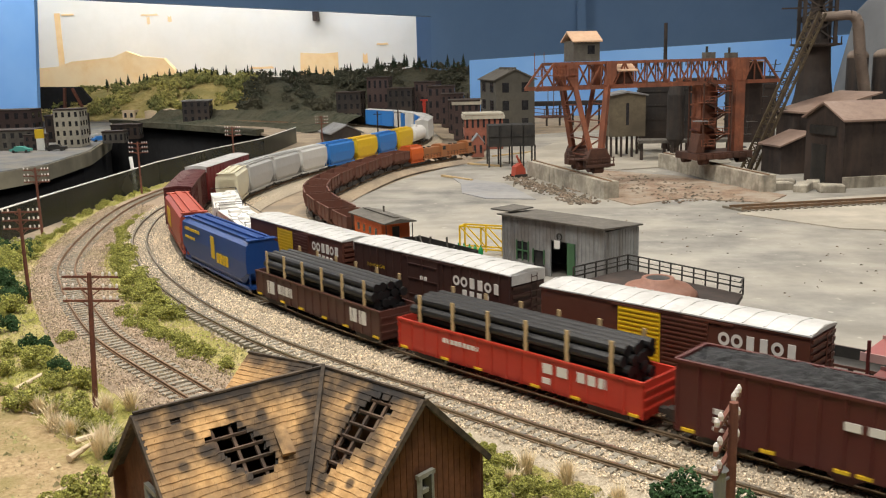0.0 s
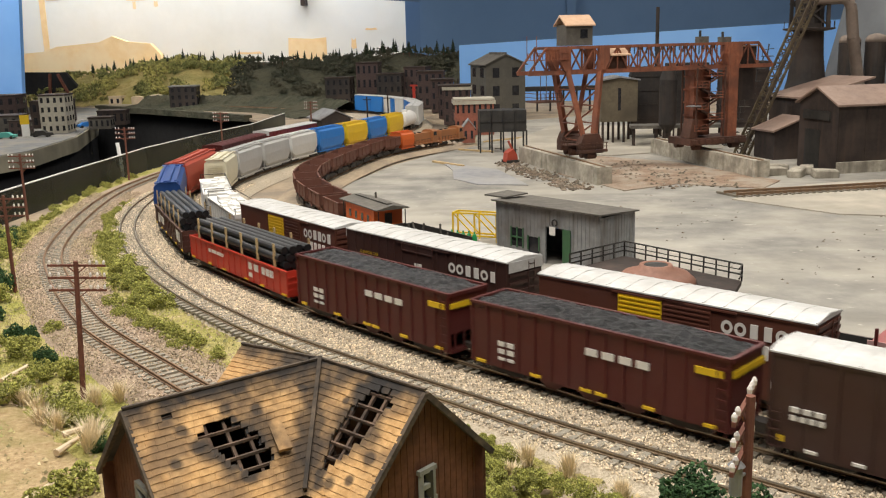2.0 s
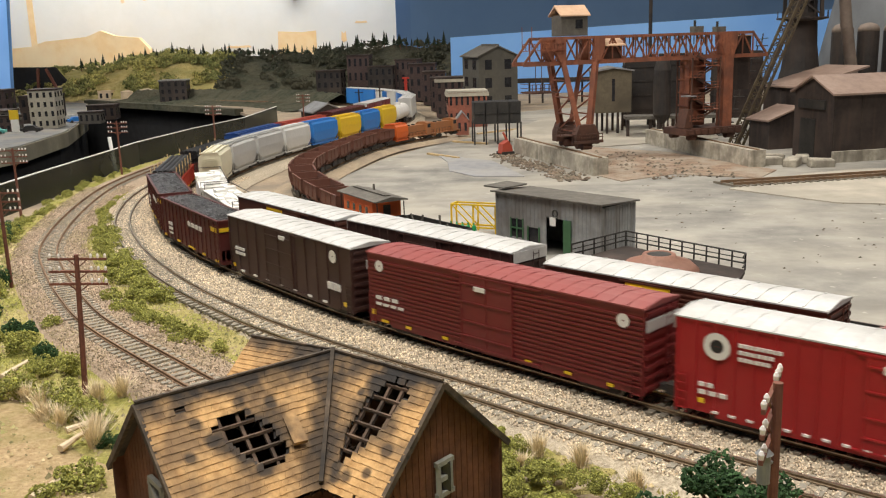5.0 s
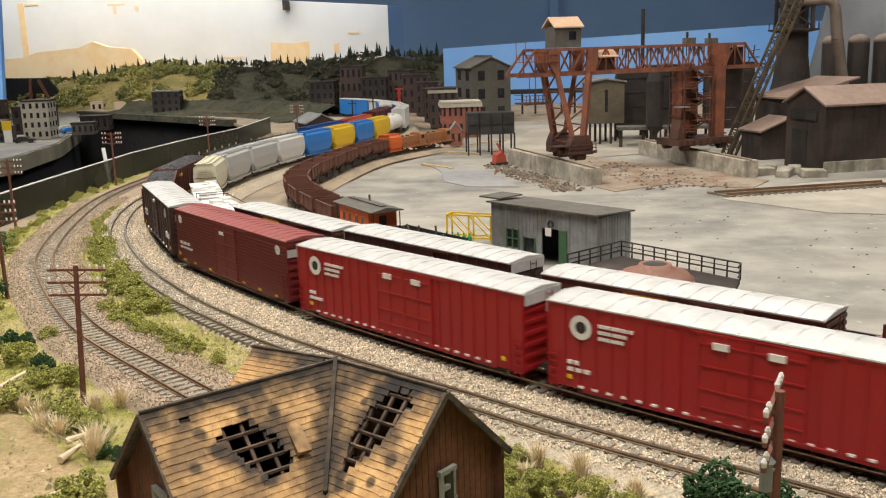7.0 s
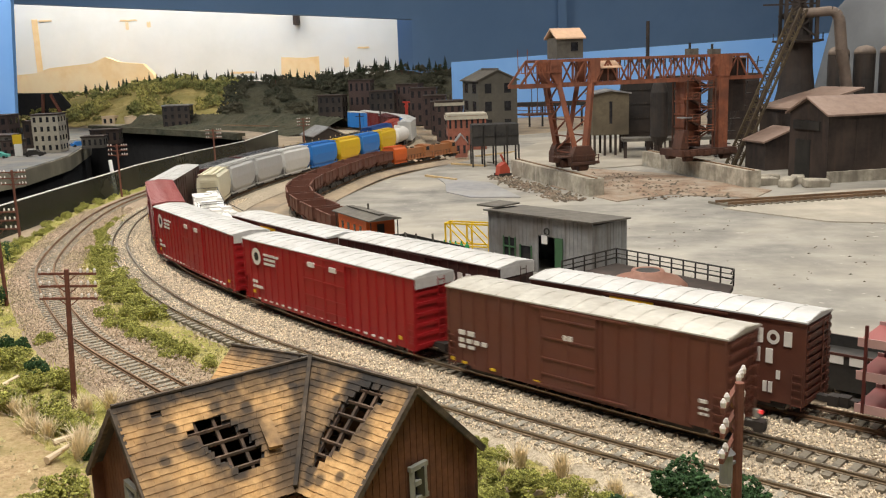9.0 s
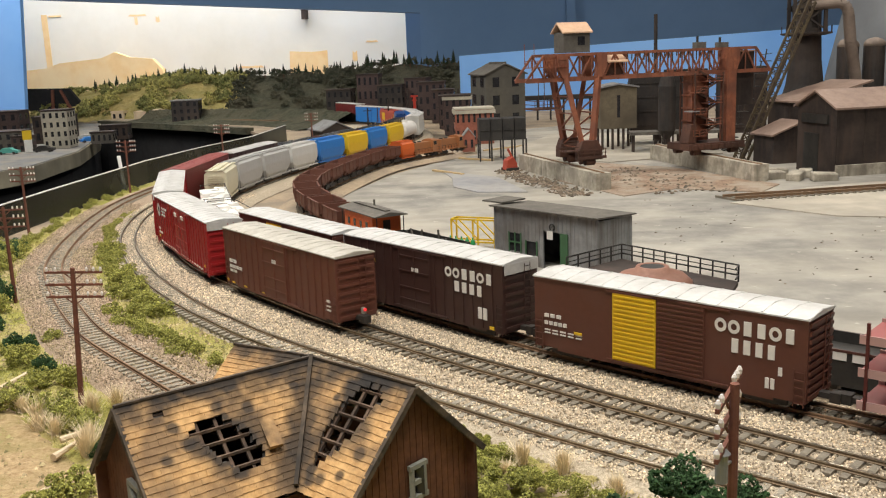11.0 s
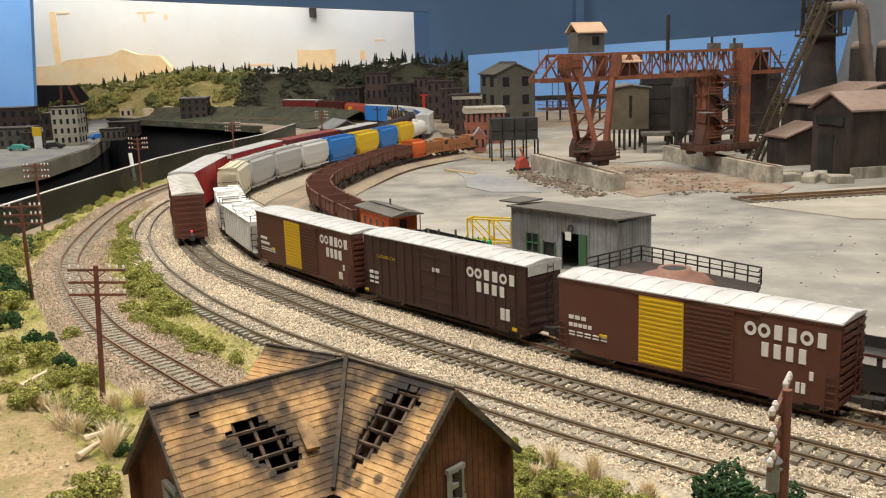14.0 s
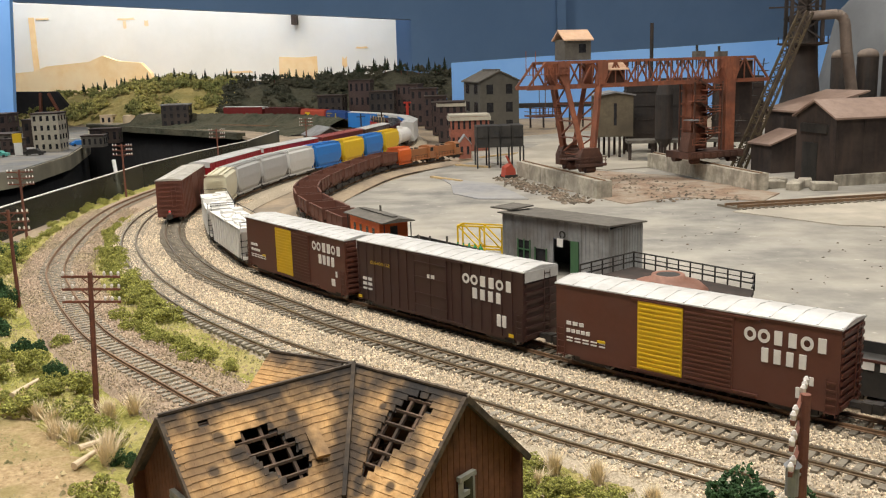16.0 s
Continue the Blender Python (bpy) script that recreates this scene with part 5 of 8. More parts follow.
# auto rack and black gondola at the near end of the standing cars
rack = thing("auto_rack", pose(0, 0, 0), "open oxide-red three-deck auto rack car", "auto rack", "standing freight cars")
L, W = 0.26, 0.034
for z in (0.012, 0.029, 0.046):
    bm = B()
    bx(bm, -L / 2, L / 2, -W / 2, W / 2, z, z + 0.0015)
    dk = part("deck", bm, m_maroonroof, rack, "red deck")
    for s in (1, -1):
        bm = B()
        bx(bm, -L / 2, L / 2, *sorted((s * W / 2, s * (W / 2 + 0.0008))), z - 0.001, z + 0.0035)
        part("edge_rail", bm, m_rackpale, dk, "pale pink worn edge rail")
bm = B()
for i in range(9):
    x = -L / 2 + 0.004 + (L - 0.008) * i / 8
    for s in (1, -1):
        beam(bm, (x, s * (W / 2 + 0.0006), 0.011), (x, s * (W / 2 + 0.0006), 0.056), 0.0015)
        if i < 8:
            beam(bm, (x, s * (W / 2 + 0.0006), 0.03), (x + 0.015, s * (W / 2 + 0.0006), 0.047), 0.001)
part("rack_frame", bm, m_hopper, rack)
running_gear(rack, L, 0.19)
place_on(T4, rack, T4.near(0.155, 0.677) - 0.0945 - 0.016 - 0.13, 0.19)
gon = thing("black_gondola", pose(0.297, 0.652, 0.0, 0, 0, 144), "black gondola with pale lettering on a yard track", "gondola")
bm = B()
for s in (1, -1):
    bx(bm, -0.09, 0.09, *sorted((s * 0.017, s * 0.0178)), SILL, SILL + 0.022)
    bx(bm, *sorted((s * 0.09, s * 0.0892)), -0.017, 0.017, SILL, SILL + 0.022)
bx(bm, -0.09, 0.09, -0.017, 0.017, SILL, SILL + 0.015)
part("body", bm, m_black, gon)
bm = B()
side(bm, -0.09, 0.09, SILL + 0.0205, SILL + 0.022, 0.0356, 0.0008)
part("rim", bm, m_gonbrown, gon)
decals(gon, [(0.075, 0.02, SILL + 0.0135, SILL + 0.018, 5), (0.01, -0.05, SILL + 0.0095, SILL + 0.0135, 7)], 0.0357)
running_gear(gon, 0.18, 0.13)

# ---- yard track: caboose, ore cars, engines ----
cab = thing("caboose", pose(0, 0, 0), "orange caboose with dark grey roof", "caboose", "ore train")
bm = B()
bx(bm, -0.036, 0.036, -0.016, 0.016, 0.011, 0.038)
bx(bm, -0.046, 0.046, -0.016, 0.016, 0.0095, 0.0115)
part("body", bm, m_orange, cab)
for x in (-0.023, -0.008, 0.008, 0.023):
    bm = B()
    side(bm, x - 0.004, x + 0.004, 0.022, 0.032, 0.032, 0.0006)
    w = part("window", bm, m_orange, cab)
    bm = B()
    side(bm, x - 0.0028, x + 0.0028, 0.0232, 0.0308, 0.032, 0.0009)
    split_part("pane", bm, m_glassdk, w)
bm = B()
prism_x(bm, [(-0.0185, 0.038), (-0.0185, 0.039), (0, 0.0425), (0.0185, 0.039), (0.0185, 0.038)], -0.048, 0.048)
bx(bm, -0.04, 0.04, -0.003, 0.003, 0.0425, 0.0435)
rod(bm, (0.01, -0.008, 0.04), (0.01, -0.008, 0.048), 0.0012, 8)
part("roof", bm, m_greywood, cab, "dark grey roof with walkway")
bm = B()
for s in (1, -1):
    for y in (-0.015, 0.015, -0.005, 0.005):
        beam(bm, (s * 0.045, y, 0.011), (s * 0.045, y, 0.037 if abs(y) > 0.01 else 0.022), 0.0008)
    beam(bm, (s * 0.045, -0.015, 0.022), (s * 0.045, 0.015, 0.022), 0.0008)
    bx(bm, *sorted((s * 0.036, s * 0.0365)), -0.004, 0.004, 0.012, 0.033)
part("end_rail", bm, m_black, cab)
running_gear(cab, 0.092, 0.06)
sO = T5.near(-0.108, 1.087)
place_on(T5, cab, sO, 0.07, 0.007)


def ore_car(label):
    car = thing("ore_car", pose(0, 0, 0), label, "ore car", "ore train")
    h, w = 0.0285, 0.0165
    bm = B()
    for s in (1, -1):
        prism_x(bm, [(s * w, 0.0315), (s * w, 0.0165), (s * w * 0.75, 0.011), (s * (w * 0.75 - 0.001), 0.011), (s * (w - 0.001), 0.0165), (s * (w - 0.001), 0.0315)], -h, h)
        prism(bm, [(s * h, 0.0315), (s * h, 0.018), (s * (h - 0.012), 0.011), (s * (h - 0.013), 0.011), (s * (h - 0.001), 0.018), (s * (h - 0.001), 0.0315)], -w, w)
    bx(bm, -h + 0.01, h - 0.01, -w * 0.7, w * 0.7, 0.0095, 0.013)
    bx(bm, -h - 0.003, h + 0.003, -0.004, 0.004, 0.009, 0.011)
    part("body", bm, m_ore, car)
    bm = B()
    for x in (-h, -h / 3, h / 3, h):
        side(bm, x - 0.0008, x + 0.0008, 0.0165, 0.0305, 2 * w, 0.0008)
    side(bm, -h, h, 0.0303, 0.0317, 2 * w, 0.0011)
    for s in (1, -1):
        bx(bm, *sorted((s * h, s * (h + 0.001))), -w, w, 0.0303, 0.0317)
    split_part("side_frame", bm, m_ore, car)
    running_gear(car, 2 * h, 0.042)
    return car


ore = ore_car("rust-brown empty ore car")
sO += 0.052 + 0.036
place_on(T5, ore, sO, 0.042, 0.007)
for i in range(10):
    sO += 0.0725
    copy_thing(ore, T5.car(sO, 0.042, 0.007))


def engine(label, body_m):
    car = thing("locomotive", pose(0, 0, 0), label, "locomotive", "ore train")
    bm = B()
    bx(bm, -0.062, 0.062, -0.016, 0.016, 0.011, 0.0135)
    bx(bm, -0.056, 0.024, -0.0105, 0.0105, 0.0135, 0.038)
    bx(bm, 0.045, 0.058, -0.0105, 0.0105, 0.0135, 0.03)
    for s in (1, -1):
        bx(bm, *sorted((s * 0.062, s * 0.06)), -0.015, 0.015, 0.006, 0.0135)
    part("hood", bm, body_m, car)
    bm = B()
    prism_x(bm, [(-0.016, 0.0135), (-0.016, 0.04), (-0.008, 0.0435), (0.008, 0.0435), (0.016, 0.04), (0.016, 0.0135)], 0.024, 0.046)
    c = part("cab", bm, body_m, car)
    bm = B()
    side(bm, 0.028, 0.042, 0.029, 0.038, 0.032, 0.0005)
    bx(bm, 0.046, 0.0465, -0.012, 0.012, 0.032, 0.039)
    part("cab_window", bm, m_glassdk, c)
    bm = B()
    for s in (1, -1):
        for i in range(9):
            x = -0.058 + 0.0145 * i
            beam(bm, (x, s * 0.0155, 0.0135), (x, s * 0.0155, 0.023), 0.0006)
        beam(bm, (-0.058, s * 0.0155, 0.023), (0.058, s * 0.0155, 0.023), 0.0006)
    for x in (-0.04, -0.015):
        rod(bm, (x, 0, 0.038), (x, 0, 0.0405), 0.005, 12)
    part("hand_rail", bm, m_black, car)
    running_gear(car, 0.124, 0.08)
    return car


bm_red = covered_hopper("orange covered grain hopper", m_orange, 0.042, 0.03, group="ore train")
sO += 0.06
place_on(T5, bm_red, sO, 0.028, 0.007)
e1 = engine("dusty orange-brown diesel locomotive", m_loco)
sO += 0.067
e1.matrix_basis = T5.car(sO, 0.055, 0.007) @ Matrix.Diagonal((0.66, 0.88, 0.8, 1))
sO += 0.086
copy_thing(e1, T5.car(sO, 0.06, 0.007))


def motions():
    times = [0.4 * i for i in range(41)]
    for car, centre, base in TRAIN:
        walk(car, [(t, T3.car(rear(t) + centre, base, RAIL)) for t in times])

# ---- the ruined house in the foreground ----
house = thing("ruined_house", pose(0, 0, 0), "derelict wooden house with burnt holed shingle roof", "house")
J = Vector((-0.0095, 0.479, 0.088))
uR = Vector((0.817, -0.576, 0.0))
uW = Vector((-0.72, -0.69, 0.0))
nR = Vector((-0.576, -0.817, 0.0))
nW = Vector((0.69, -0.72, 0.0))
HW, DROP = 0.035, 0.0335
ER, EB, EW = 0.055, 0.05, 0.077


def roof_quad(a, b, c, d, holes, rows=19, cnt=20, pieces=True):
    """Shingle courses between ridge a-b and eave d-c, leaving out the burnt holes; hole tests work on (u, v)."""
    nrm = (b - a).cross(d - a).normalized()
    if nrm.z < 0:
        nrm = -nrm

    def at(u, v):
        return (a + (b - a) * u) * (1 - v) + (d + (c - d) * u) * v

    slope = part("roof_slope", B(), m_shingle, house, "burnt tan cedar shingle roof slope")
    rest = bmesh.new()
    for i in range(rows):
        v0, v1 = i / rows, (i + 1.1) / rows
        jit = random.random()
        for k in range(-1, cnt + 1):
            u0, u1 = max(0, (k + jit) / cnt), min(1, (k + jit + 1) / cnt - 0.0006)
            if u1 - u0 < 0.004:
                continue
            uc, vc = (u0 + u1) / 2, min(1, (v0 + v1) / 2)
            cuts = [u0, u1]
            if any(h(u, vc) for h in holes for u in (u0, uc, u1)):
                n = 5
                cuts = [u0 + (u1 - u0) * q / n for q in range(n + 1)]
            for c0, c1 in zip(cuts, cuts[1:]):
                if any(h((c0 + c1) / 2, vc) for h in holes) or random.random() < 0.006:
                    continue
                w1 = min(1.02, v1 + random.uniform(-0.003, 0.004))
                lift = 0.0003 + random.uniform(0, 0.0002)
                q = [at(c0, v0) + nrm * 0.0001, at(c1, v0) + nrm * 0.0001, at(c1, w1) + nrm * lift, at(c0, w1) + nrm * lift]
                bm = bmesh.new() if pieces else rest
                top = [bm.verts.new(x) for x in q]
                low = [bm.verts.new(x - nrm * 0.0006) for x in q]
                bm.faces.new(top)
                bm.faces.new(low[::-1])
                for j in range(4):
                    bm.faces.new((low[j], low[(j + 1) % 4], top[(j + 1) % 4], top[j]))
                if pieces:
                    piece("shingle", finish("shingle", bm, m_shingle), slope)
    if not pieces:
        tagged(part("shingle_field", rest, m_shingle, slope), kind="stuff")
    else:
        rest.free()
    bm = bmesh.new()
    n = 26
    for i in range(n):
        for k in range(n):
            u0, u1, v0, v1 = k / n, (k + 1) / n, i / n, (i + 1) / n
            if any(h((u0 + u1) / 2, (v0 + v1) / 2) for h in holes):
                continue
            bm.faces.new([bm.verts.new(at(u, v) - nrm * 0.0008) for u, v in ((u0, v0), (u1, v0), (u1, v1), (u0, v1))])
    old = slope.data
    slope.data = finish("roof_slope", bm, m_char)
    bpy.data.meshes.remove(old)
    return slope


def blob(u0, v0, ru, rv, tilt=0.0, rag=0.35):
    def inside(u, v):
        du, dv = u - u0, v - v0
        x, y = du * math.cos(tilt) + dv * math.sin(tilt), -du * math.sin(tilt) + dv * math.cos(tilt)
        return (x / ru) ** 2 + (y / rv) ** 2 < 1 + rag * noise.noise(Vector((u * 14, v * 14, ru)))
    return inside


down = Vector((0, 0, -DROP))
WA = J + uW * EW
RA = J + uR * ER
BA = J - uR * EB - Vector((0, 0, 0.004))
VB = J + uW * HW + uR * HW + down
H1 = WA.lerp(J, 0.53) * 0.5 + (WA + nW * HW * 1.02 + down).lerp(VB, 0.53) * 0.5
H2 = J.lerp(RA, 0.5) * 0.58 + VB.lerp(RA + nR * HW + down, 0.5) * 0.42
burn(m_shingle, [(H1, 0.0155, 0.9), (H1 + (J - WA) * 0.07, 0.012, 0.5), (H2, 0.0145, 0.85), (H2 + Vector((0.006, 0.008, 0.006)), 0.012, 0.9), (J.lerp(VB, 0.3), 0.008, 0.75), (J.lerp(VB, 0.5), 0.009, 0.8), (J.lerp(VB, 0.7), 0.009, 0.8), (J.lerp(VB, 0.12), 0.011, 0.7), (J.lerp(WA, 0.35), 0.012, 0.45), (WA, 0.009, 0.6), (J.lerp(WA, 0.15), 0.008, 0.6), (J.lerp(WA, 0.6), 0.008, 0.55), (J.lerp(WA, 0.8), 0.007, 0.5), (J.lerp(RA, 0.3), 0.008, 0.5), (J.lerp(RA, 0.7), 0.007, 0.55), (J.lerp(BA, 0.3), 0.01, 0.7), (J.lerp(BA, 0.8), 0.008, 0.5), (WA.lerp(VB, 0.45), 0.006, 0.5), (J.lerp(VB, 0.9), 0.01, 0.6)] + [(WA.lerp(J, random.uniform(0.1, 0.95)) + (nW * HW + down) * random.uniform(0.2, 0.95), random.uniform(0.002, 0.0036), 0.8) for _ in range(9)] + [(J.lerp(RA, random.uniform(0.3, 0.95)) + (nR * HW + down) * random.uniform(0.2, 0.95), random.uniform(0.002, 0.0036), 0.8) for _ in range(6)], 0.088)
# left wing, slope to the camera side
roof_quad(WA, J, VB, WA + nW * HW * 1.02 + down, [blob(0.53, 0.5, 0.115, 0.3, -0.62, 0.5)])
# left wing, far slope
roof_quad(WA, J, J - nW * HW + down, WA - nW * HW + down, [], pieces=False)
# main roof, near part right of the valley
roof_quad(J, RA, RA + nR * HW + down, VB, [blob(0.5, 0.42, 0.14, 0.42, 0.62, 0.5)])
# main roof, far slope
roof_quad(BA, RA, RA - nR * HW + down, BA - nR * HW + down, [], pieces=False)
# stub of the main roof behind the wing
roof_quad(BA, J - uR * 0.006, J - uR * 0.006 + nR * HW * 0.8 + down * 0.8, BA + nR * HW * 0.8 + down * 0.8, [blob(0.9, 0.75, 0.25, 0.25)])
bm = B()
for a, b in ((WA, J), (J, RA), (J, BA)):
    beam(bm, a + Vector((0, 0, 0.0006)), b + Vector((0, 0, 0.0006)), 0.0013, 0.0008)
beam(bm, J + Vector((0, 0, 0.001)), VB + Vector((0, 0, 0.0018)), 0.0015, 0.0018)
part("ridge_cap", bm, m_ridge, house, "charred ridge boards and valley")
for ridge0, ridge1, n, cnt in ((WA, J, nW, 11), (J, RA, nR, 9)):
    for i in range(cnt):
        p = ridge0.lerp(ridge1, (i + 0.5) / cnt)
        bm = B()
        beam(bm, p - Vector((0, 0, 0.002)), p + n * HW * 0.97 + down - Vector((0, 0, 0.002)), 0.0012)
        part("rafter", bm, m_rafter, house)
    for k in range(1, 9):
        f = k / 9
        sag = n * HW * f + down * f - Vector((0, 0, 0.0014))
        bm = B()
        beam(bm, ridge0 + sag, ridge1 + sag, 0.001)
        part("batten", bm, m_rafter, house)
# near-black sheet added under the holes; its colour stands in for attic shade
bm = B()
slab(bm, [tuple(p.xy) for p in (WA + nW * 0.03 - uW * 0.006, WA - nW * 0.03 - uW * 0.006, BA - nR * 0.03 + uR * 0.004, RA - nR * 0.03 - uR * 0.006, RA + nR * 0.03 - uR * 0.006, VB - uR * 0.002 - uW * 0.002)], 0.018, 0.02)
part("attic_shade_sheet", bm, m_char, house, "added near-black sheet painting the shade behind the roof holes")


for a, b, n in ((WA, J, nW), (BA, RA, nR)):
    bm = B()
    beam(bm, Vector((*(a - n * HW * 0.9).xy, 0.029)), Vector((*(b - n * HW * 0.9).xy, 0.029)), 0.0016, 0.058)
    part("rear_wall", bm, m_siding, house, "red-brown board wall under the eaves")


def gable(apex, n, u):
    """Board-clad gable wall below an apex; n across, u outward."""
    w = HW * 0.93
    base = apex - u * 0.004
    bm = B()
    q = [base - u * 0.0022 + n * w * k + Vector((0, 0, z)) for k, z in ((0, -0.002), (1, -DROP))] + [Vector((*(base - u * 0.0022 + n * w * k).xy, 0.0)) for k in (1, -1)] + [base - u * 0.0022 - n * w + Vector((0, 0, -DROP))]
    bm.faces.new([bm.verts.new(x) for x in q])
    wall = part("gable_wall", bm, m_siding, house, "red-brown vertical board gable wall")
    cnt = 20
    for i in range(cnt):
        bm = B()
        v0, v1 = -w + 2 * w * i / cnt, -w + 2 * w * (i + 0.9) / cnt
        q = [base + n * v + Vector((0, 0, -abs(v) * DROP / HW - 0.0012)) for v in (v0, v1)]
        q += [Vector((q[1].x, q[1].y, 0.0)), Vector((q[0].x, q[0].y, 0.0))]
        f = [bm.verts.new(x) for x in q]
        g = [bm.verts.new(x - u * (0.0012 + 0.0004 * (i % 2))) for x in q]
        bm.faces.new(f)
        bm.faces.new(g[::-1])
        for j in range(4):
            bm.faces.new((g[j], g[(j + 1) % 4], f[(j + 1) % 4], f[j]))
        part("board", bm, m_siding, wall)
    bm = B()
    for s in (1, -1):
        beam(bm, apex + Vector((0, 0, -0.001)), apex + n * s * HW * 1.04 + down * 1.04 + Vector((0, 0, -0.001)), 0.0016, 0.0022)
    part("barge_board", bm, m_ridge, house, "scorched brown barge boards")


gable(RA, nR, uR)
gable(WA, nW, uW)
bm = B()
for p, q in ((VB, VB + uR * (ER - HW)), (VB, VB + uW * (EW - HW))):
    a, b = (p + (J - VB) * 0.06), (q + (J - VB) * 0.06)
    beam(bm, (a.x, a.y, 0.026), (b.x, b.y, 0.026), 0.0015, 0.053)
part("wall", bm, m_siding, house)
bm = B()
for e, n, L, u in ((RA, nR, ER + EB, uR), (WA, nW, EW, uW)):
    a = e - n * HW * 0.9
    b = a - u * L
    beam(bm, (a.x, a.y, 0.026), (b.x, b.y, 0.026), 0.0015, 0.053)
part("wall", bm, m_siding, house)
bm = B()
cw = RA - uR * 0.0025 - nR * 0.002 + Vector((0, 0, -0.037))
for a, b in (((-0.0032, -0.006), (-0.0032, 0.006)), ((0.0032, -0.006), (0.0032, 0.006)), ((-0.0045, 0.006), (0.0045, 0.006)), ((-0.0045, -0.006), (0.0045, -0.006)), ((-0.0032, 0.0), (0.0032, 0.0))):
    beam(bm, cw + nR * a[0] + Vector((0, 0, a[1])), cw + nR * b[0] + Vector((0, 0, b[1])), 0.0018)
win = part("window", bm, m_trimgrey, house, "pale grey broken window frame")
bm = B()
beam(bm, cw - uR * 0.001 + Vector((0, 0, -0.0055)), cw - uR * 0.001 + Vector((0, 0, 0.0055)), 0.006, 0.001)
part("pane", bm, m_glassdk, win)
gw2 = WA - uW * 0.003 + nW * 0.004 + Vector((0, 0, -0.034))
bm = B()
for a, b in (((-0.005, -0.006), (-0.005, 0.006)), ((0.005, -0.006), (0.005, 0.006)), ((-0.006, 0.006), (0.006, 0.006)), ((-0.006, -0.006), (0.006, -0.006)), ((-0.006, 0.005), (0.004, -0.004))):
    beam(bm, gw2 + nW * a[0] + Vector((0, 0, a[1])), gw2 + nW * b[0] + Vector((0, 0, b[1])), 0.0018)
part("window", bm, m_trimgrey, house, "pale grey window frame with a fallen sash")
bm = B()
pk = WA.lerp(J, 0.63) + nW * HW * 0.42 + down * 0.42
beam(bm, pk + Vector((-0.004, 0.006, 0.004)), pk + Vector((0.006, -0.008, -0.006)), 0.005, 0.0015)
part("loose_plank", bm, m_shingle, house, "loose board lying on the roof")


# ---- telegraph poles ----
def telegraph_pole(x, y, z, h, turn, tilt=0.0, box=False):
    t = thing("telegraph_pole", pose(x, y, z, 0, tilt, turn), "dark brown telegraph pole with white insulators", "telegraph pole", "telegraph line")
    bm = B()
    rod(bm, (0, 0, -0.005), (0, 0, h), 0.0018, 10, 0.0014)
    part("pole", bm, m_pole, t)
    for i in range(3):
        zz = h - 0.003 - 0.0075 * i
        bm = B()
        beam(bm, (-0.0165, 0.0016, zz), (0.0165, 0.0016, zz), 0.0012, 0.0014)
        beam(bm, (-0.006, 0.0016, zz), (0, 0.0016, zz - 0.005), 0.0006)
        beam(bm, (0.006, 0.0016, zz), (0, 0.0016, zz - 0.005), 0.0006)
        arm = part("crossarm", bm, m_pole, t)
        for k in (-0.0155, -0.0105, 0.0075, 0.0115, 0.0155):
            bm = B()
            rod(bm, (k, 0.0016, zz + 0.0006), (k, 0.0016, zz + 0.0022), 0.0007, 8, 0.0009)
            rod(bm, (k, 0.0016, zz + 0.0022), (k, 0.0016, zz + 0.0032), 0.0009, 8, 0.0004)
            part("insulator", bm, m_insul, arm, "white insulator")
    if box:
        bm = B()
        rod(bm, (-0.0065, 0.002, h - 0.0285), (-0.0065, 0.002, h - 0.0195), 0.0019, 12)
        rod(bm, (-0.0065, 0.002, h - 0.0195), (-0.0065, 0.002, h - 0.018), 0.0026, 12, 0.0012)
        beam(bm, (-0.0065, 0.002, h - 0.024), (0, 0.0, h - 0.024), 0.0007)
        part("transformer", bm, m_corr, t, "grey pole transformer")
    return t


telegraph_pole(-0.2015, 0.648, 0.003, 0.084, 12, 3)
telegraph_pole(-0.388, 0.89, 0.002, 0.086, 8, 0)
telegraph_pole(-0.566, 1.22, 0.0, 0.088, 4)
telegraph_pole(-0.604, 1.594, 0.0, 0.088, 0)
telegraph_pole(-0.56, 1.93, 0.0, 0.088, -4)
telegraph_pole(-0.47, 2.3, 0.0, 0.085, -8)
telegraph_pole(0.136, 0.408, 0.0, 0.1035, 68, 0, True)

# ---- shed, deck and clutter beside the tracks ----
shed = thing("tin_shed", pose(0, 0, 0), "grey corrugated metal shed with open doorway", "shed")
sx0, sy0 = Vector((0.03, 1.048, 0)), Vector((0.127, 0.962, 0))
dx = (sy0 - sx0).normalized()
dn = Vector((-dx.y, dx.x, 0))
SL = (sy0 - sx0).length
TOPF, TOPB, DEEP = 0.053, 0.05, 0.05


def P3(u, v, z):
    return sx0 + dx * u + dn * v + Vector((0, 0, z))


def panel(bm, u0, u1, v0, v1, z0, z1):
    q = [P3(u0, v0, z0), P3(u1, v0, z0), P3(u1, v1, z0), P3(u0, v1, z0), P3(u0, v0, z1), P3(u1, v0, z1), P3(u1, v1, z1), P3(u0, v1, z1)]
    v = [bm.verts.new(x) for x in q]
    for f in ((3, 2, 1, 0), (4, 5, 6, 7), (0, 1, 5, 4), (1, 2, 6, 5), (2, 3, 7, 6), (3, 0, 4, 7)):
        bm.faces.new([v[i] for i in f])


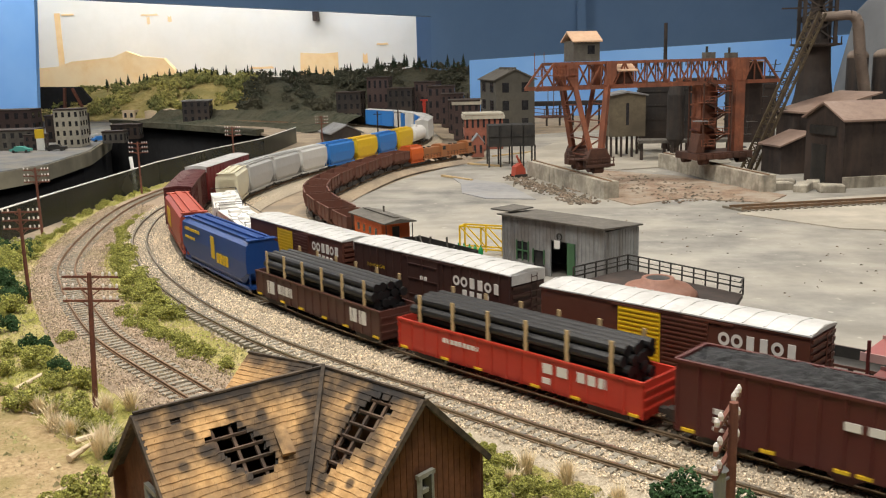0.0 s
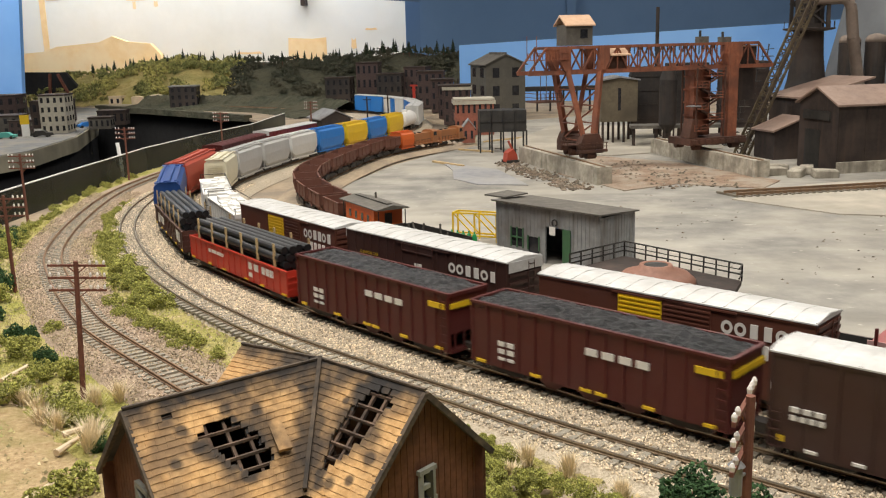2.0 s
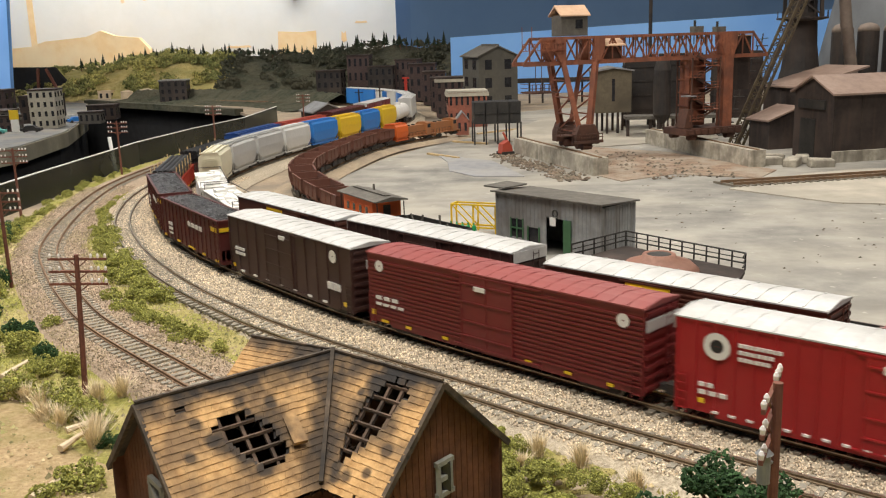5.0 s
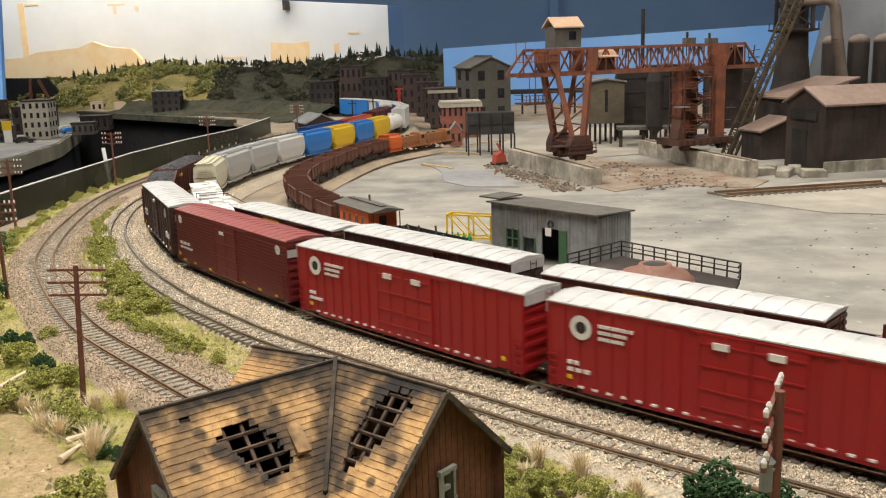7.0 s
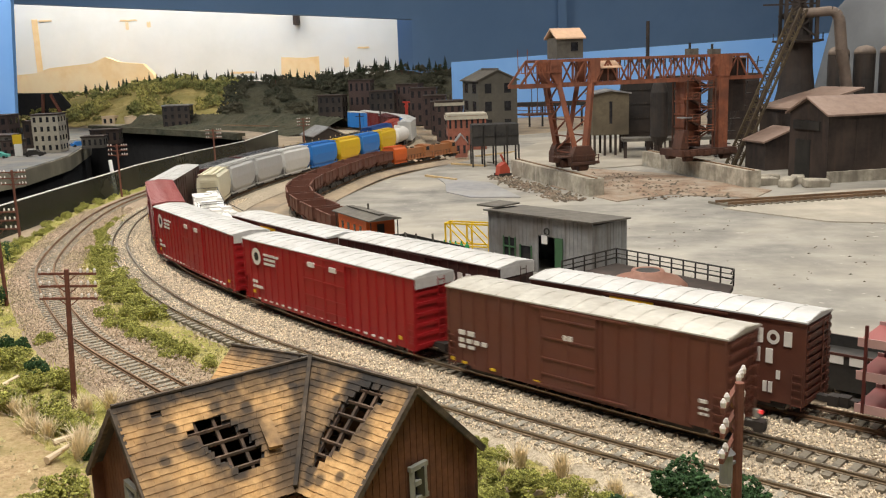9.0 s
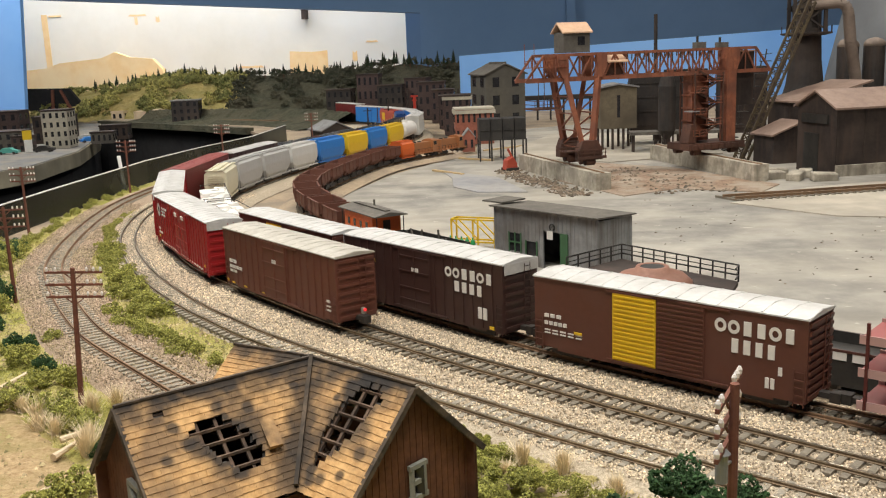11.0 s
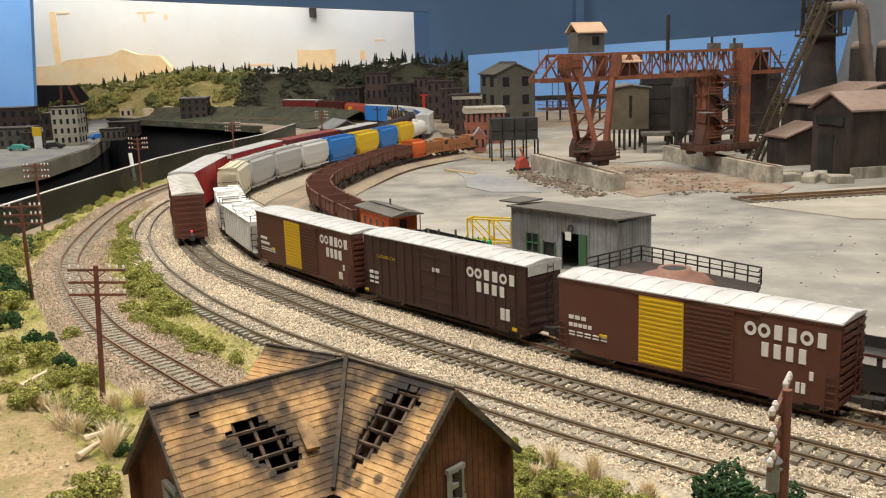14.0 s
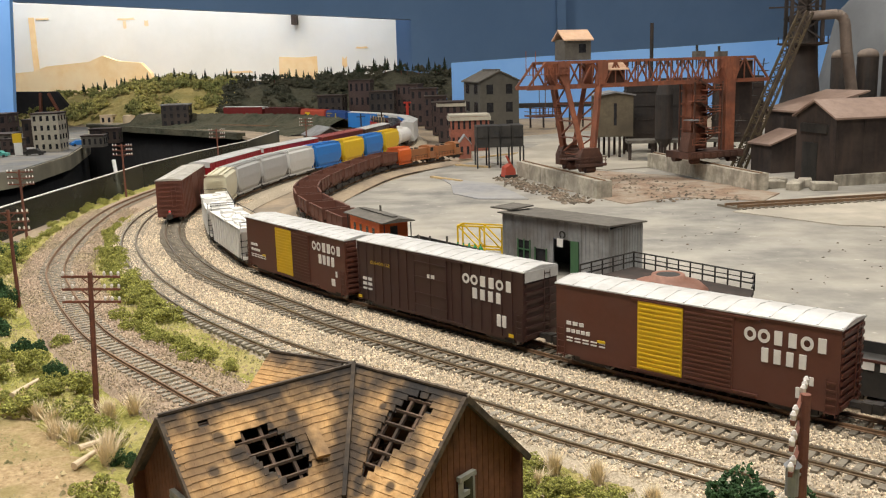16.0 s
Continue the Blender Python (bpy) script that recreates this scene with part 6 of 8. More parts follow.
d0, d1 = SL * 0.5, SL * 0.74
w0, w1 = SL * 0.16, SL * 0.28
o0, o1 = SL * 0.33, SL * 0.44
bm = B()
for a, b, z0, z1 in ((0, w0, 0, TOPF), (w0, w1, 0, 0.012), (w0, w1, 0.03, TOPF), (w1, o0, 0, TOPF), (o0, o1, 0.024, TOPF), (o1, d0, 0, TOPF), (d0, d1, 0.036, TOPF), (d1, SL, 0, TOPF)):
    bm = B()
    panel(bm, a, b, 0, 0.0015, z0, z1)
    part("front_panel", bm, m_corr, shed)
bm = B()
panel(bm, 0, SL, DEEP, DEEP + 0.0015, 0, TOPB)
panel(bm, 0, 0.0015, 0.0015, DEEP, 0, TOPB)
panel(bm, SL - 0.0015, SL, 0.0015, DEEP, 0, TOPB + 0.001)
part("wall", bm, m_corr, shed)
bm = B()
for i in range(27):
    u = SL * (i + 0.5) / 27
    z0 = 0.036 if d0 < u < d1 else 0.024 if o0 < u < o1 else 0.03 if w0 < u < w1 else 0
    panel(bm, u - 0.0004, u + 0.0004, -0.0004, 0, z0, TOPF)
for i in range(12):
    v = DEEP * (i + 0.5) / 12
    panel(bm, SL, SL + 0.0004, v - 0.0005, v + 0.0005, 0, TOPB)
part("ribs", bm, m_corr, shed)
bm = B()
q = [P3(-0.003, -0.004, TOPF + 0.001), P3(SL + 0.003, -0.004, TOPF + 0.001), P3(SL + 0.003, DEEP + 0.004, TOPB + 0.001), P3(-0.003, DEEP + 0.004, TOPB + 0.001)]
a = [bm.verts.new(x) for x in q] + [bm.verts.new(x + Vector((0, 0, 0.0014))) for x in q]
for f in ((3, 2, 1, 0), (4, 5, 6, 7), (0, 1, 5, 4), (1, 2, 6, 5), (2, 3, 7, 6), (3, 0, 4, 7)):
    bm.faces.new([a[i] for i in f])
panel(bm, -0.022, 0.006, 0.006, 0.04, TOPF + 0.003, TOPF + 0.0045)
part("roof", bm, m_greywood, shed, "flat tin roof with a lifted sheet")
bm = B()
panel(bm, d1 - 0.009, d1, -0.0015, -0.0003, 0.0, 0.036)
part("door", bm, m_dkgreen, shed, "open green door")
bm = B()
panel(bm, w0, w1, 0.0004, 0.0008, 0.012, 0.03)
panel(bm, o0, o1, 0.0006, 0.001, 0.0, 0.024)
part("window", bm, m_glassdk, shed)
bm = B()
panel(bm, w0 - 0.001, w1 + 0.001, -0.001, 0, 0.0205, 0.0218)
for u in (w0, w1, (w0 + w1) / 2, o0, o1):
    panel(bm, u - 0.0006, u + 0.0006, -0.001, 0, 0.011, 0.031 if u < o0 else 0.025)
part("window_frame", bm, m_dkgreen, shed)
bm = B()
c = P3((d0 + d1) / 2 - 0.003, -0.0015, 0.041)
for i in range(10):
    t0, t1 = math.radians(-60 + 30 * i), math.radians(-30 + 30 * i)
    rod(bm, c + dx * 0.003 * math.cos(t0) + Vector((0, 0, 0.003 * math.sin(t0))), c + dx * 0.003 * math.cos(t1) + Vector((0, 0, 0.003 * math.sin(t1))), 0.0007, 6)
part("pulley", bm, m_black, shed)
bm = B()
panel(bm, d0 + 0.006, d0 + 0.013, -0.0014, -0.0009, 0.029, 0.037)
part("notice", bm, m_white, shed, "small white notice over the doorway")

# platform with railing
deck = thing("loading_platform", pose(0, 0, 0), "dark brown platform with black pipe railing", "platform")
A0, A1, A2, A3 = (0.098, 0.895), (0.147, 0.945), (0.229, 0.858), (0.205, 0.79)
bm = B()
slab(bm, [A0, A1, A2, A3], 0.018, 0.0215)
part("deck", bm, m_soot, deck)
bm = B()
slab(bm, [(0.112, 0.893), (0.148, 0.932), (0.219, 0.856), (0.203, 0.802)], 0.0, 0.018)
part("base", bm, m_black, deck)
for a, b, n in ((A0, A1, 5), (A1, A2, 10), (A2, A3, 1)):
    for i in range(n + (1 if n > 1 else 0)):
        bm = B()
        f = i / n
        x, y = a[0] + (b[0] - a[0]) * f, a[1] + (b[1] - a[1]) * f
        rod(bm, (x, y, 0.021), (x, y, 0.0345), 0.0007, 6)
        part("rail_post", bm, m_black, deck)
    bm = B()
    if n == 1:
        b = (a[0] + (b[0] - a[0]) * 0.2, a[1] + (b[1] - a[1]) * 0.2)
    for z in (0.0265, 0.0345):
        rod(bm, (*a, z), (*b, z), 0.0007, 6)
    rod(bm, (*a, 0.0302), (*b, 0.0302), 0.0004, 6)
    part("hand_rail", bm, m_black, deck)
bell = thing("steel_ladle_dome", pose(0.163, 0.853, 0.0215), "pale red-brown cast dome with round mouth", "ladle")
bm = B()
lathe(bm, [(0.031, 0), (0.0305, 0.003), (0.025, 0.008), (0.0135, 0.0115), (0.0125, 0.0145), (0.0095, 0.0145), (0.009, 0.009)], 28)
part("body", bm, m_dome, bell, smooth=True)
bm = B()
for k in (-1, 1):
    for i in range(10):
        t0, t1 = math.pi * i / 10, math.pi * (i + 1) / 10
        rod(bm, (k * 0.0135, 0.028 * math.cos(t0), 0.009 * math.sin(t0)), (k * 0.0135, 0.028 * math.cos(t1), 0.009 * math.sin(t1)), 0.0011, 6)
part("strap", bm, m_dome, bell)
bm = B()
lathe(bm, [(0.0092, 0.0138), (0.009, 0.0142)], 24)
part("mouth", bm, m_black, bell)

# yellow frame and gas bottles
fr = thing("yellow_frame", pose(-0.02, 1.115, 0, 0, 0, -18), "yellow steel lattice frame standing in the yard", "steel frame")
bm = B()
for y in (0, 0.014):
    for z in (0.006, 0.03):
        beam(bm, (0, y, z), (0.05, y, z), 0.0016)
    for i in range(3):
        x = 0.025 * i
        beam(bm, (x, y, 0), (x, y, 0.03), 0.0016)
        if i < 2:
            beam(bm, (x, y, 0.03), (x + 0.025, y, 0.006), 0.0012)
for x in (0, 0.05):
    for z in (0.006, 0.03):
        beam(bm, (x, 0, z), (x, 0.014, z), 0.0016)
part("lattice", bm, m_yellow, fr)
for i in range(5):
    g = thing("gas_bottle", pose(-0.0165 + 0.006 * i, 1.068 - 0.003 * i, 0), "tall green gas cylinder", "gas cylinder", "gas bottles")
    bm = B()
    lathe(bm, [(0.0026, 0), (0.0026, 0.015), (0.0018, 0.018), (0.0008, 0.019), (0.0008, 0.021)], 12)
    part("cylinder", bm, m_green, g)
bin_ = thing("scrap_wagon", pose(-0.035, 1.03, 0.0, 0, 0, 132), "low dark open scrap wagon", "wagon")
bm = B()
for s in (1, -1):
    bx(bm, -0.05, 0.05, *sorted((s * 0.014, s * 0.0148)), 0.01, 0.027)
    bx(bm, *sorted((s * 0.05, s * 0.0492)), -0.014, 0.014, 0.01, 0.027)
bx(bm, -0.05, 0.05, -0.014, 0.014, 0.01, 0.012)
part("body", bm, m_black, bin_)
bm = B()
for i in range(9):
    x, y = random.uniform(-0.04, 0.04), random.uniform(-0.01, 0.01)
    beam(bm, (x, y, 0.012), (x + random.uniform(-0.01, 0.01), y, random.uniform(0.02, 0.04)), 0.0015)
split_part("scrap", bm, m_greywood, bin_, "jagged grey scrap pieces")
running_gear(bin_, 0.1, 0.06)

# ---- ore yard: retaining walls, gantry crane ----
for p, q in (((0.166, 1.50), (0.045, 1.80)), ((0.402, 1.555), (0.288, 1.9))):
    wl = thing("crane_wall", pose(0, 0, 0), "weathered stained concrete crane runway wall", "wall", "crane walls")
    bm = B()
    beam(bm, (*p, 0.0125), (*q, 0.0125), 0.024, 0.027)
    part("wall", bm, m_conc, wl)
    bm = B()
    beam(bm, (*p, 0.0268), (*q, 0.0268), 0.003, 0.0016)
    part("runway_rail", bm, m_rust, wl)
crane = thing("gantry_crane", pose(0.14, 1.625, 0.0, 0, 0, 26.5), "rust-orange steel lattice gantry ore crane", "gantry crane")
X0, X1, ZB, ZT, HWY = -0.105, 0.345, 0.160, 0.197, 0.02
for y in (-HWY, HWY):
    bm = B()
    beam(bm, (X0, y, ZB), (X1, y, ZB), 0.004, 0.006)
    beam(bm, (X0 + 0.03, y, ZT), (X1 - 0.03, y, ZT), 0.004, 0.0045)
    beam(bm, (X0, y, ZB), (X0 + 0.03, y, ZT), 0.003)
    beam(bm, (X1, y, ZB), (X1 - 0.03, y, ZT), 0.003)
    n = 19
    for i in range(n + 1):
        x = X0 + 0.03 + (X1 - X0 - 0.06) * i / n
        w = (X1 - X0 - 0.06) / n
        beam(bm, (x, y, ZB), (x, y, ZT), 0.0018)
        if i < n:
            beam(bm, (x, y, ZB if i % 2 else ZT), (x + w, y, ZT if i % 2 else ZB), 0.0022)
    part("bridge_truss", bm, m_crane, crane)
bm = B()
n = 20
for i in range(n + 1):
    x = X0 + 0.03 + (X1 - X0 - 0.06) * i / n
    beam(bm, (x, -HWY, ZT), (x, HWY, ZT), 0.0016)
    beam(bm, (x, -HWY, ZB), (x, HWY, ZB), 0.0016)
bx(bm, X0 + 0.02, X1 - 0.02, -0.008, 0.008, ZB - 0.001, ZB + 0.001)
part("cross_bracing", bm, m_cranedk, crane)
bm = B()
for i in range(15):
    x = X0 - 0.004 + 0.07 * i / 14
    beam(bm, (x, -HWY - 0.006, ZB + 0.02), (x, -HWY - 0.006, ZB + 0.03), 0.0008)
beam(bm, (X0 - 0.004, -HWY - 0.006, ZB + 0.03), (X0 + 0.066, -HWY - 0.006, ZB + 0.03), 0.0008)
beam(bm, (X0 - 0.004, -HWY - 0.006, ZB + 0.02), (X0 + 0.066, -HWY - 0.006, ZB + 0.02), 0.004, 0.001)
for x in (X0 - 0.004, X0 + 0.012):
    beam(bm, (x, -HWY - 0.004, ZB + 0.02), (x, -HWY - 0.004, ZB + 0.055), 0.0008)
part("walkway", bm, m_crane, crane)
# operator's house on the bridge
bm = B()
bx(bm, -0.042, 0.003, -0.022, 0.01, ZT + 0.003, ZT + 0.034)
hs = part("machine_house", bm, m_greywood, crane, "grey boarded machine house")
bm = B()
prism_x(bm, [(-0.026, ZT + 0.032), (-0.026, ZT + 0.034), (-0.006, ZT + 0.049), (0.014, ZT + 0.034), (0.014, ZT + 0.032), (-0.006, ZT + 0.046)], -0.046, 0.006)
part("roof", bm, m_peach, hs, "tan gable roof")
for x in (-0.018,):
    bm = B()
    bx(bm, x, x + 0.012, -0.0226, -0.022, ZT + 0.014, ZT + 0.027)
    part("window", bm, m_glassdk, hs)
# trolley cab hung inside the bridge
bm = B()
bx(bm, 0.037, 0.067, -0.014, 0.012, ZB + 0.004, ZT - 0.013)
tl = part("trolley", bm, m_cranedk, crane, "tan-roofed trolley")
bm = B()
prism_x(bm, [(-0.024, ZT - 0.014), (0.0, ZT - 0.002), (0.018, ZT - 0.012), (0.018, ZT - 0.01), (0.0, ZT), (-0.024, ZT - 0.012)], 0.034, 0.07)
part("trolley_roof", bm, m_peach, tl, "tan roof sheet")
# left legs
for sx in (-1, 1):
    for sy in (-1, 1):
        bm = B()
        top, low = (-0.011 + sx * 0.029, sy * 0.021, ZB + 0.006), (-0.007 + sx * 0.009, sy * 0.03, 0.06)
        beam(bm, top, low, 0.0085, 0.0075)
        xt = -0.011 + sx * 0.034
        prism(bm, [(xt - 0.0085, ZT + 0.002), (xt + 0.0085, ZT + 0.002), (xt + 0.0085, ZT - 0.02), (top[0] + 0.0055, ZB + 0.002), (top[0] - 0.0055, ZB + 0.002), (xt - 0.0085, ZT - 0.02)], *sorted((sy * 0.0165, sy * 0.0255)))
        part("leg", bm, m_crane, crane)
bm = B()
for sx in (-1, 1):
    for k in range(4):
        f0, f1 = k / 4, (k + 1) / 4
        y0, y1 = 0.019 + 0.011 * f0, 0.019 + 0.011 * f1
        x0, x1 = 0.029 - 0.02 * f0, 0.029 - 0.02 * f1
        z0, z1 = ZB - (ZB - 0.055) * f0, ZB - (ZB - 0.055) * f1
        beam(bm, (sx * x0 - 0.01, -y0, z0), (sx * x1 - 0.01, y1, z1), 0.002)
        beam(bm, (sx * x1 - 0.01, -y1, z1), (sx * x1 - 0.01, y1, z1), 0.002)
part("leg_bracing", bm, m_crane, crane)
bm = B()
for sy in (-1, 1):
    prism(bm, [(-0.026, 0.036), (0.014, 0.036), (0.014, 0.052), (0.006, 0.066), (-0.02, 0.066), (-0.026, 0.052)], *sorted((sy * 0.024, sy * 0.04)))
bx(bm, -0.018, 0.006, -0.024, 0.024, 0.05, 0.062)
bx(bm, -0.031, 0.019, -0.044, -0.038, 0.038, 0.042)
for k in range(6):
    beam(bm, (-0.03 + 0.0095 * k, -0.043, 0.042), (-0.03 + 0.0095 * k, -0.043, 0.052), 0.001)
beam(bm, (-0.031, -0.043, 0.052), (0.019, -0.043, 0.052), 0.001)
beam(bm, (-0.031, -0.043, 0.047), (0.019, -0.043, 0.047), 0.001)
bx(bm, -0.05, -0.028, -0.04, -0.014, 0.05, 0.0515)
for k in range(4):
    beam(bm, (-0.049, -0.039 + 0.008 * k, 0.0515), (-0.049, -0.039 + 0.008 * k, 0.063), 0.001)
for z in (0.057, 0.063):
    beam(bm, (-0.049, -0.039, z), (-0.049, -0.014, z), 0.001)
    beam(bm, (-0.049, -0.039, z), (-0.028, -0.039, z), 0.001)
part("bogie", bm, m_cranedk, crane, "dark rusty crane bogie")
for y in (-0.034, -0.018, 0.018, 0.034):
    bm = B()
    rod(bm, (-0.014, y, 0.0335), (0.002, y, 0.0335), 0.0062, 14)
    part("wheel", bm, m_cranedk, crane)
# right column and stair tower
bm = B()
bx(bm, 0.252, 0.27, -0.03, -0.012, 0.044, ZT)
prism(bm, [(0.246, ZT + 0.002), (0.276, ZT + 0.002), (0.276, ZT - 0.016), (0.2705, ZT - 0.034), (0.2515, ZT - 0.034), (0.246, ZT - 0.016)], -0.0306, -0.0114)
part("column", bm, m_crane, crane, "solid rust-orange plate column")
bm = B()
bx(bm, 0.176, 0.285, -0.036, 0.026, 0.036, 0.047)
for k in range(8):
    bx(bm, 0.18 + 0.013 * k, 0.188 + 0.013 * k, -0.04, -0.036, 0.038, 0.045)
part("bogie", bm, m_cranedk, crane)
for y in (-0.026, 0.022):
    for x in (0.195, 0.268):
        bm = B()
        rod(bm, (x - 0.007, y, 0.0335), (x + 0.007, y, 0.0335), 0.0062, 14)
        part("wheel", bm, m_cranedk, crane)
bm = B()
bx(bm, 0.196, 0.226, -0.014, 0.012, 0.05, ZB - 0.004)
for k in range(5):
    bx(bm, 0.1945, 0.2275, -0.0155, 0.0135, 0.06 + 0.021 * k, 0.0625 + 0.021 * k)
part("machinery_shaft", bm, m_crane, crane, "rusty boxed hoist shaft")
for i in range(6):
    z = 0.058 + 0.0175 * i
    s_ = 1 if i % 2 else -1
    bm = B()
    bx(bm, 0.188 if s_ < 0 else 0.212, 0.214 if s_ < 0 else 0.246, -0.031, -0.015, z, z + 0.0015)
    for xx in ((0.188, 0.2, 0.213) if s_ < 0 else (0.213, 0.228, 0.245)):
        beam(bm, (xx, -0.0305, z), (xx, -0.0305, z + 0.0105), 0.0009)
    for dz in (0.0055, 0.0105):
        beam(bm, (0.188 if s_ < 0 else 0.213, -0.0305, z + dz), (0.213 if s_ < 0 else 0.245, -0.0305, z + dz), 0.0009)
    part("landing", bm, m_crane, crane)
    bm = B()
    for yy in (-0.029, -0.018):
        beam(bm, (0.217 + s_ * 0.018, yy, z), (0.217 - s_ * 0.018, yy, z + 0.0175), 0.0012, 0.003)
    for k in range(5):
        xx = 0.217 + s_ * (0.018 - 0.0072 * (k + 0.5))
        bx(bm, xx - 0.0018, xx + 0.0018, -0.029, -0.018, z + 0.0035 * (k + 0.5), z + 0.0035 * (k + 0.5) + 0.0007)
    part("stair_flight", bm, m_cranedk, crane)
for x, y in ((0.19, -0.03), (0.244, -0.03), (0.19, 0.01), (0.244, 0.01)):
    bm = B()
    beam(bm, (x, y, 0.048), (x, y, ZB), 0.0022)
    part("stair_post", bm, m_cranedk, crane)
bm = B()
prism(bm, [(0.178, 0.048), (0.194, 0.048), (0.194, 0.078), (0.184, 0.078)], -0.03, -0.006)
part("drive_box", bm, m_cranedk, crane)
bm = B()
bx(bm, 0.178, 0.196, -0.036, -0.018, 0.0985, 0.1)
part("landing_board", bm, m_corr, crane, "pale grey landing board")
for x, h in ((0.218, 0.016), (0.262, 0.014)):
    bm = B()
    bx(bm, x - 0.009, x + 0.009, -0.006, 0.006, ZT, ZT + h * 0.75)
    mb = part("motor_box", bm, m_greywood, crane)
    bm = B()
    rod(bm, (x - 0.004, 0, ZT + h * 0.5), (x - 0.004, 0, ZT + h * 1.35), 0.002, 8)
    part("vent_pipe", bm, m_black, mb)
bm = B()
bx(bm, 0.284, 0.318, -0.012, 0.012, ZB - 0.056, ZT - 0.004)
part("counterweight", bm, m_soot, crane, "dark hanging counterweight box")
bm = B()
bx(bm, 0.281, 0.321, -0.016, 0.016, ZT - 0.006, ZT - 0.004)
part("weight_roof", bm, m_peach, crane, "small tan roof sheet")
# service ropes and hanging platform below the outer end
bm = B()
for x, y in ((-0.075, -0.02), (-0.062, -0.02), (-0.07, 0.01)):
    beam(bm, (x, y, 0.118), (x, y, ZB), 0.0008)
bx(bm, -0.094, -0.052, -0.026, 0.014, 0.116, 0.1185)
for k in range(7):
    beam(bm, (-0.094 + 0.007 * k, -0.026, 0.118), (-0.094 + 0.007 * k, -0.026, 0.13), 0.0009)
for z in (0.124, 0.13):
    beam(bm, (-0.094, -0.026, z), (-0.052, -0.026, z), 0.0009)
    beam(bm, (-0.094, -0.026, z), (-0.094, 0.014, z), 0.0009)
split_part("hanging_platform", bm, m_cranedk, crane)
bm = B()
for k in range(22):
    x = 0.07 + 0.0075 * k
    beam(bm, (x, -0.0215, ZT - 0.001), (x, -0.0215, ZT - 0.008 - 0.004 * (k % 3)), 0.0012)
part("festoon_cable", bm, m_black, crane)
# rubble and a small red loader
rng = np.random.default_rng(3)
V, F = [], []
for i in range(700):
    f = rng.random()
    x, y = 0.155 - 0.115 * f + rng.normal(-0.026, 0.012) + (0.11 if i > 480 else 0) + (rng.uniform(0, 0.12) if i > 480 else 0), 1.48 + 0.3 * f + rng.normal(-0.02, 0.015)
    r = rng.uniform(0.0012, 0.0045)
    k = len(V)
    for p in ((1, 0, 0), (0, 1, 0), (-1, 0, 0), (0, -1, 0), (0, 0, 1), (0, 0, -1)):
        V.append((x + p[0] * r * rng.uniform(0.6, 1.3), y + p[1] * r * rng.uniform(0.6, 1.3), 0.001 + p[2] * r * 0.7))
    F += [(k + a, k + b, k + c) for a, b, c in ((0, 1, 4), (1, 2, 4), (2, 3, 4), (3, 0, 4), (1, 0, 5), (2, 1, 5), (3, 2, 5), (0, 3, 5))]
stuff_mesh("rubble", V, F, m_rubble, "grey-brown broken rubble along the concrete wall", "rubble")
ld = thing("loader", pose(0.02, 1.76, 0.0, 0, 0, 30), "small red tracked loading machine", "machine")
bm = B()
prism(bm, [(-0.011, 0.004), (0.011, 0.004), (0.009, 0.016), (0.002, 0.026), (-0.009, 0.02)], -0.008, 0.008)
beam(bm, (0.006, 0, 0.02), (-0.004, 0, 0.04), 0.003)
part("body", bm, m_redorange, ld)
for s in (1, -1):
    bm = B()
    bx(bm, -0.012, 0.012, *sorted((s * 0.008, s * 0.011)), 0.0, 0.007)
    part("crawler", bm, m_black, ld)
for x0, y0, x1, y1, w in ((-0.12, 1.79, -0.06, 1.72, 0.006), (-0.09, 1.98, -0.02, 1.93, 0.006), (-0.05, 2.12, 0.03, 2.2, 0.004)):
    pl = thing("plank", pose(0, 0, 0), "pale wooden plank lying on the ground", "plank", "planks")
    bm = B()
    beam(bm, (x0, y0, 0.002), (x1, y1, 0.002), w, 0.003)
    part("board", bm, m_stake, pl)
lt = thing("track_panel", pose(0, 0, 0), "dark loose track panel lying in the yard", "track panel")
for k in (0, 1):
    bm = B()
    beam(bm, (0.318 + 0.012 * k, 1.40 - 0.02 * k, 0.004), (0.56 + 0.012 * k, 1.47 - 0.02 * k, 0.004), 0.003, 0.004)
    part("rail", bm, m_rust, lt)
bm = B()
for i in range(26):
    f = i / 25
    beam(bm, (0.312 + 0.242 * f, 1.415 + 0.07 * f, 0.0015), (0.338 + 0.242 * f, 1.37 + 0.07 * f, 0.0015), 0.004, 0.003)
split_part("sleeper", bm, m_tiedark, lt)


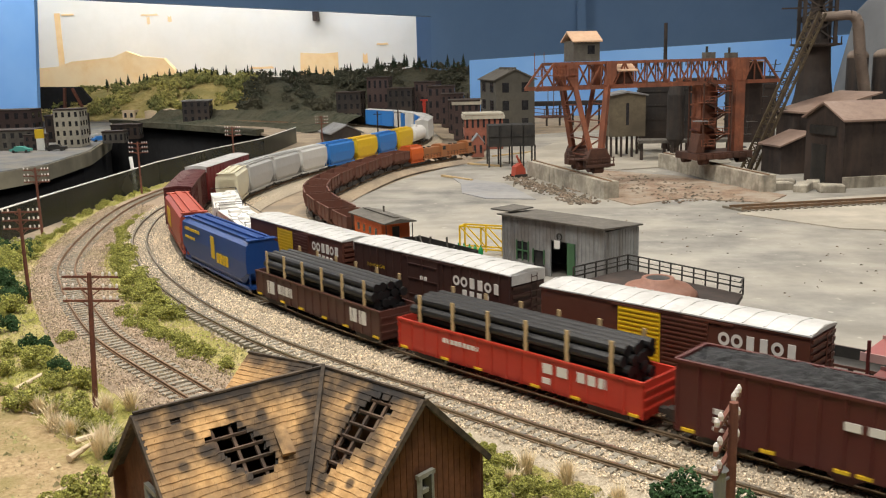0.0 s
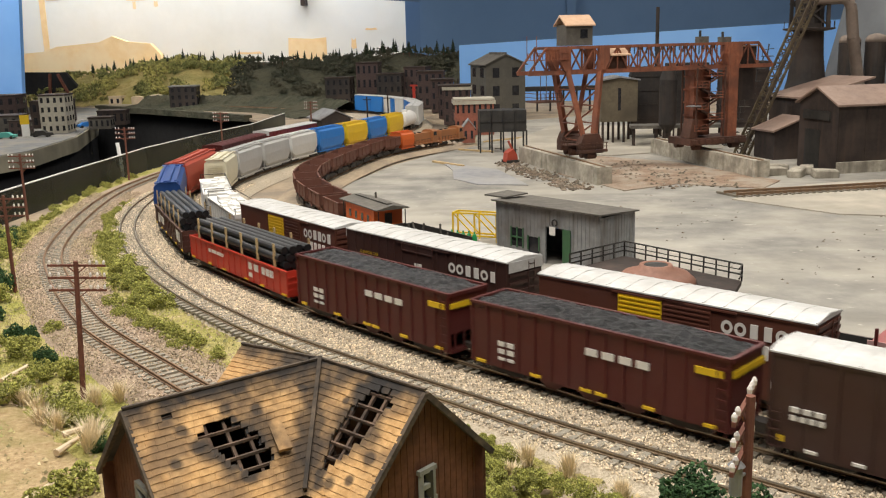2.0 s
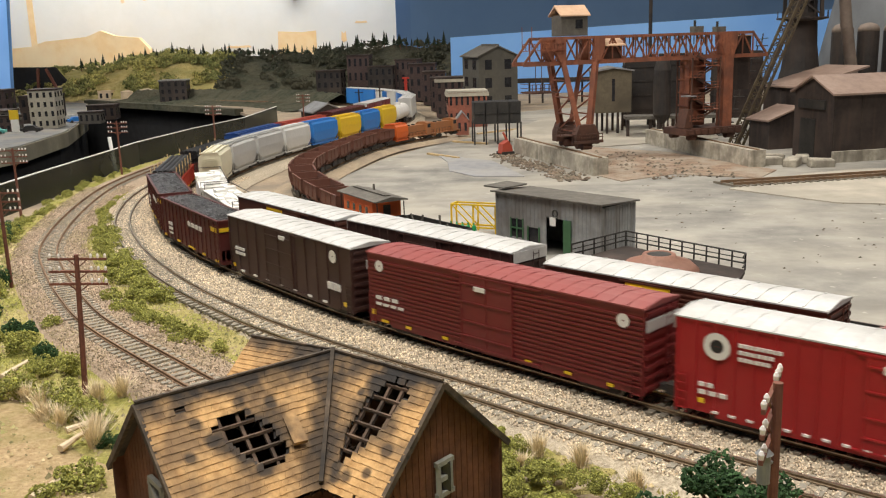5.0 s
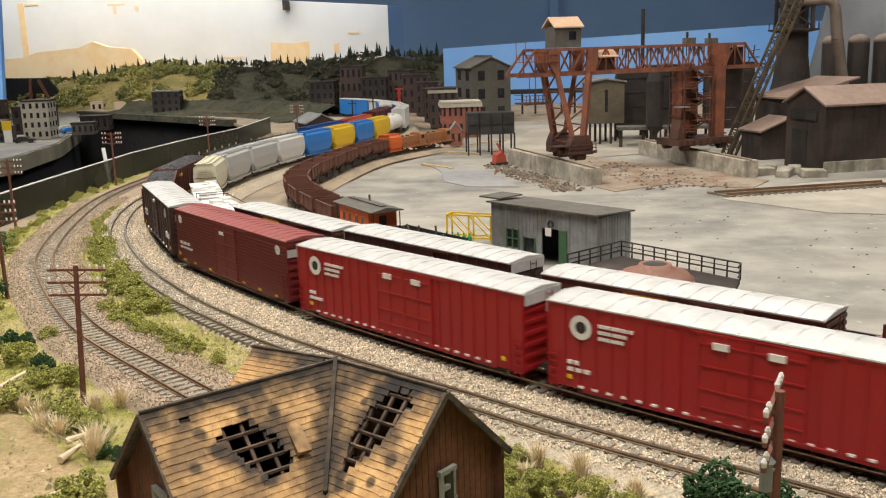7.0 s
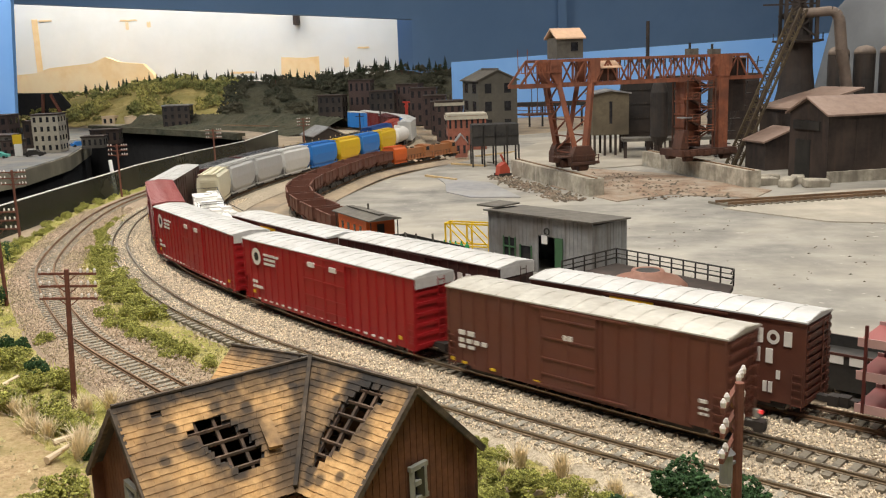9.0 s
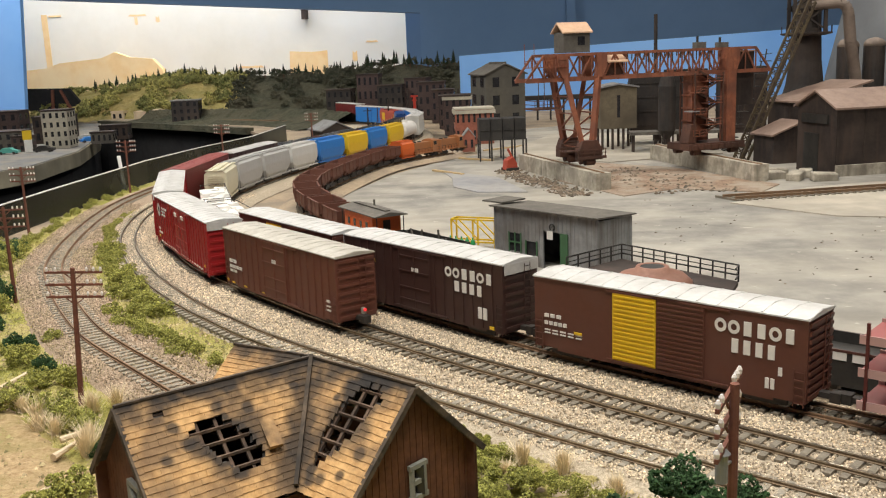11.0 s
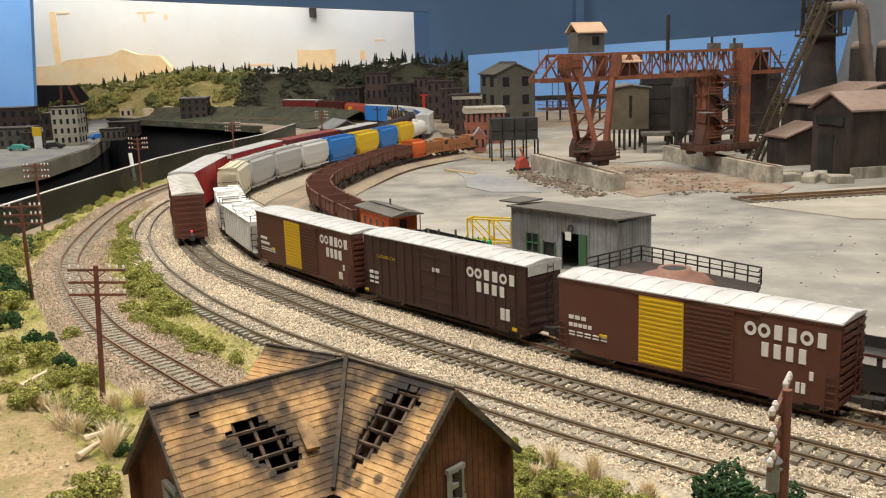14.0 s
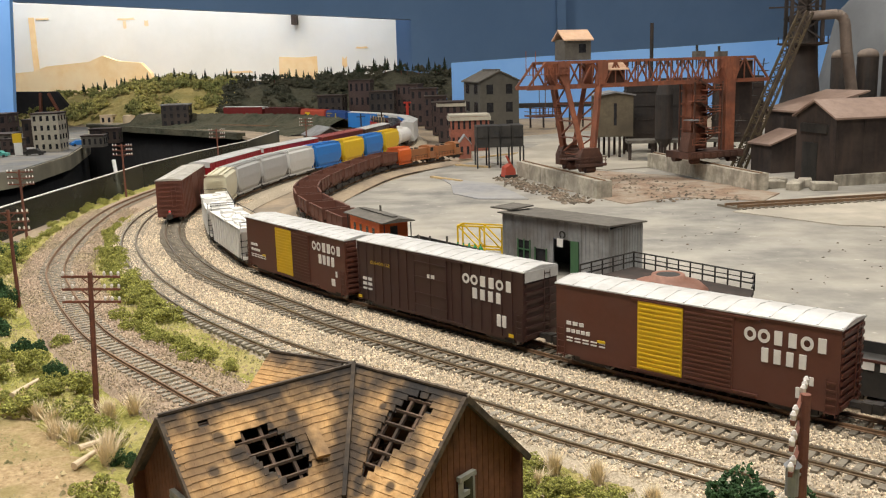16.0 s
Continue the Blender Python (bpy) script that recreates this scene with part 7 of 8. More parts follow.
# ---- industrial buildings ----
def block(name, label, x, y, w, d, h, body_m, roof_m, turn=0, rows=2, cols=4, gable=0.0, z0=0.0, cat="building", group="", win=0.4, cornice=None):
    t = thing(name, pose(x, y, z0, 0, 0, turn), label, cat, group)
    bm = B()
    if gable:
        prism(bm, [(-w / 2, 0), (w / 2, 0), (w / 2, h), (0, h + gable), (-w / 2, h)], -d / 2, d / 2)
    else:
        bx(bm, -w / 2, w / 2, -d / 2, d / 2, 0, h)
    part("wall", bm, body_m, t)
    bm = B()
    if gable:
        e = w * 0.06
        g = gable / (w / 2)
        prism(bm, [(-w / 2 - e, h - e * g), (0, h + gable), (w / 2 + e, h - e * g), (w / 2 + e, h - e * g + 0.003), (0, h + gable + 0.0035), (-w / 2 - e, h - e * g + 0.003)], -d / 2 - e, d / 2 + e)
    else:
        bx(bm, -w / 2 - 0.002, w / 2 + 0.002, -d / 2 - 0.002, d / 2 + 0.002, h, h + 0.004)
    part("roof", bm, roof_m, t)
    if cornice:
        bm = B()
        bx(bm, -w / 2 - 0.004, w / 2 + 0.004, -d / 2 - 0.004, d / 2 + 0.004, h - 0.009, h - 0.001)
        part("cornice", bm, cornice, t, "projecting pale cornice")
    for r in range(rows):
        for c in range(cols):
            cw, ch = w / cols, h / rows
            xc, zc = -w / 2 + cw * (c + 0.5), ch * (r + 0.55)
            bm = B()
            bx(bm, xc - cw * win / 2, xc + cw * win / 2, -d / 2 - 0.0008, -d / 2 + 0.001, zc - ch * 0.27, zc + ch * 0.27)
            part("window", bm, m_glassdk, t)
    sc = max(1, int(cols * d / w * 0.7))
    for r in range(rows):
        for c in range(sc):
            cw, ch = d / sc, h / rows
            yc, zc = -d / 2 + cw * (c + 0.5), ch * (r + 0.55)
            for s in (-1, 1):
                bm = B()
                bx(bm, *sorted((s * (w / 2 + 0.0008), s * (w / 2 - 0.001))), yc - cw * 0.2, yc + cw * 0.2, zc - ch * 0.27, zc + ch * 0.27)
                part("window", bm, m_glassdk, t)
    return t


m_grey2 = surf("grey_stucco", (0.085, 0.08, 0.066), (0.13, 0.12, 0.1), 60, 0.9, 0.15, 0, (0.09, 0.085, 0.075), 12, 0.6)
g = block("powerhouse", "grey concrete mill building with gable roof", -0.055, 2.86, 0.112, 0.2, 0.15, m_grey2, m_greywood, 17, 3, 2, 0.026, win=0.34)
for i in range(6):
    bm = B()
    bx(bm, -0.006, 0.006, -0.09 + 0.028 * i, -0.072 + 0.028 * i, 0.17, 0.183)
    part("roof_vent", bm, m_greywood, g)
bk = thing("coal_bunker", pose(-0.003, 1.955, 0, 0, 0, 8), "black steel coal bunker on legs", "bunker")
for i in range(4):
    x = -0.045 + 0.0228 * i
    bm = B()
    bx(bm, x, x + 0.0215, -0.028, 0.028, 0.04, 0.081)
    part("bin", bm, m_black, bk)
    bm = B()
    beam(bm, (x, -0.029, 0.06), (x + 0.0215, -0.029, 0.06), 0.0016)
    beam(bm, (x + 0.0005, -0.029, 0.04), (x + 0.0005, -0.029, 0.081), 0.0016)
    part("stiffener", bm, m_black, bk)
for i in range(5):
    for y in (-0.026, 0.026):
        bm = B()
        x = -0.0445 + 0.0224 * i
        beam(bm, (x, y, 0), (x, y, 0.042), 0.003)
        part("leg", bm, m_black, bk)
st = block("stilt_house", "olive-brown corrugated house on tall stilts", 0.228, 2.1, 0.074, 0.07, 0.083, m_olive, m_corr, 6, 1, 1, 0.006, 0.044, win=0.08)
for x in (-0.032, -0.011, 0.011, 0.032):
    for y in (-0.028, 0.028):
        bm = B()
        beam(bm, (x, y, -0.044), (x, y, 0.001), 0.0045)
        part("stilt", bm, m_soot, st)
for nm, x, y, w, d, h, z0, m, lab in (("ore_bin", 0.372, 2.12, 0.082, 0.05, 0.13, 0.028, m_stack, "dark steel ore bin tower"), ("ore_bin", 0.475, 2.07, 0.09, 0.05, 0.13, 0.03, m_soot, "dark brown ore bin tower"), ("ore_bin", 0.30, 2.2, 0.07, 0.05, 0.12, 0.03, m_stack, "dark grey ore bin tower")):
    t = thing(nm, pose(x, y, z0), lab, "ore bin", "ore bins")
    bm = B()
    bx(bm, -w / 2, w / 2, -d / 2, d / 2, 0, h)
    for i in range(4):
        bx(bm, -w / 2 - 0.0015, w / 2 + 0.0015, -d / 2 - 0.0015, d / 2 + 0.0015, h * (i + 0.3) / 4, h * (i + 0.3) / 4 + 0.003)
    part("bin", bm, m, t)
    for sx in (-1, 1):
        for sy in (-1, 1):
            bm = B()
            beam(bm, (sx * w * 0.42, sy * d * 0.42, -z0), (sx * w * 0.42, sy * d * 0.42, 0.002), 0.005)
            part("leg", bm, m_soot, t)
tr = thing("trestle", pose(0, 0, 0), "dark steel trestle platform behind the crane", "trestle")
bm = B()
bx(bm, 0.25, 0.44, 2.0, 2.05, 0.035, 0.041)
part("platform", bm, m_greywood, tr)
for i in range(5):
    bm = B()
    beam(bm, (0.256 + 0.044 * i, 2.01, 0), (0.256 + 0.044 * i, 2.01, 0.036), 0.006)
    part("post", bm, m_soot, tr)
tk = thing("hanging_tank", pose(0.318, 1.985, 0.0), "dark steel vertical tank with conical base", "tank")
bm = B()
lathe(bm, [(0.006, 0.028), (0.017, 0.045), (0.017, 0.13), (0.012, 0.148), (0.004, 0.152)], 20)
part("shell", bm, m_stack, tk)
bm = B()
for k in (0, 1, 2):
    beam(bm, (0.012 * math.cos(2.1 * k), 0.012 * math.sin(2.1 * k), 0), (0.012 * math.cos(2.1 * k), 0.012 * math.sin(2.1 * k), 0.05), 0.003)
part("stand", bm, m_soot, tk)
ch = thing("thin_chimney", pose(0.325, 2.24, 0.0), "thin dark steel chimney pipe", "chimney")
bm = B()
rod(bm, (0, 0, 0), (0, 0, 0.275), 0.0045, 12, 0.0038)
part("pipe", bm, m_stack, ch)

# cast house with plinth
ca = thing("cast_house", pose(0.5185, 1.593, 0, 0, 0, 17), "soot-brown cast house with brown gable roof", "factory")
gw = 0.104
bm = B()
prism_x(bm, [(0, 0), (gw, 0), (gw, 0.103), (gw / 2, 0.126), (0, 0.103)], 0.0, 0.55)
part("wall", bm, m_soot, ca)
bm = B()
prism_x(bm, [(-0.006, 0.1005), (gw / 2, 0.1265), (gw + 0.006, 0.1005), (gw + 0.006, 0.1035), (gw / 2, 0.1295), (-0.006, 0.1035)], -0.006, 0.556)
part("roof", bm, m_sootroof, ca, "dusty brown roof")
bm = B()
bx(bm, -0.001, 0.0, 0.045, 0.085, 0.0, 0.062)
part("doorway", bm, m_black, ca)
bm = B()
bx(bm, -0.003, 0.0, 0.02, 0.09, 0.078, 0.092)
part("canopy", bm, m_black, ca)
bm = B()
bx(bm, 0.0, 0.55, -0.006, -0.0005, 0, 0.017)
part("plinth", bm, m_conc, ca, "pale concrete plinth")
for i in range(12):
    bm = B()
    bx(bm, 0.002 + 0.045 * i, 0.004 + 0.045 * i, -0.0012, 0.0, 0.017, 0.1)
    part("wall_seam", bm, m_soot, ca)
an = thing("annex", pose(0.53, 1.81, 0, 0, 0, 24), "low soot-brown annex with pale lean roof", "factory")
bm = B()
prism_x(bm, [(0.0, 0), (0.1, 0), (0.1, 0.105), (0.0, 0.1)], 0.0, 0.14)
part("wall", bm, m_soot, an)
bm = B()
prism(bm, [(-0.006, 0.099), (0.14, 0.13), (0.14, 0.133), (-0.006, 0.102)], -0.004, 0.106)
part("roof", bm, m_sootroof, an)
hu = thing("hoist_hut", pose(0.482, 1.79, 0, 0, 0, 20), "small dark hut with pale roof", "hut")
bm = B()
prism(bm, [(-0.022, 0), (0.03, 0), (0.03, 0.066), (-0.022, 0.048)], -0.02, 0.04)
part("wall", bm, m_soot, hu)
bm = B()
prism(bm, [(-0.028, 0.047), (0.034, 0.069), (0.034, 0.072), (-0.028, 0.05)], -0.024, 0.044)
part("roof", bm, m_sootroof, hu)
for i, (x, y) in enumerate(((0.425, 1.585), (0.455, 1.567), (0.478, 1.6), (0.437, 1.62), (0.492, 1.553))):
    t = thing("concrete_block", pose(x, y, 0.004, random.uniform(-4, 4), random.uniform(-4, 4), random.uniform(0, 90)), "broken pale concrete block", "block", "concrete blocks")
    bm = B()
    bx(bm, -0.018, 0.018, -0.01, 0.01, -0.005, 0.008)
    bmesh.ops.bevel(bm, geom=bm.edges[:], offset=0.0015, segments=1, affect="EDGES")
    part("block", bm, m_conc, t)

# blast furnace with skip hoist, downcomer and stoves
bf = thing("blast_furnace", pose(0.5725, 1.98, 0.0), "dark steel blast furnace with top platform", "blast furnace")
bm = B()
lathe(bm, [(0.042, 0), (0.041, 0.1), (0.034, 0.125), (0.0285, 0.17), (0.0265, 0.216), (0.0265, 0.228)], 28)
part("shell", bm, m_stack, bf, smooth=False)
bm = B()
lathe(bm, [(0.03, 0.214), (0.046, 0.217), (0.046, 0.22), (0.02, 0.221)], 28)
for i in range(14):
    a = 2 * math.pi * i / 14
    beam(bm, (0.045 * math.cos(a), 0.045 * math.sin(a), 0.219), (0.045 * math.cos(a), 0.045 * math.sin(a), 0.232), 0.001)
part("platform", bm, m_soot, bf)
for sx in (-1, 1):
    for sy in (-1, 1):
        bm = B()
        beam(bm, (sx * 0.028, sy * 0.02, 0.22), (sx * 0.028, sy * 0.02, 0.42), 0.006)
        part("column", bm, m_stack, bf)
bm = B()
for k in range(5):
    z = 0.225 + 0.04 * k
    for sy in (-1, 1):
        beam(bm, (-0.028, sy * 0.02, z), (0.028, sy * 0.02, z + 0.04), 0.003)
        beam(bm, (0.028, sy * 0.02, z), (-0.028, sy * 0.02, z + 0.04), 0.003)
        beam(bm, (-0.032, sy * 0.02, z + 0.04), (0.032, sy * 0.02, z + 0.04), 0.004)
    beam(bm, (-0.07, -0.02, z + 0.02), (0.03, -0.02, z + 0.02), 0.003) if k in (1, 3) else None
part("top_bracing", bm, m_stack, bf)
bm = B()
lathe(bm, [(0.02, 0.222), (0.018, 0.26), (0.012, 0.29), (0.012, 0.42)], 18)
part("throat", bm, m_stack, bf)
bm = B()
arc = [(0.0, -0.02, 0.268), (0.052, -0.02, 0.27), (0.06, -0.02, 0.267), (0.066, -0.019, 0.26), (0.069, -0.018, 0.25), (0.076, -0.014, 0.2), (0.1, 0.0, 0.09)]
for k, (a, b) in enumerate(zip(arc, arc[1:])):
    rod(bm, a, b, 0.0085 + 0.0004 * k, 16, 0.0089 + 0.0004 * k)
part("downcomer", bm, m_pipe, bf, "rusty downcomer pipe")
sk = thing("skip_hoist", pose(0, 0, 0), "rusty lattice inclined skip hoist bridge", "hoist")
K0, K1 = Vector((0.417, 1.843, 0.0)), Vector((0.541, 1.902, 0.275))
KS = Vector((0.75, -0.66, 0)) * 0.015
KU = Vector((0.011, 0.0, -0.003))


def hoist(f, side_, up):
    return K0.lerp(K1, f) + KS * side_ + KU * up


for sd in (0, 1):
    for up in (0, 1):
        bm = B()
        beam(bm, hoist(0, sd, up), hoist(1, sd, up), 0.0028, 0.004)
        part("chord", bm, m_hoist, sk)
bm = B()
for i in range(24):
    f0, f1 = i / 24, (i + 1) / 24
    for sd in (0, 1):
        beam(bm, hoist(f0, sd, 0), hoist(f1 if i % 2 else f0, sd, 1), 0.0016)
        beam(bm, hoist(f1, sd, 0), hoist(f0, sd, 1), 0.0016)
    beam(bm, hoist(f0, 0, 0), hoist(f0, 1, 0), 0.0018)
split_part("lacing", bm, m_hoist, sk)
bm = B()
beam(bm, hoist(0, 0.5, 0.6), hoist(1, 0.5, 0.6), 0.012, 0.003)
part("skip_track", bm, m_soot, sk)
bm = B()
for i in range(8):
    f0, f1 = 0.05 + 0.08 * i, 0.05 + 0.08 * (i + 1)
    a, b = hoist(f0, -0.3, -1.2), hoist(f1, -0.3, -1.2)
    bx(bm, a.x - 0.008, a.x + 0.01, a.y - 0.008, a.y + 0.008, a.z, a.z + 0.0014)
    beam(bm, a, (b.x - 0.006, b.y, b.z), 0.0016)
    beam(bm, (a.x - 0.008, a.y, a.z), (a.x - 0.008, a.y, a.z + 0.014), 0.001)
    beam(bm, (a.x - 0.008, a.y, a.z + 0.012), (a.x + 0.012, a.y, a.z + 0.014), 0.001)
part("stairway", bm, m_stack, sk)
for i in range(4):
    t = thing("hot_stove", pose(0.748 + 0.0595 * i, 2.3 + 0.012 * i, 0), "dark steel hot-blast stove with domed top", "stove", "hot stoves")
    bm = B()
    lathe(bm, [(0.0225, 0), (0.0225, 0.19)], 22)
    part("shell", bm, m_stack, t)
    bm = B()
    lathe(bm, [(0.023, 0.189), (0.022, 0.197), (0.016, 0.204), (0.006, 0.207), (0.002, 0.2075)], 22)
    part("dome", bm, m_pipe, t, "dusty brown dome", True)
gm = thing("gas_holder", pose(1.16, 2.85, 0), "big dull grey domed gas holder", "tank")
bm = B()
lathe(bm, [(0.295, 0), (0.29, 0.1), (0.245, 0.31), (0.2, 0.36), (0.09, 0.39), (0.01, 0.395)], 40)
part("shell", bm, m_holder, gm, smooth=True)
vi = thing("far_viaduct", pose(0, 0, 0), "dark steel viaduct behind the yard", "viaduct")
bm = B()
bx(bm, 0.0, 0.5, 3.0, 3.04, 0.062, 0.075)
part("girder", bm, m_stack, vi)
for i in range(12):
    bm = B()
    beam(bm, (0.02 + 0.04 * i, 3.02, 0), (0.02 + 0.04 * i, 3.02, 0.063), 0.006)
    part("post", bm, m_stack, vi)

# ---- brick buildings and far industry ----
block("brick_hall", "red brick hall with tan cornice", -0.086, 2.33, 0.09, 0.08, 0.08, m_brick, m_cream, 8, 2, 7, cornice=m_cream, group="far buildings")
block("brick_hall", "dark brick works building", -0.15, 2.62, 0.07, 0.09, 0.1, m_dkbrick, m_soot, 4, 3, 4, cornice=m_cream, group="far buildings")
hut = block("signal_hut", "small hut with peaked grey roof", -0.083, 2.13, 0.026, 0.026, 0.032, m_brick, m_corr, 10, 1, 2, 0.016, group="far buildings")
for i, (x, y, w, h, m) in enumerate(((-0.66, 3.5, 0.09, 0.1, m_stack), (-0.56, 3.55, 0.08, 0.15, m_dkbrick), (-0.47, 3.5, 0.09, 0.11, m_stack), (-0.38, 3.55, 0.08, 0.13, m_dkbrick), (-0.3, 3.3, 0.09, 0.12, m_dkbrick), (-0.24, 3.1, 0.07, 0.1, m_dkbrick), (-0.2, 2.85, 0.05, 0.09, m_dkbrick))):
    block("mill_building", "sooty dark brick mill building", x, y, w, 0.09, h, m, m_soot, random.uniform(-8, 8), 3, 4, group="far buildings")
pt = thing("pink_tower", pose(-0.316, 2.98, 0), "thin pink-red sign tower", "tower")
bm = B()
bx(bm, -0.004, 0.004, -0.004, 0.004, 0, 0.086)
bx(bm, -0.011, 0.011, -0.004, 0.004, 0.086, 0.091)
bx(bm, -0.006, 0.006, -0.0045, 0.0045, 0.074, 0.078)
part("shaft", bm, m_gonred, pt)
for i in range(9):
    x = -0.42 + 0.05 * i
    t = thing("lamp_mast", pose(x, 2.75 + 0.06 * (i % 3), 0), "thin dark yard mast", "mast", "yard masts")
    bm = B()
    rod(bm, (0, 0, 0), (0, 0, 0.07 + 0.02 * (i % 3)), 0.002, 6)
    bx(bm, -0.012, 0.012, -0.001, 0.001, 0.06, 0.062)
    part("mast", bm, m_soot, t)
gd = thing("gable_shed", pose(-0.5, 2.62, 0, 0, 0, 30), "grey gable-roofed goods shed", "shed", "far buildings")
bm = B()
prism(bm, [(-0.04, 0), (0.04, 0), (0.04, 0.022), (0, 0.042), (-0.04, 0.022)], -0.06, 0.06)
part("wall", bm, m_stack, gd)
bm = B()
prism(bm, [(-0.046, 0.02), (0, 0.043), (0.046, 0.02), (0.046, 0.023), (0, 0.046), (-0.046, 0.023)], -0.064, 0.064)
part("roof", bm, m_corr, gd)

# ---- town across the aisle ----
for i, (x, y, w, d, h, m, rows, cols, lab) in enumerate((
        (-1.245, 2.56, 0.068, 0.08, 0.1, m_cream, 4, 4, "white four-storey corner building"),
        (-1.38, 2.5, 0.13, 0.09, 0.05, m_greywood, 2, 6, "grey two-storey shop building"),
        (-1.52, 2.5, 0.12, 0.1, 0.055, m_dkbrick, 2, 5, "dark brick corner shop building"),
        (-1.5, 2.7, 0.13, 0.1, 0.095, m_dkbrick, 3, 5, "dark red brick town block"),
        (-1.36, 2.75, 0.1, 0.1, 0.075, m_soot, 2, 4, "soot-dark flat-roofed town block"),
        (-1.65, 2.65, 0.12, 0.1, 0.11, m_brick, 4, 4, "tall red brick block"),
        (-1.17, 2.66, 0.06, 0.05, 0.03, m_greywood, 1, 4, "low grey workshop by the white corner building"),
        (-1.2, 2.8, 0.08, 0.06, 0.04, m_soot, 1, 4, "low dark warehouse at the street end"),
        (-1.3, 2.47, 0.05, 0.04, 0.038, m_dkbrick, 2, 3, "small dark brick shop"))):
    block("town_building", lab, x, y, w, d, h, m, m_soot, 12, rows, cols, group="town buildings")
sg = thing("billboard", pose(-1.272, 2.44, 0, 0, 0, 15), "tall yellow and white roadside sign", "sign")
bm = B()
bx(bm, -0.011, 0.011, -0.003, 0.003, 0.032, 0.056)
part("panel", bm, m_yellow, sg, "yellow sign panel")
bm = B()
bx(bm, -0.009, 0.01, -0.003, 0.003, 0.0, 0.032)
part("lower_panel", bm, m_white, sg, "white sign panel")


def motor_car(x, y, turn, m, label):
    t = thing("motor_car", pose(x, y, 0.0, 0, 0, turn), label, "car", "parked cars")
    bm = B()
    prism(bm, [(-0.026, 0.004), (0.026, 0.004), (0.026, 0.01), (0.014, 0.0115), (0.008, 0.0165), (-0.012, 0.0165), (-0.018, 0.011), (-0.026, 0.01)], -0.01, 0.01)
    part("body", bm, m, t)
    for wx in (-0.016, 0.016):
        for s in (-1, 1):
            bm = B()
            rod(bm, (wx, s * 0.0085, 0.0038), (wx, s * 0.0105, 0.0038), 0.0038, 12)
            part("wheel", bm, m_black, t)


m_teal = paint("teal_paint", (0.1, 0.4, 0.35), 0.4, 0.05)
motor_car(-1.295, 2.385, 10, m_teal, "teal model car parked by the kerb")
motor_car(-1.22, 2.425, 10, m_black, "black model car parked by the kerb")
motor_car(-1.46, 2.3, 10, m_white, "white model van parked by the kerb")
motor_car(-1.235, 2.7, 40, m_brblue, "blue model car parked by the kerb")
motor_car(-1.29, 2.78, 50, m_ltgrey, "grey model car parked by the kerb")

# ---- hills and far trees ----
RIDGE = [(-2.3, 0.11), (-1.95, 0.12), (-1.876, 0.135), (-1.48, 0.185), (-1.3, 0.175), (-1.04, 0.165), (-0.8, 0.17), (-0.56, 0.19), (-0.4, 0.185), (-0.26, 0.18), (-0.2, 0.1)]


def hill(name, x0, x1, material, label):
    verts, faces = [], []
    nx, ny = int((x1 - x0) / 0.02), 26
    for i in range(nx + 1):
        x = x0 + (x1 - x0) * i / nx
        top = np.interp(x, *np.array(RIDGE).T)
        for j in range(ny + 1):
            f = j / ny
            y = 3.72 + 0.5 * f + max(0, -1.25 - x) * 0.12
            z = top * (1 - (1 - f) ** 1.7) if f < 0.8 else top * (0.94 - (f - 0.8) * 1.2)
            z += 0.018 * noise.noise(Vector((x * 9, y * 9, 1))) * min(1, 5 * f) + 0.008 * noise.noise(Vector((x * 30, y * 30, 4)))
            verts.append((x, y, z))
    for i in range(nx):
        for j in range(ny):
            a = i * (ny + 1) + j
            faces.append((a, a + ny + 1, a + ny + 2, a + 1))
    me = bpy.data.meshes.new(name)
    me.from_pydata(verts, [], faces)
    me.materials.append(material)
    for p in me.polygons:
        p.use_smooth = True
    return tagged(new(name, me), label, "", "", "structure")


hill("ground_hill_green", -2.15, -1.16, m_hill, "olive-green wooded hillside")
hill("ground_hill_dark", -1.18, -0.2, m_hilldark, "sooty dark grey-green hillside")


def foliage(name, spots, r0, r1, material, label, seed):
    g = np.random.default_rng(seed)
    V, F = [], []
    for x, y, z in spots:
        r = g.uniform(r0, r1)
        k = len(V)
        for p in ((1, 0, 0), (0, 1, 0), (-1, 0, 0), (0, -1, 0), (0, 0, 1), (0, 0, -1)):
            q = np.array(p) * r * g.uniform(0.6, 1.3, 3) + g.normal(0, r * 0.3, 3)
            V.append((x + q[0], y + q[1], z + q[2]))
        F += [(k + a, k + b, k + c) for a, b, c in ((0, 1, 4), (1, 2, 4), (2, 3, 4), (3, 0, 4), (1, 0, 5), (2, 1, 5), (3, 2, 5), (0, 3, 5))]
    return stuff_mesh(name, V, F, material, label, "foliage")


def hill_spots(x0, x1, count, seed):
    g = np.random.default_rng(seed)
    out = []
    while len(out) < count:
        x, f = g.uniform(x0, x1), g.uniform(0.05, 0.8)
        if noise.noise(Vector((x * 7, f * 4, seed))) + g.uniform(-0.3, 0.3) < 0:
            continue
        top = np.interp(x, *np.array(RIDGE).T)
        y = 3.72 + 0.5 * f + max(0, -1.25 - x) * 0.12
        cx, cz = x, top * (1 - (1 - f) ** 1.7)
        rr = g.uniform(0.012, 0.026)
        for _ in range(26):
            d = g.normal(0, 1, 3)
            d *= rr * g.uniform(0.8, 1.05) / np.linalg.norm(d)
            out.append((cx + d[0], y + d[1] * 0.8, cz + 0.008 + abs(d[2])))
    return out


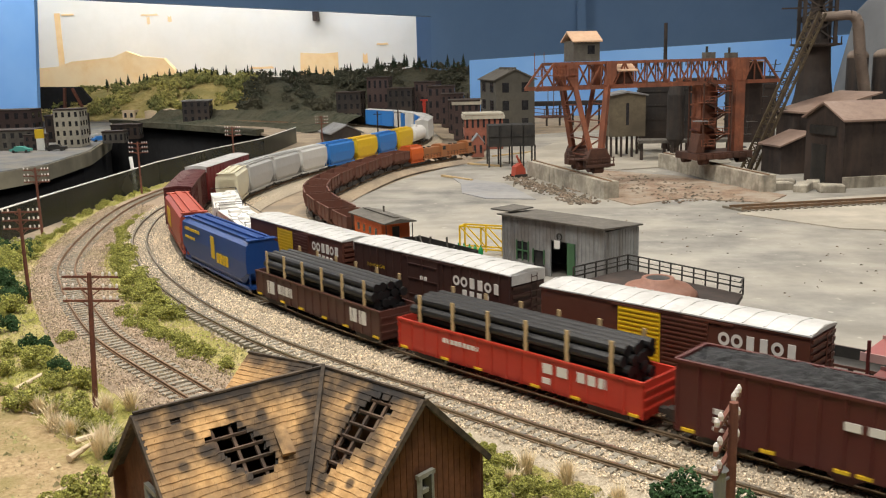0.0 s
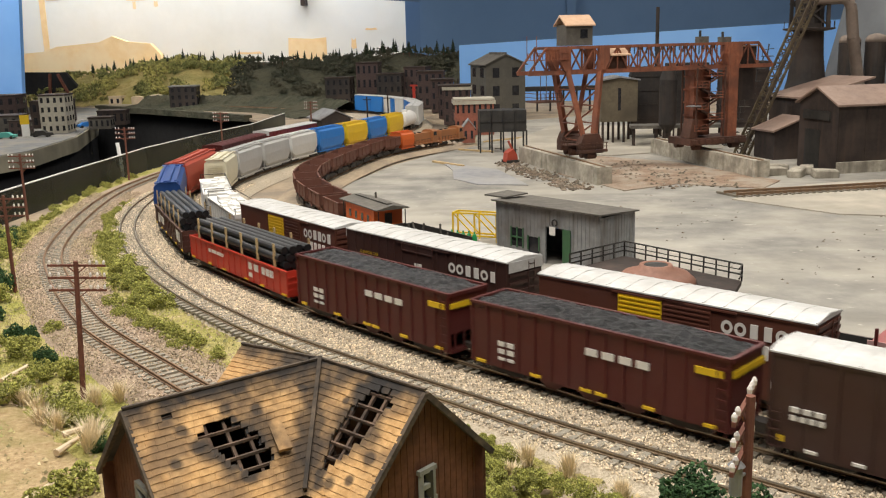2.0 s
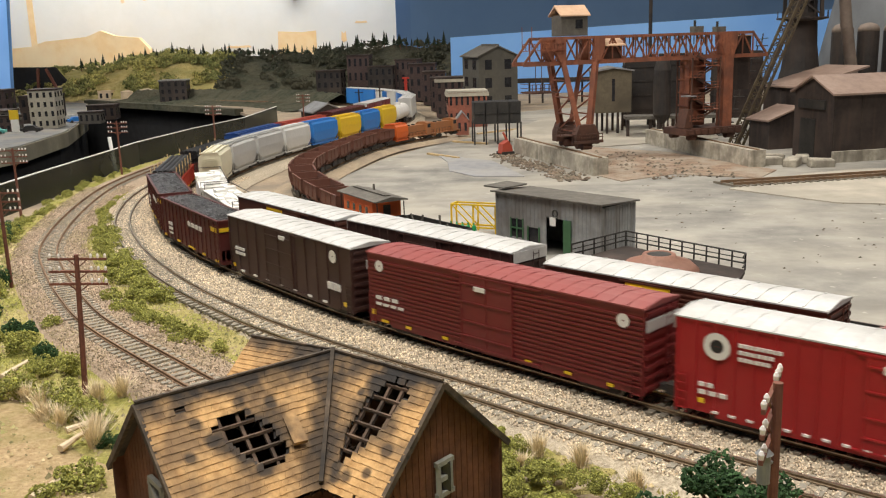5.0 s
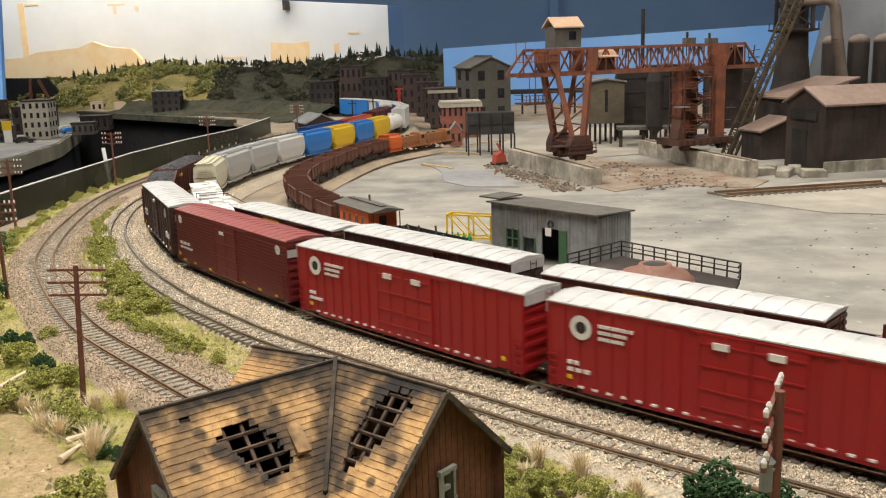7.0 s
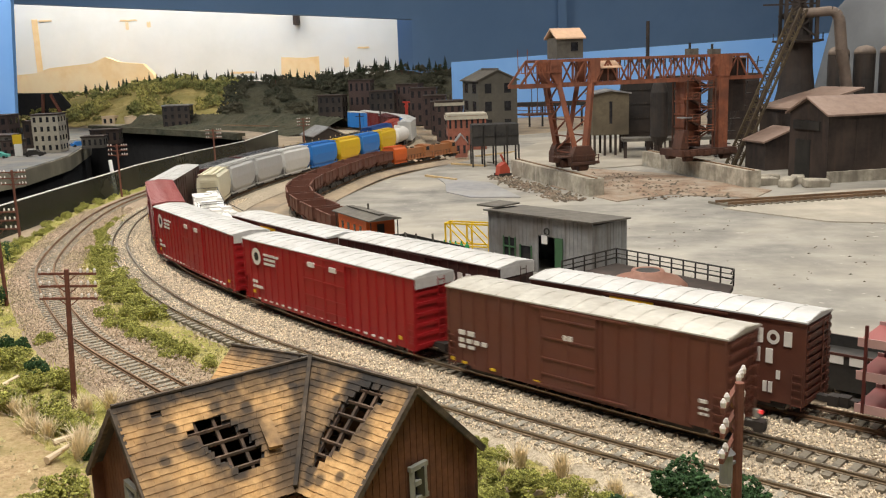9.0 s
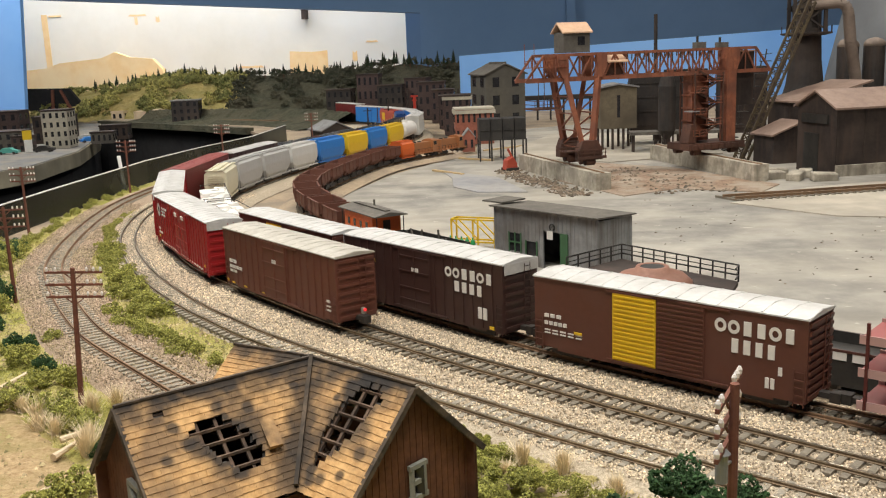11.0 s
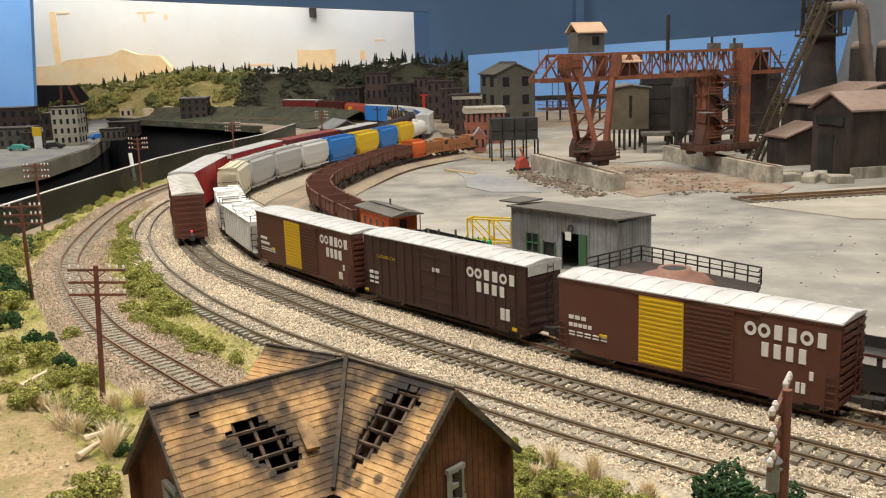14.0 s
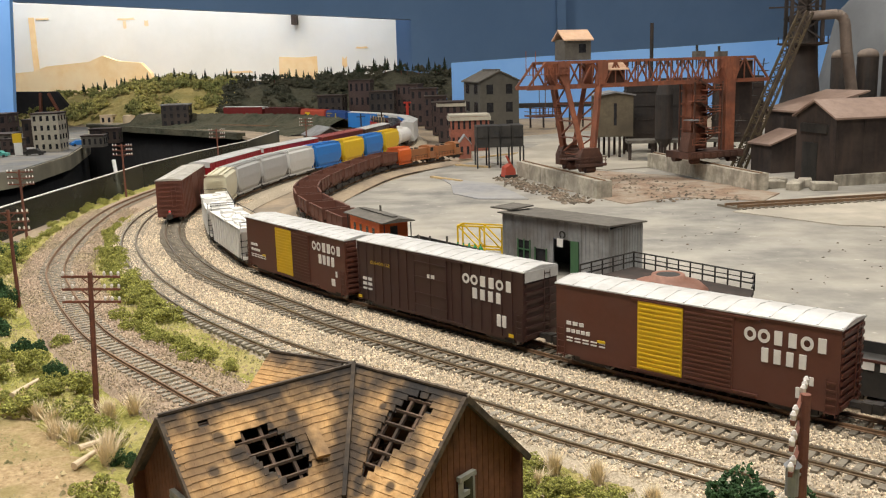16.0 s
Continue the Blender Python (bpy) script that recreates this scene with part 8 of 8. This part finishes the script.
foliage("hillside_trees", hill_spots(-2.1, -1.2, 9500, 5), 0.003, 0.0065, m_tree, "olive and green tree crowns on the hillside", 5)
foliage("dark_hillside_trees", hill_spots(-1.2, -0.22, 8000, 6), 0.003, 0.0065, m_hilldark, "sooty dark tree crowns on the hillside", 6)
bm = B()
for k in range(6):
    z0 = 0.006 + 0.006 * k
    r = 0.0115 * (1 - k / 6.5)
    for i in range(9):
        a = 2 * math.pi * (i + 0.5 * (k % 2)) / 9
        tip = bm.verts.new((r * math.cos(a) * random.uniform(0.7, 1.2), r * math.sin(a) * random.uniform(0.7, 1.2), z0 - 0.002))
        b1 = bm.verts.new((r * 0.25 * math.cos(a - 0.6), r * 0.25 * math.sin(a - 0.6), z0 + 0.003))
        b2 = bm.verts.new((r * 0.25 * math.cos(a + 0.6), r * 0.25 * math.sin(a + 0.6), z0 + 0.003))
        up = bm.verts.new((0, 0, z0 + 0.009))
        bm.faces.new((tip, b1, up))
        bm.faces.new((tip, up, b2))
        bm.faces.new((tip, b2, b1))
ME_CROWN = finish("crown", bm, m_conifer)
bm = B()
rod(bm, (0, 0, -0.01), (0, 0, 0.012), 0.0012, 6, 0.0008)
ME_TRUNK = finish("trunk", bm, m_pole)
for i in range(75):
    x = -1.95 + 1.72 * ((i + random.random()) / 75)
    top = np.interp(x, *np.array(RIDGE).T)
    s = random.uniform(0.55, 1.25) * (1.25 if x > -0.75 else 0.95)
    y = 4.08 + max(0, -1.25 - x) * 0.12 + random.uniform(-0.05, 0.03)
    t = thing("conifer", Matrix.Translation((x, y, top * 0.93)) @ Matrix.Rotation(random.random() * 6, 4, "Z"), "small dark green conifer on the ridge", "tree", "ridge conifers")
    t.scale = (s, s, s)
    piece("crown", ME_CROWN, t)
    piece("trunk", ME_TRUNK, t)
bm = B()
prism(bm, [(-2.908, 0.084), (-1.981, 0.084), (-2.004, 0.200), (-2.058, 0.258), (-2.190, 0.272), (-2.271, 0.302), (-2.352, 0.272), (-2.468, 0.263), (-2.595, 0.254), (-2.677, 0.229), (-2.816, 0.220), (-2.897, 0.165)], 5.1, 5.14)
setting("backdrop_mountain", bm, m_tanboard, "tan plaster mountain cut-out")
# flat black sheet; the recess and its shade are only in the colour
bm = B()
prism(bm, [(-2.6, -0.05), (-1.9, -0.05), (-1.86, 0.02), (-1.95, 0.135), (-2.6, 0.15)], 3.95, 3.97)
setting("recess_shade_sheet", bm, m_drape, "flat black sheet painting a shaded recess below the mountain")
for p, q in (((-2.009, 3.93, 0.132), (-2.018, 3.93, 0.036)), ((-1.974, 3.93, 0.13), (-1.918, 3.93, 0.011))):
    bm = B()
    beam(bm, p, q, 0.01, 0.01)
    setting("trim_post", bm, m_pole, "brown timber post in the dark recess")
for x, y, r, h in ((-1.545, 3.74, 0.024, 0.036), (-1.455, 3.72, 0.027, 0.042), (-1.5, 3.7, 0.016, 0.02), (-1.335, 3.7, 0.025, 0.036)):
    t = thing("storage_tank", pose(x, y, 0), "round cream storage tank at the hill foot", "tank", "hill foot tanks")
    bm = B()
    rod(bm, (0, 0, 0), (0, 0, h), r, 24)
    part("shell", bm, m_hut, t)
    bm = B()
    rod(bm, (0, 0, h), (0, 0, h + 0.004), r * 1.03, 24, r * 0.3)
    part("tank_roof", bm, m_hut, t)
for i, (x, w, h) in enumerate(((-1.66, 0.05, 0.03),)):
    block("white_hut", "small cream plaster building at the hill foot", x, 3.8, w, 0.05, h * 1.15, m_hut, m_hut, 5, 1, 2, group="hill foot huts")
block("mill_house", "dark grey mill house at the hill foot", -1.27, 3.55, 0.1, 0.08, 0.08, m_stack, m_corr, 10, 3, 4, group="far buildings")
bm = B()
for a, b in (((-1.7, 3.715), (-1.1, 3.215)), ((-1.1, 3.215), (-0.85, 2.995))):
    beam(bm, (*a, -0.0035), (*b, -0.0035), 0.03, 0.02)
setting("kerb", bm, m_hilldark, "tan earth edge above the black skirt")

bed("ground_bank", T3, 3.05, 4.3, [(0.022, 0.006), (0.035, 0.034), (0.05, 0.042), (0.07, 0.036), (0.11, 0.014), (0.16, 0.006), (0.22, 0.001), (0.24, -0.006)], m_hilldark, "dark grassy bank beside the far line", 0.008)

# ---- foreground ground cover ----
def cover(name, s0, s1, v0, v1, label):
    k = int((v1 - v0) / 0.006)
    prof = []
    for i in range(k + 1):
        v = v0 + (v1 - v0) * i / k
        z = 0.0018 if abs(v) > 0.036 else -0.004
        prof.append((v, z if v1 - v > 0.004 and v - v0 > 0.004 else -0.008))
    return bed(name, T1, s0, s1, prof, m_grass, label, 0.0028)


cover("ground_grass", -0.25, 0.86, -0.078, 0.33, "patchy olive grass and bare tan soil")
cover("ground_grass_far", 0.85, 2.1, -0.07, 0.062, "patchy olive grass strip beside the siding")
bed("ground_sand", T1, 0.12, 0.62, [(0.07, -0.004), (0.09, 0.004), (0.12, 0.0056), (0.2, 0.0058), (0.26, 0.004), (0.3, -0.004)], m_dirt, "bare tan sandy soil", 0.0022)


def bush_mesh(name, count, material, seed, flat=0.95):
    g = np.random.default_rng(seed)
    V, F = [], []
    lobes = []
    for _ in range(15):
        a, h = g.uniform(0, 6.28), g.uniform(0.1, 0.85)
        w = 0.75 * math.sqrt(max(0.05, 1 - h * h)) * g.uniform(0.3, 1.1)
        lobes.append((w * math.cos(a), w * math.sin(a), h, g.uniform(0.2, 0.38)))
    for i in range(count):
        lx, ly, lz, lr = lobes[g.integers(len(lobes))]
        d = g.normal(0, 1, 3)
        d /= np.linalg.norm(d)
        c = np.array((lx, ly, lz)) + d * lr * g.uniform(0.75, 1.05)
        c[2] = max(0.0, c[2]) * flat
        r = g.uniform(0.03, 0.065)
        k = len(V)
        for p in ((1, 0, 0), (0, 1, 0), (-1, 0, 0), (0, -1, 0), (0, 0, 1), (0, 0, -1)):
            q = np.array(p) * r * g.uniform(0.5, 1.3, 3) + g.normal(0, r * 0.3, 3)
            V.append(tuple(c + q))
        F += [(k + a, k + b, k + e) for a, b, e in ((0, 1, 4), (1, 2, 4), (2, 3, 4), (3, 0, 4), (1, 0, 5), (2, 1, 5), (3, 2, 5), (0, 3, 5))]
    me = bpy.data.meshes.new(name)
    me.from_pydata(V, [], F)
    me.materials.append(material)
    return me


BUSHES = [bush_mesh("bush", 1500, m_bush, 20 + i) for i in range(5)]
DARKS = [bush_mesh("bush", 1500, m_bush2, 40 + i, 0.95) for i in range(3)]


def bush(x, y, z, r, dark=False):
    o = new("bush", random.choice(DARKS if dark else BUSHES))
    o.matrix_basis = Matrix.Translation((x, y, z)) @ Matrix.Rotation(random.random() * 6.28, 4, "Z") @ Matrix.Diagonal((r, r, r, 1))
    return tagged(o, "dark green foam bush" if dark else "yellow-green clump foliage bush on grass", "bush", "lineside bushes")


for i in range(32):
    s = 0.6 + 0.615 * i / 32
    x, y = T1.off(s, -0.054 + random.uniform(-0.011, 0.01) + (0.012 if s > 0.95 else 0))
    bush(x, y, 0.002, random.uniform(0.008, 0.0165) * (0.75 if s > 0.95 else 1))
for i in range(125):
    s = random.uniform(0.62, 1.0)
    v = random.uniform(0.05, 0.22) if s < 0.85 else random.uniform(0.05, 0.1)
    x, y = T1.off(s, v)
    bush(x, y, 0.002, random.uniform(0.008, 0.0185), random.random() < 0.2)
for i in range(26):
    s = 0.95 + 0.55 * i / 26
    x, y = T1.off(s, 0.047 + random.uniform(-0.006, 0.012))
    bush(x, y, 0.001, random.uniform(0.004, 0.01))
for i in range(46):
    s = random.uniform(0.2, 0.56)
    x, y = T2.off(s, random.uniform(0.045, 0.1))
    bush(x, y, 0.0, random.uniform(0.005, 0.01))
for x, y, r, d in ((-0.42, 0.86, 0.022, True), (-0.44, 0.93, 0.02, True), (-0.283, 0.721, 0.0146, False), (-0.245, 0.675, 0.0120, False), (-0.23, 0.68, 0.0138, False), (-0.208, 0.628, 0.0163, False), (-0.24, 0.64, 0.0155, False), (-0.185, 0.611, 0.0112, False), (-0.171, 0.603, 0.0103, False), (-0.146, 0.528, 0.0146, False), (-0.156, 0.515, 0.0103, False), (-0.26, 0.709, 0.0103, True), (-0.152, 0.575, 0.0077, True), (-0.295, 0.7, 0.0120, False), (-0.27, 0.66, 0.0095, False), (-0.3, 0.75, 0.0146, True), (-0.29, 0.775, 0.0103, False), (-0.32, 0.74, 0.0129, False),
                   (-0.19, 0.762, 0.0104, False), (-0.171, 0.747, 0.0112, False), (-0.142, 0.722, 0.0084, False), (-0.225, 0.79, 0.0104, False), (-0.212, 0.783, 0.0112, False), (-0.257, 0.818, 0.0104, False), (-0.24, 0.81, 0.0112, False), (-0.2, 0.775, 0.0096, False), (-0.277, 0.845, 0.0112, False), (-0.182, 0.74, 0.0072, False),
                   (0.036, 0.6, 0.007, False), (0.046, 0.59, 0.008, False), (0.046, 0.567, 0.011, False), (0.057, 0.574, 0.008, False), (0.052, 0.552, 0.011, False), (0.066, 0.548, 0.009, False), (0.078, 0.545, 0.01, False), (0.092, 0.537, 0.009, False), (0.105, 0.525, 0.01, False), (0.125, 0.512, 0.009, False), (0.05, 0.52, 0.012, False), (0.075, 0.505, 0.013, False), (0.1, 0.5, 0.011, False), (-0.36, 0.8, 0.015, True), (-0.33, 0.72, 0.013, False)):
    bush(x, y, 0.002, r, d)
for x, y, z, r in ((0.104, 0.434, 0.043, 0.013), (0.126, 0.44, 0.05, 0.016), (0.147, 0.444, 0.044, 0.015)):
    t = thing("small_tree", pose(x, y, 0, 0, 0, random.uniform(0, 360)), "small dark green foam tree", "tree", "foreground trees")
    bm = B()
    rod(bm, (0, 0, -0.002), (0, 0, z + 0.006), 0.0014, 8, 0.0008)
    for k in range(3):
        a = 2.1 * k
        rod(bm, (0, 0, z - 0.006), (0.008 * math.cos(a), 0.008 * math.sin(a), z + 0.006), 0.0008, 6, 0.0004)
    part("trunk", bm, m_pole, t)
    piece("crown", random.choice(DARKS), t, Matrix.Translation((0, 0, z - 0.003)) @ Matrix.Diagonal((r, r, r, 1)))

g = np.random.default_rng(12)
V, F = [], []
for i in range(48000):
    s = g.uniform(-0.1, 1.25)
    v = g.uniform(-0.074, 0.3 if s < 0.8 else 0.055)
    if abs(v) < 0.03 or (noise.noise(Vector((s * 22, v * 22, 3))) < -0.08):
        continue
    x, y = T1.off(s, v)
    a, h, w = g.uniform(0, 6.28), g.uniform(0.001, 0.003), g.uniform(0.0003, 0.0006)
    dx_, dy_ = w * math.cos(a), w * math.sin(a)
    k = len(V)
    V += [(x - dx_, y - dy_, 0.0008), (x + dx_, y + dy_, 0.0008), (x + g.normal(0, 0.0012), y + g.normal(0, 0.0012), 0.0018 + h)]
    F.append((k, k + 1, k + 2))
stuff_mesh("grass", V, F, m_blade, "short olive static grass", "grass")


def straw_tuft(x, y, z, h, lean=0.35):
    t = thing("straw_tuft", pose(x, y, z, 0, 0, random.uniform(0, 360)), "tuft of dry pale straw grass", "grass tuft", "straw tufts")
    bm = B()
    for i in range(170):
        a, l = random.uniform(0, 6.28), abs(random.gauss(0, lean)) * h
        hh = h * random.uniform(0.6, 1.0)
        w = 0.00018
        b = Vector((random.gauss(0, 0.0012), random.gauss(0, 0.0012), 0))
        p = Vector((-math.sin(a), math.cos(a), 0)) * w
        tip = b + Vector((math.cos(a) * l, math.sin(a) * l, hh))
        mid = b.lerp(tip, 0.55) + Vector((0, 0, hh * 0.08))
        v = [bm.verts.new(q) for q in (b - p, b + p, mid + p, mid - p, tip)]
        bm.faces.new(v[:4])
        bm.faces.new((v[3], v[2], v[4]))
    tagged(part("blade_clump", bm, m_straw, t), kind="stuff")


for x, y, h in ((-0.212, 0.617, 0.021), (-0.192, 0.6, 0.018), (-0.16, 0.573, 0.024), (-0.187, 0.634, 0.018), (-0.176, 0.642, 0.02), (-0.231, 0.634, 0.016), (-0.165, 0.588, 0.02), (-0.262, 0.63, 0.014), (0.068, 0.57, 0.017), (0.088, 0.56, 0.017), (0.112, 0.54, 0.012), (0.06, 0.555, 0.012), (-0.205, 0.606, 0.016), (-0.3, 0.66, 0.014)):
    straw_tuft(x, y, 0.002, h * 0.8, 0.42)
for x0, y0, x1, y1 in ((-0.262, 0.661, -0.259, 0.687), (-0.172, 0.562, -0.168, 0.578), (-0.159, 0.511, -0.154, 0.53), (-0.18, 0.584, -0.169, 0.595)):
    t = thing("dead_branch", pose(0, 0, 0), "bleached dead branch lying on sand", "branch", "dead branches")
    bm = B()
    rod(bm, (x0, y0, 0.0065), (x1, y1, 0.0078), 0.0021, 8, 0.0012)
    rod(bm, ((x0 + x1) / 2, (y0 + y1) / 2, 0.0075), ((x0 + x1) / 2 + 0.006, (y0 + y1) / 2 + 0.006, 0.01), 0.0008, 6, 0.0004)
    part("wood", bm, m_hut, t)

# specks of litter on the yard slab
g = np.random.default_rng(31)
V, F = [], []
for i in range(260):
    x, y = g.uniform(0.16, 0.9), g.uniform(0.75, 1.42)
    r = g.uniform(0.0006, 0.002)
    k = len(V)
    V += [(x - r, y, 0.0003), (x, y - r * 0.6, 0.0003), (x + r, y + r * 0.3, 0.0003), (x, y, 0.0003 + r * 0.6)]
    F += [(k, k + 1, k + 3), (k + 1, k + 2, k + 3), (k + 2, k, k + 3)]
stuff_mesh("litter", V, F, m_rubble, "dark and pale specks of litter on concrete", "litter")

m_grit = surf("grit", (0.26, 0.2, 0.09), (0.66, 0.53, 0.34), 90, 0.95, 0.0, 0, (0.2, 0.22, 0.06), 30, 0.7, 0.001, 0.5)
# grit on the sandy ground
g = np.random.default_rng(77)
V, F = [], []
for i in range(24000):
    s = g.uniform(0.05, 0.95)
    v = g.uniform(0.036, 0.3 if s < 0.8 else 0.07) if g.random() < 0.8 else g.uniform(-0.072, -0.036)
    x, y = T1.off(s, v)
    r = g.uniform(0.0003, 0.0007) if g.random() < 0.8 else g.uniform(0.0008, 0.0017)
    z = 0.0055 if 0.1 < v < 0.26 and 0.14 < s < 0.6 else 0.0022
    k = len(V)
    V += [(x - r, y + g.normal(0, r * 0.4), z), (x, y - r, z), (x + r, y + g.normal(0, r * 0.4), z), (x, y + r * 0.3, z + r)]
    F += [(k, k + 1, k + 3), (k + 1, k + 2, k + 3), (k + 2, k, k + 3)]
stuff_mesh("grit", V, F, m_grit, "brown and olive grit on the soil", "grit")


motions()
